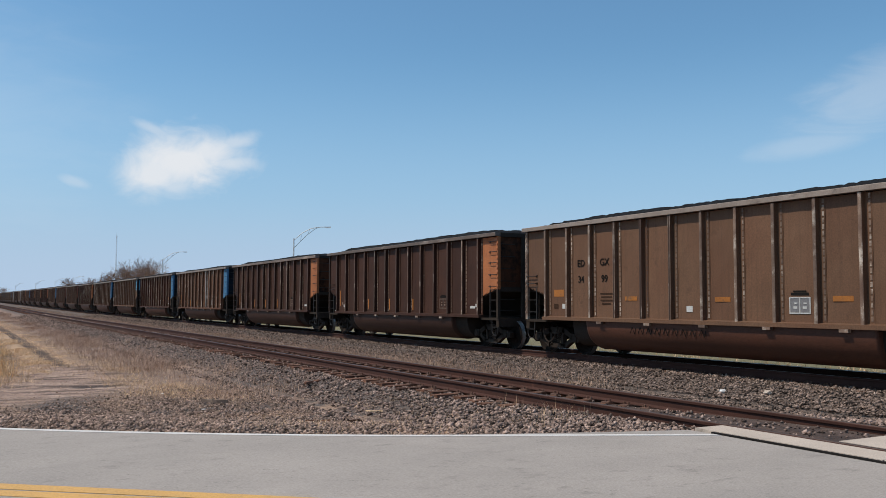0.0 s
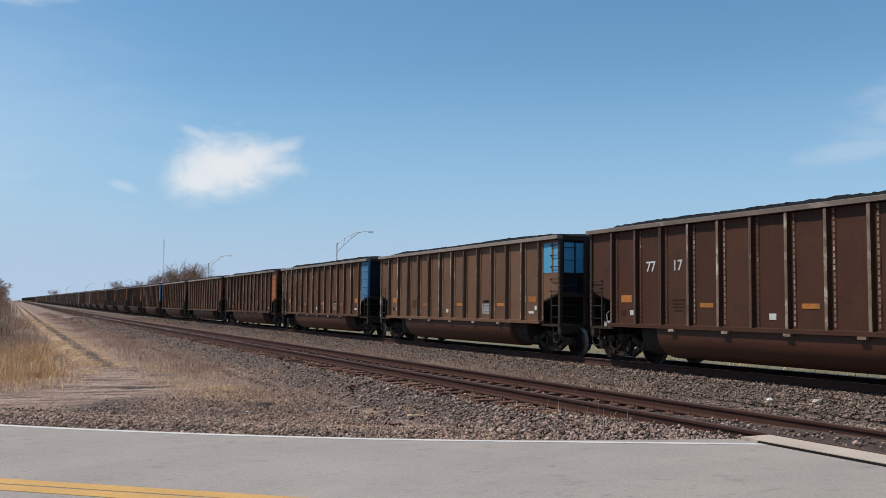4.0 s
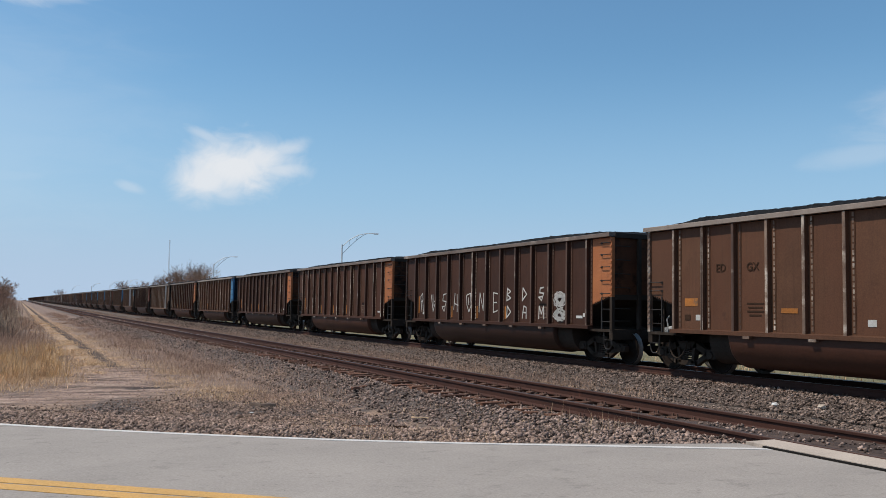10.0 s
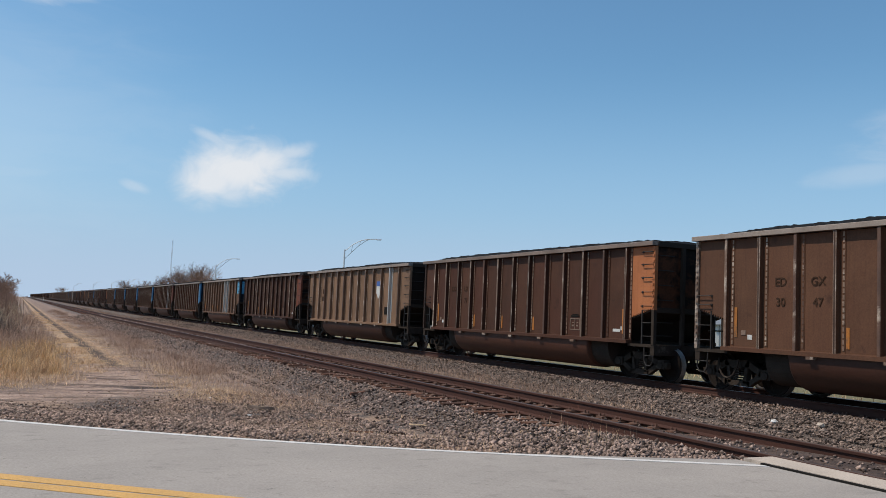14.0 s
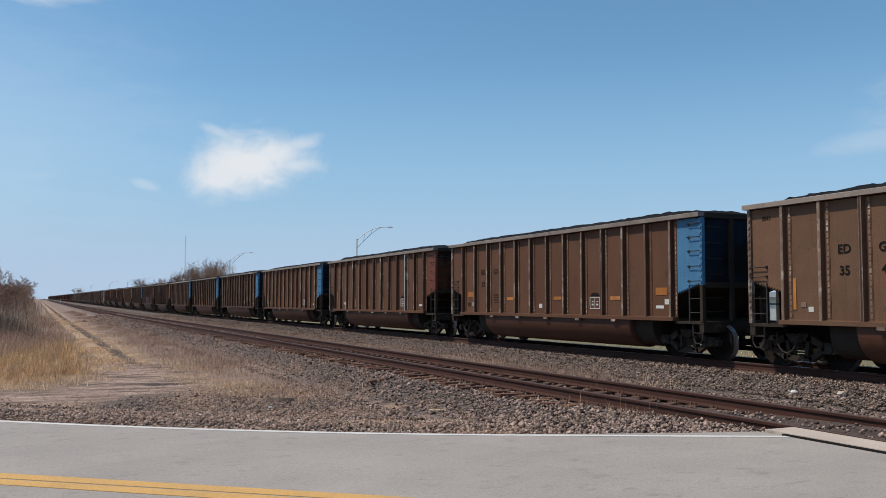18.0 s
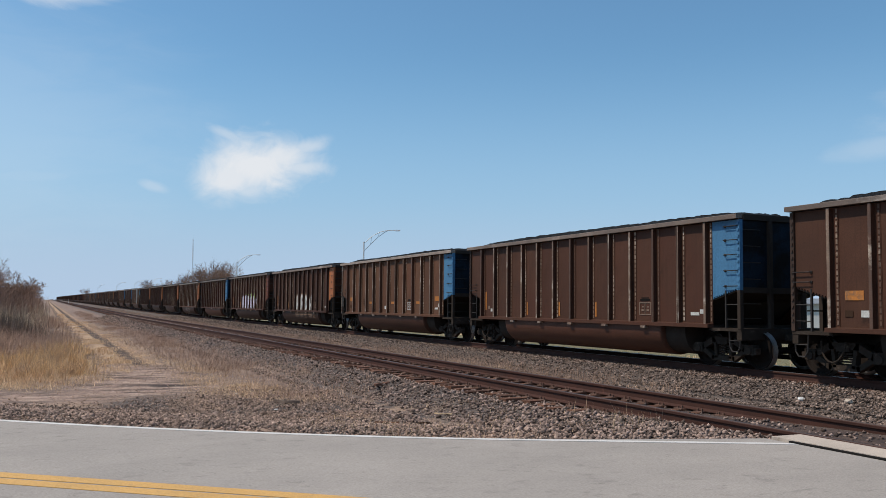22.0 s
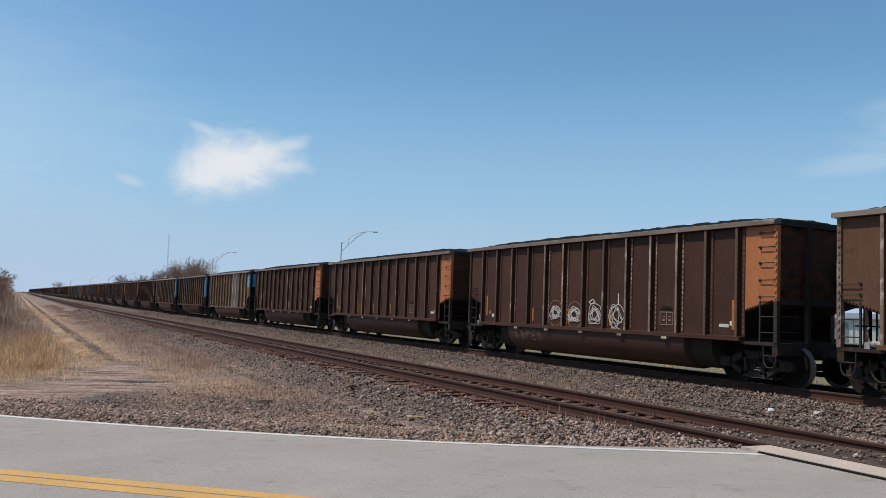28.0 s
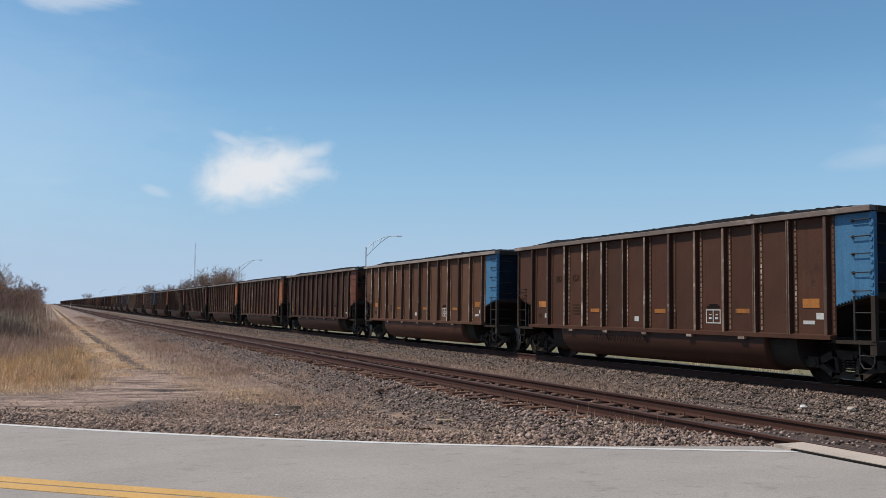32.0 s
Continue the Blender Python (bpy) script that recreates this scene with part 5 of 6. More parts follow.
    s.ribbon([(-1.08, 0.46), (-0.74, 0.50), (-0.34, 0.70), (0.34, 0.70), (0.74, 0.50), (1.08, 0.46)], 0.15, x0, x1)
    s.ribbon([(-0.76, 0.46), (-0.36, 0.23), (0.36, 0.23), (0.76, 0.46)], 0.12, x0, x1)
    s.ribbon([(-0.30, 0.66), (-0.24, 0.26)], 0.09, x0, x1).ribbon([(0.30, 0.66), (0.24, 0.26)], 0.09, x0, x1)
    for y in (-0.89, 0.89):
        s.box(x0 - 0.01, x1 + 0.02, y - 0.15, y + 0.15, 0.36, 0.60)
    M["side_frame"] = s.mesh("side_frame")
    s = Shape()
    for y in (-0.13, 0.0, 0.13):
        for q in range(5):
            s.tube((-1.04, y, 0.29 + q * 0.058), (-1.04, y, 0.325 + q * 0.058), 0.058, 0.058, 8)
    M["spring"] = s.mesh("spring_group")
    M["bolster"] = Shape().box(-1.15, 1.15, -0.17, 0.17, 0.58, 0.72).box(-0.35, 0.35, -0.3, 0.3, 0.5, 0.66).mesh("bolster")
    s = Shape().turned([(0.0, -1.16), (0.09, -1.16), (0.10, -1.13), (0.10, -1.10)], 12)
    M["bearing"] = s.mesh("bearing_cap")
    s = Shape()
    prof = [(0.0, -0.86), (0.08, -0.86), (0.10, -0.80), (0.13, -0.78), (0.30, -0.735), (0.395, -0.752), (0.415, -0.790), (0.445, -0.800), (0.457, -0.790)]
    s.turned(prof, 28).turned([(x, -y) for x, y in prof[::-1]], 28)
    s.tube((-0.8, 0, 0), (0.8, 0, 0), 0.085, 0.085, 12)
    for side in (-1, 1):
        for k in range(3):
            a = k * 2.094
            s.box(side * 0.79 - 0.012, side * 0.79 + 0.012, math.cos(a) * 0.23 - 0.03, math.cos(a) * 0.23 + 0.03, math.sin(a) * 0.23 - 0.03, math.sin(a) * 0.23 + 0.03)
    M["wheelset"] = s.mesh("wheelset")
    for side in (-1, 1):
        s = Shape()
        pr = [(0.457, -0.790), (0.460, -0.775), (0.459, -0.700), (0.485, -0.680), (0.482, -0.655), (0.40, -0.655)]
        s.turned([(r, x * -side) for r, x in (pr if side < 0 else pr[::-1])], 28)
        M["tread%d" % side] = smooth(s.mesh("tread"))
    # plain truck and frame for the far cars
    s = Shape().box(-1.12, 1.12, -0.20, 0.20, 0.30, 0.95)
    for side in (-1, 1):
        s.box(side * 1.05 - 0.07, side * 1.05 + 0.07, -1.05, 1.05, 0.36, 0.62)
        for y in (-0.89, 0.89):
            c = len(s.v)
            s.turned([(0.0, side * 0.78), (0.45, side * 0.78), (0.457, side * 0.66), (0.0, side * 0.66)], 12)
            s.v[c:] = [(a, b + y, z + 0.457) for a, b, z in s.v[c:]]
    M["far_truck"] = s.mesh("truck")
    M["underframe"] = Shape().box(-0.33, 0.33, -HALF - 0.7, HALF + 0.7, 0.62, 0.98).box(-SIDE, SIDE, -HALF, HALF, 0.98, 1.06).box(-SIDE + 0.05, SIDE - 0.05, HALF - 1.6, HALF, 1.06, 1.9).box(-SIDE + 0.05, SIDE - 0.05, -HALF, -HALF + 1.6, 1.06, 1.9).mesh("underframe")
    # coal loads
    for k in range(4):
        s = Shape()
        ny, nx = 130, 12
        jag = random.Random(60 + k)
        for j in range(ny + 1):
            for i in range(nx + 1):
                u, t = i / nx * 2 - 1, j / ny * 2 - 1
                heap = (0.50 * (1 - abs(u) ** 14) + 0.50 * (1 - abs(u) ** 2.2)) * (1 - abs(t) ** 12)
                wave = 0.80 + 0.20 * noise.noise((t * 1.5 + k * 7.7, u * 0.8, k * 3.3)) + 0.04 * noise.noise((t * 9 + k, u, 1.5))
                rough = 0.022 * noise.noise((t * 60, u * 8, k)) + 0.022 * noise.noise((t * 130, u * 16, k + 5.0))
                s.v.append((u * (SIDE - 0.01), t * (HALF - 0.12), TOP - 0.03 + 0.30 * heap * wave + rough + jag.uniform(-0.02, 0.025)))
        for j in range(ny):
            for i in range(nx):
                a = j * (nx + 1) + i
                s.f.append((a, a + 1, a + nx + 2, a + nx + 1))
        M["coal%d" % k] = s.mesh("coal_load")
    # stencils
    M["bar_wide"] = Shape().box(-SIDE - 0.009, -SIDE - 0.005, -0.23, 0.23, -0.10, 0.10).mesh("reflector")
    M["bar_low"] = Shape().box(-SIDE - 0.009, -SIDE - 0.005, -0.23, 0.23, -0.055, 0.055).mesh("reflector")
    M["bar_tall"] = Shape().box(-SIDE - 0.013, -SIDE - 0.009, -0.042, 0.042, -0.35, 0.35).mesh("reflector")
    M["bar_short"] = Shape().box(-SIDE - 0.013, -SIDE - 0.009, -0.04, 0.04, -0.22, 0.22).mesh("reflector")
    M["patch"] = Shape().box(-SIDE - 0.009, -SIDE - 0.005, -0.10, 0.10, -0.07, 0.07).mesh("stencil_patch")
    M["patch_small"] = Shape().box(-SIDE - 0.009, -SIDE - 0.005, -0.07, 0.07, -0.055, 0.055).mesh("stencil_patch")
    M["patch_long"] = Shape().box(-SIDE - 0.009, -SIDE - 0.005, -0.16, 0.16, -0.04, 0.04).mesh("stencil_patch")
    s = Shape()
    for a, b, c, d in ((-0.26, 0.26, 0.15, 0.175), (-0.26, 0.26, -0.175, -0.15), (-0.26, -0.235, -0.15, 0.15), (0.235, 0.26, -0.15, 0.15), (-0.012, 0.012, -0.15, 0.15)):
        s.box(-SIDE - 0.012, -SIDE - 0.006, a, b, c, d)
    for a in (-0.17, 0.06):
        s.box(-SIDE - 0.012, -SIDE - 0.006, a, a + 0.10, -0.07, -0.02).box(-SIDE - 0.012, -SIDE - 0.006, a, a + 0.08, 0.03, 0.06)
    M["data_box"] = s.mesh("data_stencil")
    M["data_head"] = Shape().box(-SIDE - 0.009, -SIDE - 0.005, -0.22, 0.22, -0.025, 0.025).box(-SIDE - 0.009, -SIDE - 0.005, -0.16, 0.16, 0.04, 0.07).mesh("small_print")
    M["seam"] = Shape().box(-SIDE - 0.0085, -SIDE - 0.004, RIBS[-1], RIBS[0], 2.32, 2.335).mesh("weld_seam")
    M["data_back"] = Shape().box(-SIDE - 0.006, -SIDE - 0.003, -0.25, 0.25, -0.16, 0.16).mesh("stencil_back")
    s = Shape()
    for q, w in enumerate((0.26, 0.22, 0.25, 0.18)):
        s.box(-SIDE - 0.007, -SIDE - 0.004, -w, w, 0.15 - q * 0.09, 0.19 - q * 0.09)
    M["small_print"] = s.mesh("small_print")


# reporting marks, made once
WORDS = {}


def make_words(words):
    for w, size in words:
        if (w, size) not in WORDS:
            WORDS[w, size] = letters(w, size)


# strokes of spray lettering on a unit square: y to the right, z up
GLYPHS = {
    "|": ((0.1, 1, 0.28, 0), (0.5, 1, 0.5, -0.08), (0.9, 1, 0.72, 0)),
    "R": ((0.3, 0.1, 0.0, 0.85), (0, 0.85, 0.5, 1.05), (0.5, 1.05, 0.6, 0.62), (0.6, 0.62, 0.25, 0.55), (0.25, 0.55, 0.55, 0.62), (0.55, 0.62, 0.75, 0)),
    "U": ((0, 0.95, 0.5, 0), (0.5, 0, 1.0, 0.5), (0.42, 0.95, 0.5, 0.3), (0.72, 0.55, 1.12, 0.62)),
    "S": ((0.9, 1, 0.25, 0.95), (0.25, 0.95, 0.15, 0.6), (0.15, 0.6, 0.9, 0.55), (0.9, 0.55, 0.5, 0), (0.5, 0, 0, 0.25), (0, 0.25, 0.6, 0.3)),
    "H": ((0, 0.1, 0.25, 1), (0.75, 0, 0.7, 0.95), (0.1, 0.45, 0.95, 0.35)),
    "O": ((0.1, 0.9, 0.9, 1), (0.9, 1, 1, 0.35), (1, 0.35, 0.6, 0), (0.6, 0, 0.2, 0.35), (0.2, 0.35, 0.1, 0.9), (0.5, 0.75, 0.55, 0.4)),
    "N": ((0, 0, 0.15, 1), (0.15, 1, 0.8, 0.1), (0.8, 0.1, 0.85, 1)),
    "E": ((0.1, 0, 0.1, 1), (0.1, 1, 0.85, 0.95), (0.1, 0.5, 0.7, 0.5), (0.1, 0, 0.85, 0.1)),
    "B": ((0, 0, 0.1, 1), (0.1, 1, 0.8, 0.75), (0.8, 0.75, 0.1, 0.5), (0.1, 0.5, 0.85, 0.2), (0.85, 0.2, 0, 0)),
    "D": ((0, 0, 0.1, 1), (0.1, 1, 0.85, 0.5), (0.85, 0.5, 0, 0)),
    "A": ((0, 0, 0.3, 1), (0.3, 1, 0.8, 0.9), (0.8, 0.9, 0.8, 0), (0.1, 0.5, 0.8, 0.45)),
    "K": ((0, 0, 0.1, 1), (0.8, 1, 0.1, 0.45), (0.1, 0.45, 0.9, 0)),
    "M": ((0, 0, 0.1, 1), (0.1, 1, 0.5, 0.4), (0.5, 0.4, 0.9, 1), (0.9, 1, 0.95, 0)),
    "P": ((0, 0, 0.1, 1), (0.1, 1, 0.8, 0.8), (0.8, 0.8, 0.1, 0.5)),
    "J": ((0.7, 1, 0.7, 0.2), (0.7, 0.2, 0.3, 0), (0.3, 0, 0.1, 0.3), (0.7, 1, 0.3, 0.8)),
}


def spray(word, y, z, wide, high, pitch, thick, proud=0.148):
    """Strokes of a sprayed word, a mesh for each letter, from y towards the front of the car."""
    out = []
    x = -SIDE - proud
    for k, ch in enumerate(word):
        s = Shape()
        strokes = GLYPHS.get(ch)
        if not strokes:
            # a squiggle that reads as no letter
            r2 = random.Random(k * 7 + int(y * 10))
            pts = [(0.12 + 0.2 * j, (0.15 if j % 2 else 0.85) + r2.uniform(-0.15, 0.15)) for j in range(5)]
            strokes = [(*p, *q) for p, q in zip(pts, pts[1:])]
        for j, (a, b, c, d) in enumerate(strokes):
            x = -SIDE - proud - 0.0012 * j
            p, q = (y - k * pitch - a * wide, z + b * high), (y - k * pitch - c * wide, z + d * high)
            s.ribbon([p, q], thick, x - 0.003, x)
        out.append(s.mesh("sprayed_letter"))
    return out


def bubble(y, z, blobs, thick, proud=0.148):
    """Ring outlines of bubble graffiti: y, z, radius, stretch."""
    line, fill = Shape(), Shape()
    x = -SIDE - proud
    for by, bz, r, k in blobs:
        n = 26
        rim = []
        for grow in (r - thick / 2, r + thick / 2):
            rim += [(x - 0.003, y - by + grow * math.cos(6.283 * i / n), z + bz + grow * k * math.sin(6.283 * i / n)) for i in range(n)]
        line.add(rim, [(i, (i + 1) % n, n + (i + 1) % n, n + i) for i in range(n)])
        x -= 0.0012
        fill.add([(x + 0.006, *p[1:]) for p in rim[:n]], [tuple(range(n))])
    return line.mesh("graffiti"), fill.mesh("graffiti_fill")


def scrawl(y, z, wide, high, seed, turns=26, thick=0.026, proud=0.013):
    """A dense scribble inside an oval."""
    rnd = random.Random(seed)
    s = Shape()
    x = -SIDE - proud
    a, knots = 0.0, []
    for k in range(turns):
        a += rnd.uniform(1.0, 2.6)
        r = rnd.uniform(0.35, 1.0)
        knots.append(Vector((y + math.cos(a) * wide * r * 0.5, z + math.sin(a) * high * r * 0.5)))
    for p0, p1, p2, p3 in zip(knots, knots[1:], knots[2:], knots[3:]):
        pts = []
        for j in range(5):
            t = j / 4
            q = 0.5 * (2 * p1 + (p2 - p0) * t + (2 * p0 - 5 * p1 + 4 * p2 - p3) * t * t + (3 * p1 - p0 - 3 * p2 + p3) * t * t * t)
            pts.append((q.x, q.y))
        s.ribbon(pts, thick, x - 0.003, x)
        x -= 0.0008
    return s.mesh("graffiti")


def tub_x(z):
    """The near face of the tub at a height."""
    return -0.80 - 0.74 * math.sqrt(max(0.0, 1 - ((1.0 - z) / 0.79) ** 2.5))


def on_tub(lines, thick):
    """Strokes of paint that follow the round of the tub: lines of (y, z) points."""
    s = Shape()
    lift = 0.004
    for pts in lines:
        for (y0, z0), (y1, z1) in zip(pts, pts[1:]):
            d = math.hypot(y1 - y0, z1 - z0)
            ny, nz = -(z1 - z0) / d * thick / 2, (y1 - y0) / d * thick / 2
            n = max(1, int(d / 0.12))
            v = []
            for j in range(n + 1):
                y, z = y0 + (y1 - y0) * j / n, z0 + (z1 - z0) * j / n
                for e in (-1, 1):
                    zz = min(0.985, max(0.24, z + e * nz))
                    v.append((tub_x(zz) - lift, y + e * ny, zz))
            s.add(v, [(2 * j, 2 * j + 2, 2 * j + 3, 2 * j + 1) for j in range(n)])
            lift += 0.0006
    return s.mesh("graffiti")


def strokes(lines, thick, proud=0.012):
    """Thin sprayed lines on the side sheets: lines of (y, z) points."""
    s = Shape()
    x = -SIDE - proud
    for pts in lines:
        s.ribbon(pts, thick, x - 0.003, x)
        x -= 0.001
    return s.mesh("graffiti")


def flat(outline, y, z, wide, high, proud, grow=1.0):
    """A painted shape on a side sheet from an outline on a unit square, y to the right."""
    pts = [(y - ((a - 0.5) * grow + 0.5) * wide, z + ((b - 0.45) * grow + 0.45) * high) for a, b in outline]
    return Shape().prism(pts, -SIDE - proud - 0.003, -SIDE - proud).mesh("sprayed_letter")


SPIKED = (
    ((0, 0), (0.02, 0.80), (0.20, 1.0), (0.40, 0.80), (0.40, 0.44), (0.62, 0.44), (0.62, 0.74), (0.82, 0.92), (1, 0.76), (0.98, 0), (0.62, 0), (0.62, 0.24), (0.40, 0.24), (0.40, 0)),
    ((0, 0), (0, 0.78), (0.28, 1.0), (0.76, 0.93), (1, 0.70), (0.84, 0.44), (1, 0), (0.64, 0), (0.48, 0.30), (0.36, 0.30), (0.36, 0)),
    ((0, 0), (0.02, 0.76), (0.24, 1.0), (0.50, 0.82), (0.68, 0.62), (0.70, 0.24), (0.76, 0.22), (0.76, 0.80), (0.88, 0.94), (1, 0.80), (0.98, 0.02), (0.76, 0.02), (0.62, 0.08), (0.44, 0)),
    ((0, 0), (0, 0.62), (0.12, 0.74), (0.26, 0.60), (0.26, 0.40), (0.46, 0.40), (0.46, 0.78), (0.72, 1.06), (1, 0.76), (0.96, 0), (0.46, 0), (0.46, 0.22), (0.26, 0.22), (0.26, 0)))
FAT = (
    ((0, 0.06), (-0.02, 0.94), (0.30, 1.04), (0.86, 0.98), (0.98, 0.72), (0.74, 0.50), (1.02, 0.04), (0.62, 0), (0.42, 0.30), (0.40, 0.02)),
    ((0, 0.02), (0.02, 0.90), (0.30, 1.02), (0.98, 0.96), (1.0, 0.74), (0.52, 0.70), (0.52, 0.60), (0.90, 0.60), (0.90, 0.42), (0.50, 0.42), (0.50, 0.26), (1.0, 0.30), (1.02, 0.04), (0.4, -0.03)),
    ((0, 0.0), (0.0, 0.96), (0.34, 1.0), (0.36, 0.66), (0.66, 1.02), (1.08, 1.14), (0.66, 0.54), (1.06, 0.0), (0.64, -0.02), (0.36, 0.36), (0.34, 0.0)),
    ((0.02, 0.24), (0.0, 0.94), (0.30, 0.98), (0.34, 0.38), (0.50, 0.30), (0.64, 0.40), (0.66, 0.98), (0.98, 1.02), (1.0, 0.02), (0.70, 0.06), (0.36, -0.02)),
    ((0.0, 0.0), (-0.02, 0.94), (0.24, 1.02), (0.46, 0.64), (0.64, 1.06), (0.84, 1.0), (0.86, 0.78), (1.08, 0.80), (0.96, 0.62), (1.06, 0.40), (0.86, 0.50), (0.84, 0.0), (0.60, 0.0), (0.58, 0.44), (0.45, 0.20), (0.32, 0.44), (0.28, 0.0)))


def rib_patch(k, z0, z1):
    """Paint on the face of rib k."""
    d = SIDE + 0.13
    return Shape().box(-d - 0.003, -d, RIBS[k] - 0.074, RIBS[k] - 0.012, z0, z1).mesh("painted_patch")


def bay(k):
    """Middle of the clear sheet behind rib k."""
    return RIBS[k] - 0.15 - 0.44


def truck(parent, y, fine=True):
    t = part("truck", MESH["bolster"], "truck_iron", parent, "black cast-steel freight truck", at=(0, y, 0))
    for flip in (False, True):
        part("side_frame", MESH["side_frame"], "truck_iron", t, flip=flip)
        if fine and not flip:
            part("spring_group", MESH["spring"], "truck_iron", t)
    wheels = []
    for a in (-0.89, 0.89):
        w = part("wheelset", MESH["wheelset"], "wheel_steel", t, at=(0, a, 0.457))
        if fine:
            part("bearing_cap", MESH["bearing"], "black_steel", t, at=(0, a, 0.457))
        wheels.append(w)
    return wheels


CAR_LABELS = {
    "paint_tan": "dusty tan coal gondola", "paint_olive": "weathered olive-brown coal gondola", "paint_brown": "weathered brown coal gondola",
    "paint_maroon": "dark maroon-brown coal gondola", "paint_cream": "pale cream-tan coal gondola"}
END_WORDS = {"end_blue": "a blue end panel", "end_orange": "an orange end panel", "end_rust": "a rust-red end panel", "paint_cream": "a cream end panel"}


def build_car(n, paint, end, style, words=(), pale=(), window=False, extra="", fine=True):
    """One loaded coal gondola. Returns it and its wheelsets."""
    rnd = random.Random(100 + n)
    car = thing("coal_gondola", "%s with %s" % (CAR_LABELS[paint], END_WORDS[end]) + (extra or ", heaped with coal"), "railway car", "coal cars of the train")
    M = MESH
    for flip in (False, True):
        for k in range(0 if flip else 12):
            part("side_sheet", M["panel%d" % rnd.randrange(3)], paint, car, at=(0, RIBS[k] - 0.02, 0))
        if flip:
            part("side_sheet", M["panel_long"], paint, car, flip=True)
        for k in range(0 if flip else 13):
            y = RIBS[k]
            bare = k in pale
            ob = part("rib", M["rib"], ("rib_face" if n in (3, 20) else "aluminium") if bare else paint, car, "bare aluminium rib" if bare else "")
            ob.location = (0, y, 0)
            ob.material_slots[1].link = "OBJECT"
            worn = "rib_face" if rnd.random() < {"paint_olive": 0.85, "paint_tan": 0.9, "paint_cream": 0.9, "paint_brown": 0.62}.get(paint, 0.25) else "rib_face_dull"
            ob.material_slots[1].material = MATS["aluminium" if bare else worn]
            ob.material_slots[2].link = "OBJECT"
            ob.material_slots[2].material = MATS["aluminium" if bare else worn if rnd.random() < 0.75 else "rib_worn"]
        front, rear = (paint if window else end), paint
        part("end_panel", M["end_front"], rear if flip else front, car, flip=flip)
        part("end_panel", M["end_rear"], front if flip else rear, car, flip=flip)
        part("corner_post", M["post_rear"], "rib_face" if paint in ("paint_tan", "paint_olive") else "rib_worn", car, flip=flip)
        part("corner_post", M["post_front"], "rib_worn" if window else (paint if flip else end), car, flip=flip)
        part("corner_post", M["post_low"], "black_steel", car, flip=flip)
        part("top_chord", M["chord"], "chord_metal" if paint in ("paint_tan", "paint_olive", "paint_cream") else "chord_dark", car, "scuffed top chord", flip=flip)
        part("side_sill", M["sill"], paint, car, flip=flip)
        part("tub", M["tub"], "tub_dark" if paint == "paint_maroon" or n in (8, 25, 26) else "tub_steel", car, "rounded rust-brown tub below the floor", flip=flip)
        # end-wall colour with the shade of the gap painted in
        shaded_wall = {"end_blue": "grime_blue", "end_orange": "grime_orange", "end_rust": "grime_orange"}.get(end, "grime_brown") if flip else "grime_brown"
        part("end_sheet", M["end_sheet"], shaded_wall, car, "dirty end wall, darkened for its shade", flip=flip)
        part("slope_sheet", M["slope_sheet"], "black_steel", car, flip=flip)
        part("end_chord", M["chord_end"], "black_steel", car, flip=flip)
        part("end_beam", M["end_beam"], "black_steel", car, flip=flip)
        for x in (-0.55, 0.55):
            part("end_post", M["end_post"], "black_steel", car, at=(x, 0, 0), flip=flip)
        part("platform", M["platform"], "truck_iron", car, flip=flip)
        part("coupler", M["coupler"], "truck_iron", car, flip=flip)
        if fine:
            part("air_hose", M["hose"], "black_steel", car, flip=flip)
            # front ladder on this side, rear ladder on the other half
            for z in (3.50, 3.16, 2.80, 2.41, 2.03) if not flip else ():
                ob = part("grab_iron", M["grab"], "grab_iron", car, flip=flip)
                ob.location = (0, -HALF + 0.07, z)
            for z in (2.30, 2.08) if not flip else ():
                ob = part("grab_iron", M["grab"], "grab_iron", car, flip=flip)
                ob.location = (0, (HALF - 0.54) * (-1 if flip else 1), z)
            for at_front in (True, False) if not flip else ():
                sgn = (-1 if at_front else 1) * (-1 if flip else 1)
                y = HALF - 0.53
                ob = part("ladder_stile", M["stile"], "grab_iron", car, flip=flip)
                ob.location = (0, sgn * y, 0)
                for z in (1.22, 1.58):
                    ob = part("ladder_rung", M["rung"], "grab_iron", car, flip=flip)
                    lo = -HALF + 0.04 if at_front else HALF - 0.52
                    ob.location = (0, -lo if flip else lo, z)
                ob = part("sill_step", M["step"], "grab_iron", car, flip=flip)
                lo = -HALF + 0.05 if at_front else HALF - 0.43
                ob.location = (0, -lo if flip else lo, 0)
            for z in (3.4, 3.0, 2.6, 2.2, 1.6, 1.25) if flip else (3.0, 2.2):
                part("end_grab_iron", M["end_grab"], "grab_iron", car, at=(-1.15 if flip else 1.15, 0, z), flip=flip)
    if window:
        part("painted_square", M["end_window"], "end_cyan", car, "blue painted squares on the end panel")
        for x in (0.70, 1.14):
            part("painted_square", M["wall_square"], "end_cyan", car, "blue painted square on the end wall", at=(-x, 0, 0), flip=True)
    if n in (8, 9, 26):
        part("weld_seam", M["seam"], "stencil_faded", car)
    part("floor", M["floor"], "black_steel", car)
    for x, y in ((0, 0), (1.6, 0), (0, -9.45), (1.6, -9.45)) if fine else ():
        part("tub_end", M["tub_end"], "black_steel", car, at=(x, y, 0))
    part("centre_sill", M["centre_sill"], "black_steel", car)
    part("coal_load", M["coal%d" % rnd.randrange(4)], "coal", car, "heaped black coal", flip=rnd.random() < 0.5)
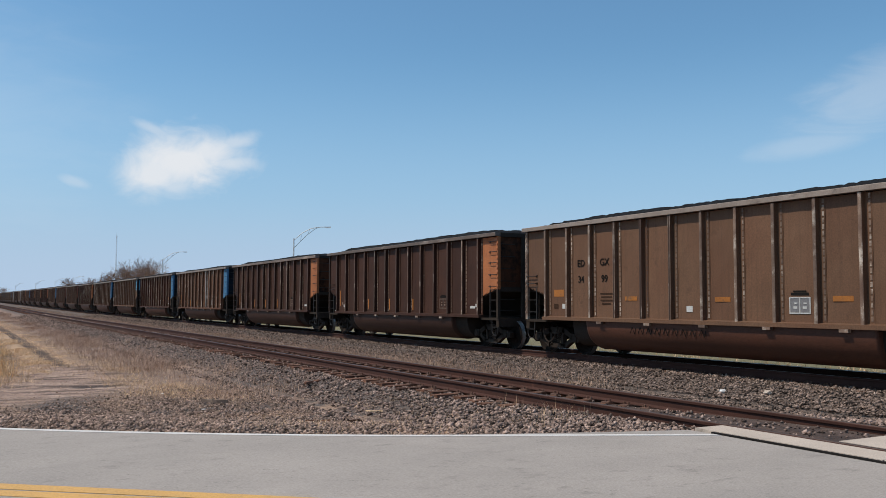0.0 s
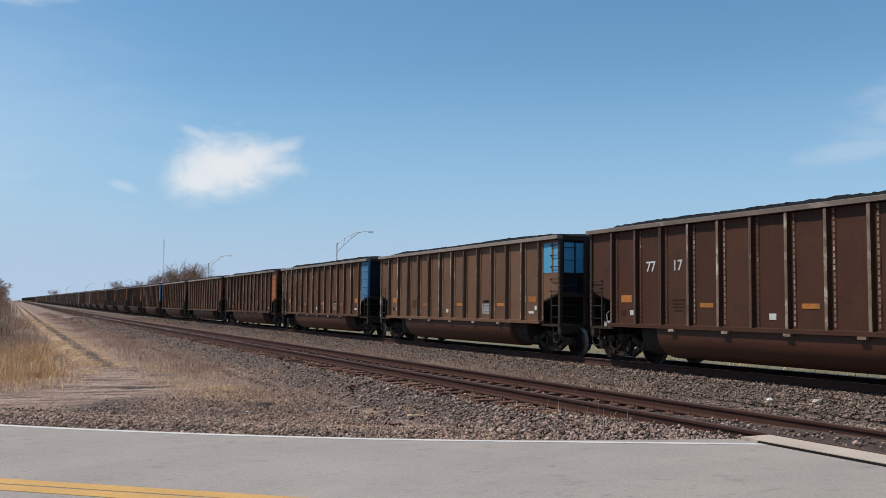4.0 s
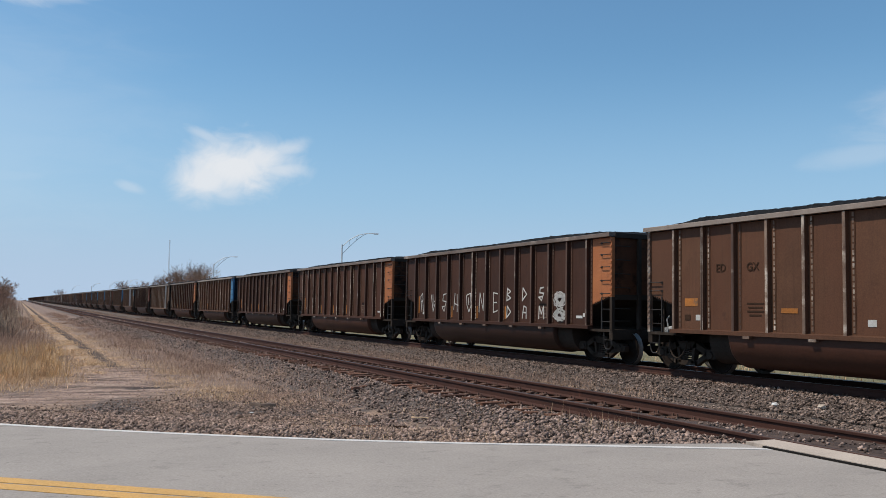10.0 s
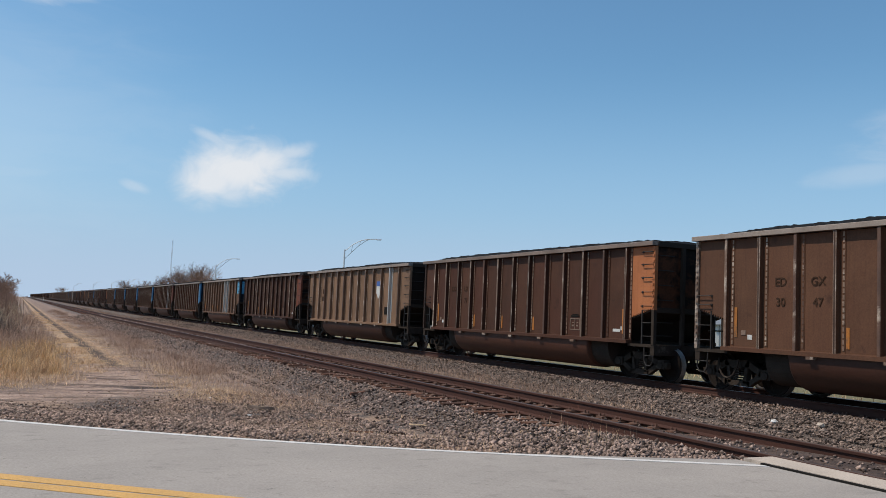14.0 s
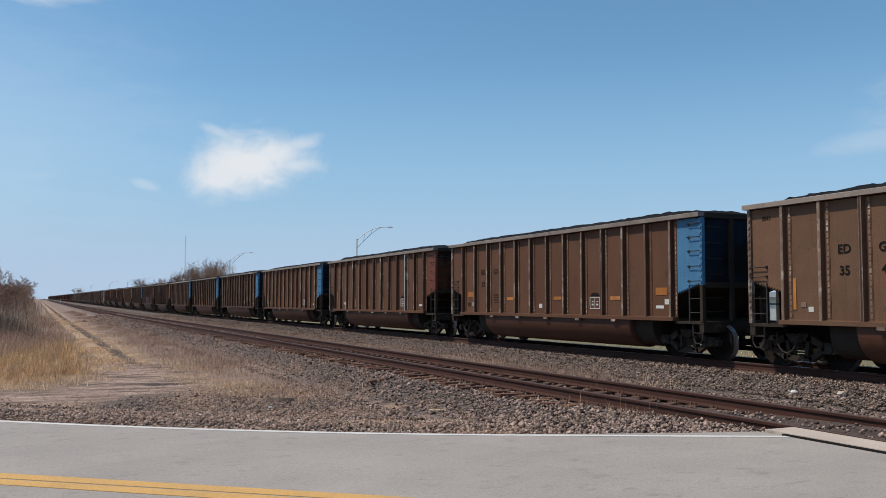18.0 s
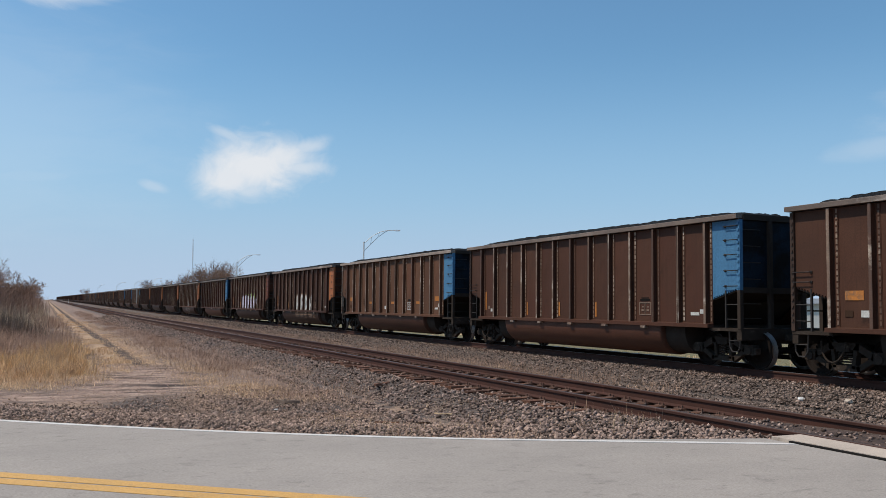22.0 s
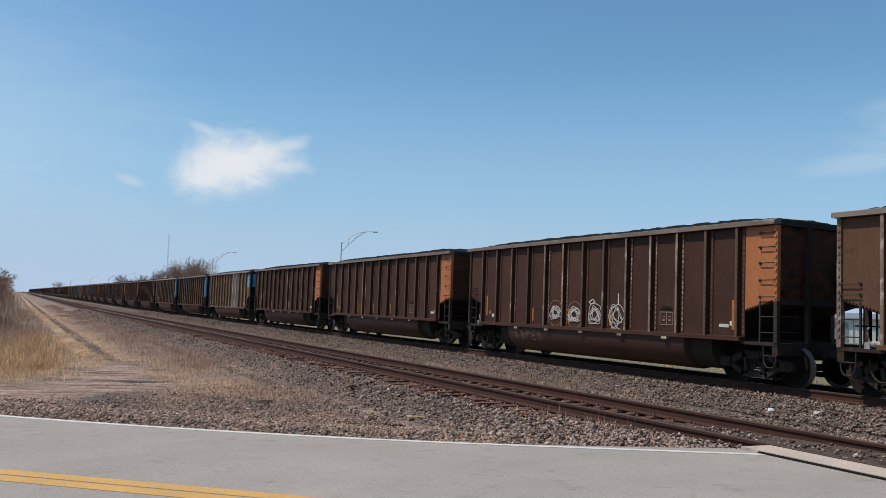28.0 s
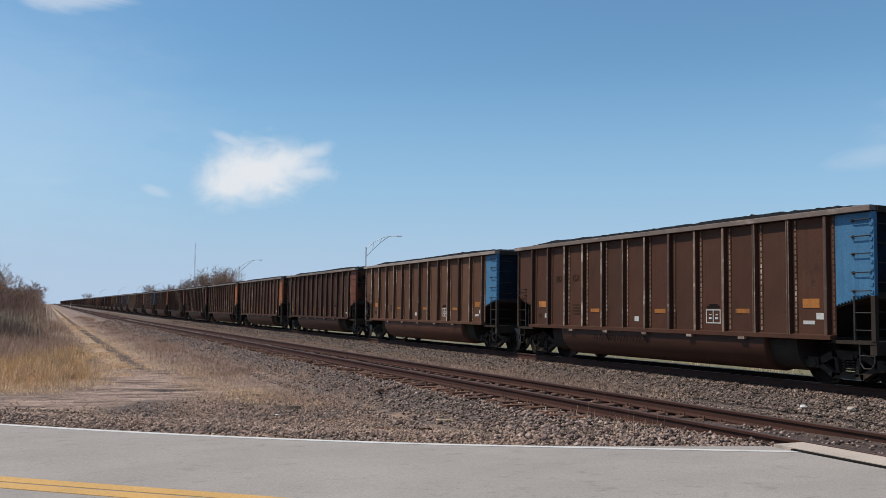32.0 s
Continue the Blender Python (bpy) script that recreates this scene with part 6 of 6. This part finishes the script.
    if fine:
        part("air_reservoir", M["reservoir"], "black_steel", car)
        part("brake_cylinder", M["cylinder"], "black_steel", car)
        part("brake_wheel", M["brake_wheel"], "black_steel", car)
        part("brake_pipes", M["pipes"], "black_steel", car)
        part("brake_rod", M["brake_rod"], "black_steel", car)
        part("brake_hose", M["loop"], "truck_iron", car)
        if rnd.random() < 0.75:
            part("brake_valve", M["valve"], "valve_paint", car, "pale painted brake valve on the platform")
        for k in range(5):
            part("sill_bracket", M["bracket"], "rib_face", car, at=(0, 3.7 - 1.85 * k, 0))
    wheels = truck(car, 6.27, fine) + truck(car, -6.27, fine)
    if fine:
        for w in wheels:
            for side in (-1, 1):
                part("tread", M["tread%d" % side], "tread_steel", w, "polished wheel tread")

    def decal(key, material, y, z, label="", name=""):
        ob = part(name or M[key].name.split(".")[0], M[key], material, car, label)
        ob.location = (0, y, z)
        return ob

    if style == "wide":
        for k, big in ((0, 1), (3, 0), (6, 0), (9, 0), (11, 1)):
            decal("bar_wide" if big else "bar_low", "decal_orange", bay(k), 1.78 if big else 1.60 + rnd.uniform(-0.02, 0.02), "orange reflector patch")
        decal("patch", "decal_white", bay(5), 1.36, "small white stencil patch")
        decal("patch_long", "decal_white", bay(11) + 0.06, 1.36, "small white stencil patch")
        decal("patch", "decal_white", bay(11) - 0.24, 1.50, "small white stencil patch")
        decal("patch", "stencil_faded", bay(0) + 0.14, 1.40)
        decal("patch", "decal_white", bay(0) - 0.26, 1.40, "small white stencil patch")
    elif style == "tall":
        decal("bar_tall", "decal_orange", bay(0) + 0.30, 1.68, "tall orange reflector strip")
        for k in (3, 5, 7):
            decal("bar_short", "decal_orange", bay(k) + 0.30, 1.42, "orange reflector strip")
        if rnd.random() < 0.5:
            decal("bar_tall", "decal_orange", bay(11) - 0.30, 1.60, "tall orange reflector strip")
        if rnd.random() < 0.35:
            for q in (0.12, -0.10):
                decal("patch_small", "decal_white", bay(1) + q, 1.40, "small white stencil patch")
        else:
            decal("patch_small", "stencil_tan", bay(0) + 0.06, 1.44, "small dusty stencil patch")
            decal("patch_small", "decal_white", bay(0) - 0.14, 1.34, "small white stencil patch")
        decal("patch_small", "decal_white", bay(11) - 0.26, 1.40, "small white stencil patch")
        decal("patch_long", "decal_white", bay(11), 1.34, "small white stencil patch")
    if style == "tall":
        decal("data_box", "decal_white" if paint in ("paint_olive", "paint_tan") else "stencil_tan", bay(9) - 0.02, 1.46, "outlined stencil box")
        decal("data_head", "decal_black", bay(9) - 0.02, 1.70, "black line of stencil print")
    elif style == "wide":
        if paint == "paint_tan":
            decal("data_back", "spray_grey", bay(8) - 0.02, 1.46, "grey ground of a stencil box")
        decal("data_box", "decal_white", bay(8) - 0.02, 1.46, "white outlined stencil box")
        decal("data_head", "decal_black", bay(8) - 0.02, 1.70, "black line of stencil print")
        decal("small_print", "stencil_faded", bay(2) - 0.05, 1.58, "rows of faded small print")
    for w, size, y, z, tone in words:
        ob = part("reporting_mark", WORDS[w, size], tone, car, "stencilled letters and numbers")
        ob.location = (-SIDE - 0.010, y, z)
    return car, wheels


def build_far_car(n, paint, end):
    """A gondola of the far end of the train, which never comes near."""
    car = thing("coal_gondola", "%s far down the line" % CAR_LABELS[paint], "railway car", "coal cars of the train")
    M = MESH
    for flip in (False, True):
        part("side_sheet", M["panel_long"], paint, car, flip=flip)
        part("end_panel", M["end_front"], paint if flip else end, car, flip=flip)
        part("end_panel", M["end_rear"], end if flip else paint, car, flip=flip)
        part("top_chord", M["chord"], "chord_dark", car, flip=flip)
        part("tub", M["tub"], "tub_steel", car, flip=flip)
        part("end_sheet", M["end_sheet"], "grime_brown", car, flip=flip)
    part("coal_load", M["coal%d" % (n % 4)], "coal", car)
    part("underframe", M["underframe"], "black_steel", car)
    for y in (-6.27, 6.27):
        part("truck", M["far_truck"], "truck_iron", car, at=(0, y, 0))
    return car


def marks(a, b, c, d, tone="decal_black"):
    """Reporting mark and number, split by the rib in its middle."""
    up, down = 2.60, 2.15
    size = 0.27 if a == "ED" else 0.26
    return [(a, size, bay(1), up, tone), (b, size, bay(2) + 0.02, up, tone), (c, size, bay(1), down, tone), (d, size, bay(2) + 0.02, down, tone)]


def build_train():
    make_meshes()
    T, O, B, R, C = "paint_tan", "paint_olive", "paint_brown", "paint_maroon", "paint_cream"
    blue, org, rust = "end_blue", "end_orange", "end_rust"
    F = "stencil_faded"
    spec = {
        0: (T, org, "wide", ("ED", "GX", "34", "99")), 1: (R, org, "tall", ()), 2: (R, org, "tall", ()), 3: (O, blue, "tall", ("ED", "GX", "30", "27", F)),
        4: (B, blue, "wide", ("", "", "", "")), 5: (T, blue, "wide", ()), 6: (O, blue, "wide", ("ED", "GX", "30", "23", F)), 7: (B, org, "tall", ("CO", "LX", "40", "20", F)),
        8: (O, rust, "tall", ("CO", "LX", "45", "70")), 9: (O, rust, "tall", ("CO", "LX", "46", "13")), 10: (O, blue, "wide", ("ED", "GX", "", "", F)), 11: (R, org, "tall", ()),
        12: (B, org, "tall", ("CO", "LX", "40", "36", F)), 13: (R, org, "tall", ("CO", "LX", "41", "92", F)), 14: (O, blue, "tall", ("ED", "GX", "30", "47", F)), 15: (B, org, "tall", ("CO", "LX", "", "77", F)),
        16: (C, C, "", ()), 17: (R, rust, "tall", ()), 18: (T, blue, "tall", ("ED", "GX", "35", "43")), 19: (O, blue, "wide", ("ED", "GX", "32", "", F)),
        20: (O, rust, "tall", ()), 21: (O, blue, "tall", ()), 22: (B, blue, "wide", ()), 23: (B, blue, "tall", ()),
        24: (O, blue, "wide", ()), 25: (R, org, "tall", ()), 26: (B, rust, "tall", ("CO", "LX", "46", "24", F)), 27: (B, blue, "wide", ()),
        28: (O, org, "wide", ("UT", "", "28", "752", F)), 29: (R, org, "tall", ()), 30: (R, org, "tall", ()), 31: (R, org, "tall", ()),
        32: (T, blue, "wide", ("ED", "GX", "35", "05")), 33: (B, blue, "wide", ("ED", "GX", "", "", F)), 34: (O, blue, "wide", ()), 35: (R, rust, "tall", ()), 36: (B, org, "tall", ()), 37: (B, org, "tall", ()), 38: (R, rust, "tall", ())}
    pale = {3: (8,), 18: (8, 9), 20: (10,), 32: (8, 9), 16: (11,)}
    rnd = random.Random(77)
    for n in range(39, CAR_LAST + 1):
        spec[n] = (rnd.choice((O, B, R, B, T)), rnd.choice((blue, org, rust, org)), "", ())
    make_words([(w, z) for z in (0.27, 0.26) for n in spec for w in spec[n][3][:4] if w] + [("3574", 0.17), ("3543", 0.14), ("77", 0.38), ("17", 0.38)])
    cars = []
    for n in sorted(spec):
        paint, end, style, mk = spec[n]
        words = [q for q in marks(*mk) if q[0]] if mk and any(mk[:4]) else []
        if n == 5:
            words.append(("3574", 0.17, HALF - 0.55, 3.42, "decal_black"))
        if n == 18:
            words.append(("3543", 0.14, HALF - 0.55, 3.42, "decal_black"))
        if n == 4:
            words += [("77", 0.38, bay(1), 2.62, "decal_white"), ("17", 0.38, bay(2), 2.62, "decal_white")]
        extra = ", sprayed with graffiti" if n in (10, 11, 14, 25, 26, 28, 29) else ""
        if n >= CAR_PLAIN:
            cars.append((n, build_far_car(n, paint, end), []))
            continue
        car, wheels = build_car(n, paint, end, style, words, pale.get(n, ()), n in (5, 18, 32), extra, n < CAR_DETAIL)
        cars.append((n, car, wheels))
        tags(n, car)
    return cars


def tags(n, car):
    """Graffiti and emblems of single cars."""
    def put(name, me, material, label):
        for m in me if isinstance(me, list) else [me]:
            part("sprayed_letter" if isinstance(me, list) else name, m, material, car, label)

    if n == 11:
        put("graffiti", spray("RUSHONE", bay(0) + 0.15, 1.42, 0.40, 0.70, 1.03, 0.038, 0.012), "spray_white", "tall angular white sprayed letters")
        put("graffiti", spray("BDS", bay(7) + 0.2, 1.84, 0.32, 0.42, 1.03, 0.045, 0.012), "spray_white", "white sprayed letters")
        put("graffiti", spray("DAM", bay(7) + 0.2, 1.25, 0.32, 0.40, 1.03, 0.045, 0.012), "spray_white", "white sprayed letters")
        put("graffiti", scrawl(bay(10), 1.86, 0.76, 0.62, 4, 56, 0.030), "spray_white", "white sprayed scribble")
        put("graffiti", scrawl(bay(10), 1.38, 0.76, 0.46, 6, 50, 0.030), "spray_white", "white sprayed scribble")
    if n == 25:
        for k, shape in enumerate(SPIKED):
            y, w = bay(5 + k) + 0.36, 0.72
            put("sprayed_letter", flat(shape, y, 1.14, w, 1.00, 0.011, 1.14), "spray_tan", "tan outline of the letter")
            put("sprayed_letter", flat(shape, y, 1.14, w, 1.00, 0.015), "spray_white", "white spiky block letter")
            put("sprayed_letter", flat(((0.10, 0.10), (0.12, 0.70), (0.20, 0.82), (0.26, 0.70), (0.24, 0.10)), y, 1.14, w, 1.00, 0.019), "spray_teal", "grey-green shading in the letter")
            hole = ((0.44, 0.52), (0.44, 0.74), (0.66, 0.72), (0.68, 0.54)) if k == 1 else ((0.30, 0.22), (0.32, 0.66), (0.48, 0.56), (0.48, 0.28)) if k == 2 else ((0.62, 0.04), (0.62, 0.20), (0.88, 0.20), (0.86, 0.04))
            put("sprayed_letter", flat(hole, y, 1.14, w, 1.00, 0.019), "decal_black", "black hollow of the letter")
            put("graffiti", on_tub([[(y - 0.08, 0.97), (y - 0.22, 0.62)], [(y - 0.34, 0.97), (y - 0.44, 0.60)], [(y - 0.60, 0.97), (y - 0.66, 0.66)]], 0.075), "stencil_tan", "pale paint running down the tub")
            put("graffiti", on_tub([[(y + 0.10, 0.90), (y - 0.80, 0.88)]], 0.16), "spray_tan", "tan undercoat on the tub")
        put("graffiti", scrawl(bay(4) - 0.1, 1.50, 0.46, 0.74, 9, 34, 0.022), "stencil_tan", "dense tan scribble")
        put("graffiti", on_tub([[(bay(9) + 0.5, 0.92), (bay(9) + 0.1, 0.78), (bay(9) + 0.4, 0.70), (bay(9) - 0.05, 0.62), (bay(9) + 0.2, 0.94)]], 0.03), "spray_tan", "tan scrawl on the tub")
    if n == 26:
        for k, shape in enumerate(FAT):
            y, w = bay(4 + k) + 0.54, 1.02
            lean = tuple((a + 0.10 * (b - 0.5), b * (0.94 + 0.06 * ((k * 3) % 4) / 2)) for a, b in shape)
            put("sprayed_letter", flat(lean, y, 1.14, w, 0.96, 0.011, 1.15), "decal_navy", "dark outline of the letter")
            put("sprayed_letter", flat(lean, y, 1.14, w, 0.96, 0.015, 1.08), "spray_lilac", "fat lilac letter")
            top = 2.10 + 0.04 * (k % 2)
            if k != 0:
                put("sprayed_letter", Shape().prism([(y + 0.06, top - 0.25), (y - 0.50, top - 0.25), (y - 0.30 - 0.06 * (k % 3), top + 0.22)], -SIDE - 0.010, -SIDE - 0.007).mesh("sprayed_letter"), "spray_green", "lime-green spike behind the letter")
        hole = flat(((0.38, 0.62), (0.40, 0.84), (0.64, 0.82), (0.62, 0.64)), bay(4) + 0.47, 1.12, 0.93, 0.98, 0.019)
        put("sprayed_letter", hole, "decal_navy", "dark hollow of the letter")
        for yy, zz in ((bay(3) - 0.40, 1.10), (bay(8) - 0.46, 1.10)):
            put("sprayed_letter", Shape().prism([(yy + 0.10, zz), (yy - 0.14, zz), (yy - 0.10, zz + 0.36), (yy + 0.06, zz + 0.52)], -SIDE - 0.008, -SIDE - 0.005).mesh("sprayed_letter"), "spray_green", "lime-green edge of the lettering")
        spur = ((0, 0.55), (0.20, 0.66), (0.26, 1.0), (0.46, 0.68), (0.86, 0.72), (0.60, 0.46), (0.92, 0.02), (0.46, 0.26), (0.10, 0.10))
        put("sprayed_letter", flat(spur, bay(8) - 0.40, 1.42, 0.46, 0.62, 0.020, 1.12), "decal_navy", "dark outline of the spur")
        put("sprayed_letter", flat(spur, bay(8) - 0.40, 1.42, 0.46, 0.62, 0.024), "spray_lilac", "star-like lilac spur")
        for k in (5, 6, 7, 8):
            put("painted_patch", rib_patch(k, 1.12, 2.06), "spray_lilac", "lilac paint on a rib")
    if n == 28:
        blobs = ((0.0, 0.27, 0.37, 0.95), (1.19, 0.42, 0.21, 1.0), (0.92, 0.10, 0.16, 1.05), (1.56, 0.10, 0.25, 1.0), (2.06, 0.31, 0.43, 0.98))
        line, fill = bubble(bay(4) + 0.02, 1.30, blobs, 0.052, 0.014)
        put("graffiti", line, "spray_white", "white bubble letter outlines")
        put("graffiti", fill, "spray_haze", "thin grey filling of the bubble letters")
        put("graffiti", strokes([[(bay(4) - 0.40, 1.72), (bay(4) - 0.58, 1.66), (bay(4) - 0.62, 1.40), (bay(4) - 0.62, 1.12)]], 0.05, 0.020), "spray_white", "white bubble stem")
        arcs = []
        for off, r, deep in ((0.15, 0.40, 0.44), (0.70, 0.20, 0.46), (1.22, 0.36, 0.50), (1.83, 0.29, 0.50), (2.36, 0.27, 0.50), (2.86, 0.33, 0.30)):
            arcs.append([(bay(4) - off + r * math.cos(math.pi * q / 12), 0.975 - deep * math.sin(math.pi * q / 12)) for q in range(13)])
        put("graffiti", on_tub(arcs, 0.042), "spray_white", "white bubble outlines on the tub")
        put("graffiti", strokes([[(bay(6) - 0.80 + 0.32 * math.cos(math.pi * q / 10), 1.13 + 0.22 * math.sin(math.pi * q / 10)) for q in range(11)]], 0.05, 0.020), "spray_white", "white bubble outline over the sill")
        put("graffiti", scrawl(bay(0) - 0.1, 1.62, 0.42, 0.75, 21, 20), "spray_white", "white scrawl")
    if n == 29:
        for k, (yy, zz, w, h, q) in enumerate(((bay(4), 1.50, 0.74, 0.58, 1), (bay(5), 1.46, 0.74, 0.58, 2), (bay(6), 1.50, 0.72, 0.84, 3), (bay(7), 1.48, 0.74, 0.86, 5))):
            put("graffiti", scrawl(yy, zz, w, h, q, 30 if k < 2 else 22, 0.020), "spray_white", "white scribble")
            if k < 2:
                put("graffiti", bubble(yy, zz, ((0, 0, 0.40, 1.0),), 0.024, 0.012)[0], "stencil_tan", "pale ring round the scribble")
        put("graffiti", strokes([[(bay(6) + 0.3, 1.86), (bay(6) + 0.12, 1.94), (bay(6), 1.86), (bay(6) + 0.2, 1.80), (bay(6) + 0.3, 1.86)]], 0.03), "spray_white", "white cloud outline")
        put("graffiti", strokes([[(bay(7) - 0.06, 2.10), (bay(7) - 0.06, 1.80)]], 0.04), "spray_white", "white upright stroke")
        word = []
        for k, ch in enumerate("SUPER"):
            for p in GLYPHS[ch]:
                word.append([(bay(2) + 0.30 - 0.36 * k - p[0] * 0.26, 0.60 + 0.30 * p[1]), (bay(2) + 0.30 - 0.36 * k - p[2] * 0.26, 0.60 + 0.30 * p[3])])
        put("graffiti", on_tub(word, 0.028), "stencil_tan", "pale sprayed letters on the tub")
    if n == 14:
        y9 = RIBS[9]
        put("graffiti", strokes([[(y9 - 0.14, 1.55), (y9 - 0.16, 1.86), (y9 - 0.38, 1.94)], [(y9 - 0.38, 1.94), (y9 - 0.98, 1.96)], [(y9 - 0.50, 1.94), (y9 - 0.46, 1.68)]], 0.024), "stencil_tan", "thin pinkish letter outline")
        y10 = RIBS[10]
        put("graffiti", strokes([[(y10 - 0.16, 1.94), (y10 - 0.36, 1.92), (y10 - 0.20, 1.68), (y10 - 0.14, 1.52)], [(y10 - 0.26, 2.00), (y10 - 0.56, 1.92), (y10 - 0.48, 1.70), (y10 - 0.46, 1.50)], [(y10 - 0.58, 1.88), (y10 - 0.94, 1.95)], [(y10 - 0.66, 1.50), (y10 - 0.70, 1.70), (y10 - 0.94, 1.70), (y10 - 0.88, 1.54), (y10 - 0.66, 1.50)], [(y10 - 0.14, 1.24), (y10 - 0.28, 1.14), (y10 - 0.56, 1.12), (y10 - 0.86, 1.20), (y10 - 0.90, 1.40)]], 0.028), "stencil_tan", "thin pinkish letter outline")
        put("graffiti", scrawl(y10 - 0.5, 1.38, 0.62, 0.30, 12, 18, 0.022, 0.020), "decal_black", "black scribble")
        y11 = RIBS[11]
        put("graffiti", strokes([[(y11 - 0.14, 1.90), (y11 - 0.44, 1.96), (y11 - 0.50, 1.66), (y11 - 0.20, 1.44)], [(y11 - 0.24, 1.16), (y11 - 0.50, 1.24), (y11 - 0.80, 1.20)]], 0.028), "stencil_tan", "thin pinkish letter outline")
        put("graffiti", on_tub([[(bay(8), 0.86), (bay(8) - 0.2, 0.74), (bay(8) + 0.1, 0.68), (bay(8) - 0.3, 0.58), (bay(8) - 0.1, 0.84)], [(bay(5), 0.82), (bay(5) - 0.4, 0.72), (bay(5) - 0.7, 0.80), (bay(5) - 0.9, 0.68)]], 0.022), "stencil_tan", "faint scrawl on the tub")
    if n == 10:
        put("graffiti", spray("~~", bay(10) + 0.3, 1.2, 0.2, 0.75, 0.12, 0.035, 0.012), "spray_white", "white squiggle")
    if n in (33, 0):
        put("graffiti", on_tub([[(bay(3) - 0.3 * q, 0.72), (bay(3) - 0.3 * q - 0.1, 0.88), (bay(3) - 0.3 * q - 0.16, 0.70), (bay(3) - 0.3 * q - 0.24, 0.86)] for q in range(9)], 0.022), "decal_black", "faint scratched writing on the tub")
    if n == 16:
        y = bay(9)
        s = Shape().prism([(y - 0.26, 2.5), (y - 0.26, 2.95), (y + 0.26, 2.95), (y + 0.26, 2.5), (y, 2.22)], -SIDE - 0.012, -SIDE - 0.006)
        put("emblem", s.mesh("emblem"), "decal_white", "plain white shield shape")
        put("emblem_top", Shape().box(-SIDE - 0.016, -SIDE - 0.012, y - 0.26, y + 0.26, 2.82, 3.05).mesh("emblem_top"), "decal_blue", "blue band of the shield")
        put("data_stencil", Shape().box(-SIDE - 0.010, -SIDE - 0.006, bay(10) - 0.2, bay(10) + 0.2, 1.5, 1.85).mesh("data_stencil"), "decal_black", "black stencil box")
        put("reporting_bars", Shape().box(-SIDE - 0.010, -SIDE - 0.006, bay(1) - 0.2, bay(1) + 0.1, 2.5, 2.75).box(-SIDE - 0.010, -SIDE - 0.006, bay(1) - 0.2, bay(1) + 0.2, 2.1, 2.35).mesh("reporting_bars"), "stencil_faded", "faded reporting mark")


# ---------------------------------------------------------------- build
build_ground()
build_road()
build_distance()
loose_stones()
dropped_timber()
build_plants()
CARS = build_train()
build_track("track_near", "rusty empty railway track on wooden ties", NEAR_X, "rail_head", -12, 128)
build_track("track_far", "railway track under the coal train", FAR_X, "rail_bright", -4, 80, -0.212)
scatter_stones("ballast_near", "grey broken ballast stones along the near track", 86000, (5.7, 12.0, 6.2, 120.0), (0.016, 0.037), 21, "ballast_stone")
scatter_stones("ballast_far", "grey broken ballast stones between the tracks", 70000, (11.8, 16.0, 6.2, 120.0), (0.018, 0.038), 22)
scatter_stones("gravel", "small grey gravel beside the road", 60000, (-2.0, 6.3, 8.0, 23.0), (0.011, 0.027), 23, "gravel_stone", (16.8, 19.4), True)
scatter_stones("clods", "loose clods of dirt on the bare lane", 1300, (-1.5, 4.2, 18.5, 31.0), (0.008, 0.022), 24, "clod", None, True)


def motions():
    """The train rolls towards the road; its wheels turn while it passes."""
    times = [t for t, s in TRAIN]
    places = [s for t, s in TRAIN]

    def along(n, t):
        return float(np.interp(t, times, places)) + PITCH * n - HALF

    for n, car, wheels in CARS:
        walk(car, [(t, pose(FAR_X, s + PITCH * n - HALF, rise(s + PITCH * n - HALF))) for t, s in TRAIN])
        if n >= CAR_DETAIL:
            continue
        frames = [k for k in range(0, 32 * FPS + 1) if -6 < along(n, k / FPS) < 46]
        if not frames:
            continue
        for w in wheels:
            at = w.location.copy()

            def turned(k):
                return pose(*at, math.degrees((along(n, frames[0] / FPS) - along(n, k / FPS)) / 0.457))

            rows = [(k / FPS, turned(k)) for k in frames]
            if frames[0] > 0:
                rows.insert(0, (0.0, turned(frames[0])))
            if frames[-1] < 32 * FPS:
                rows.append((32.0, turned(frames[-1])))
            walk(w, rows)


motions()
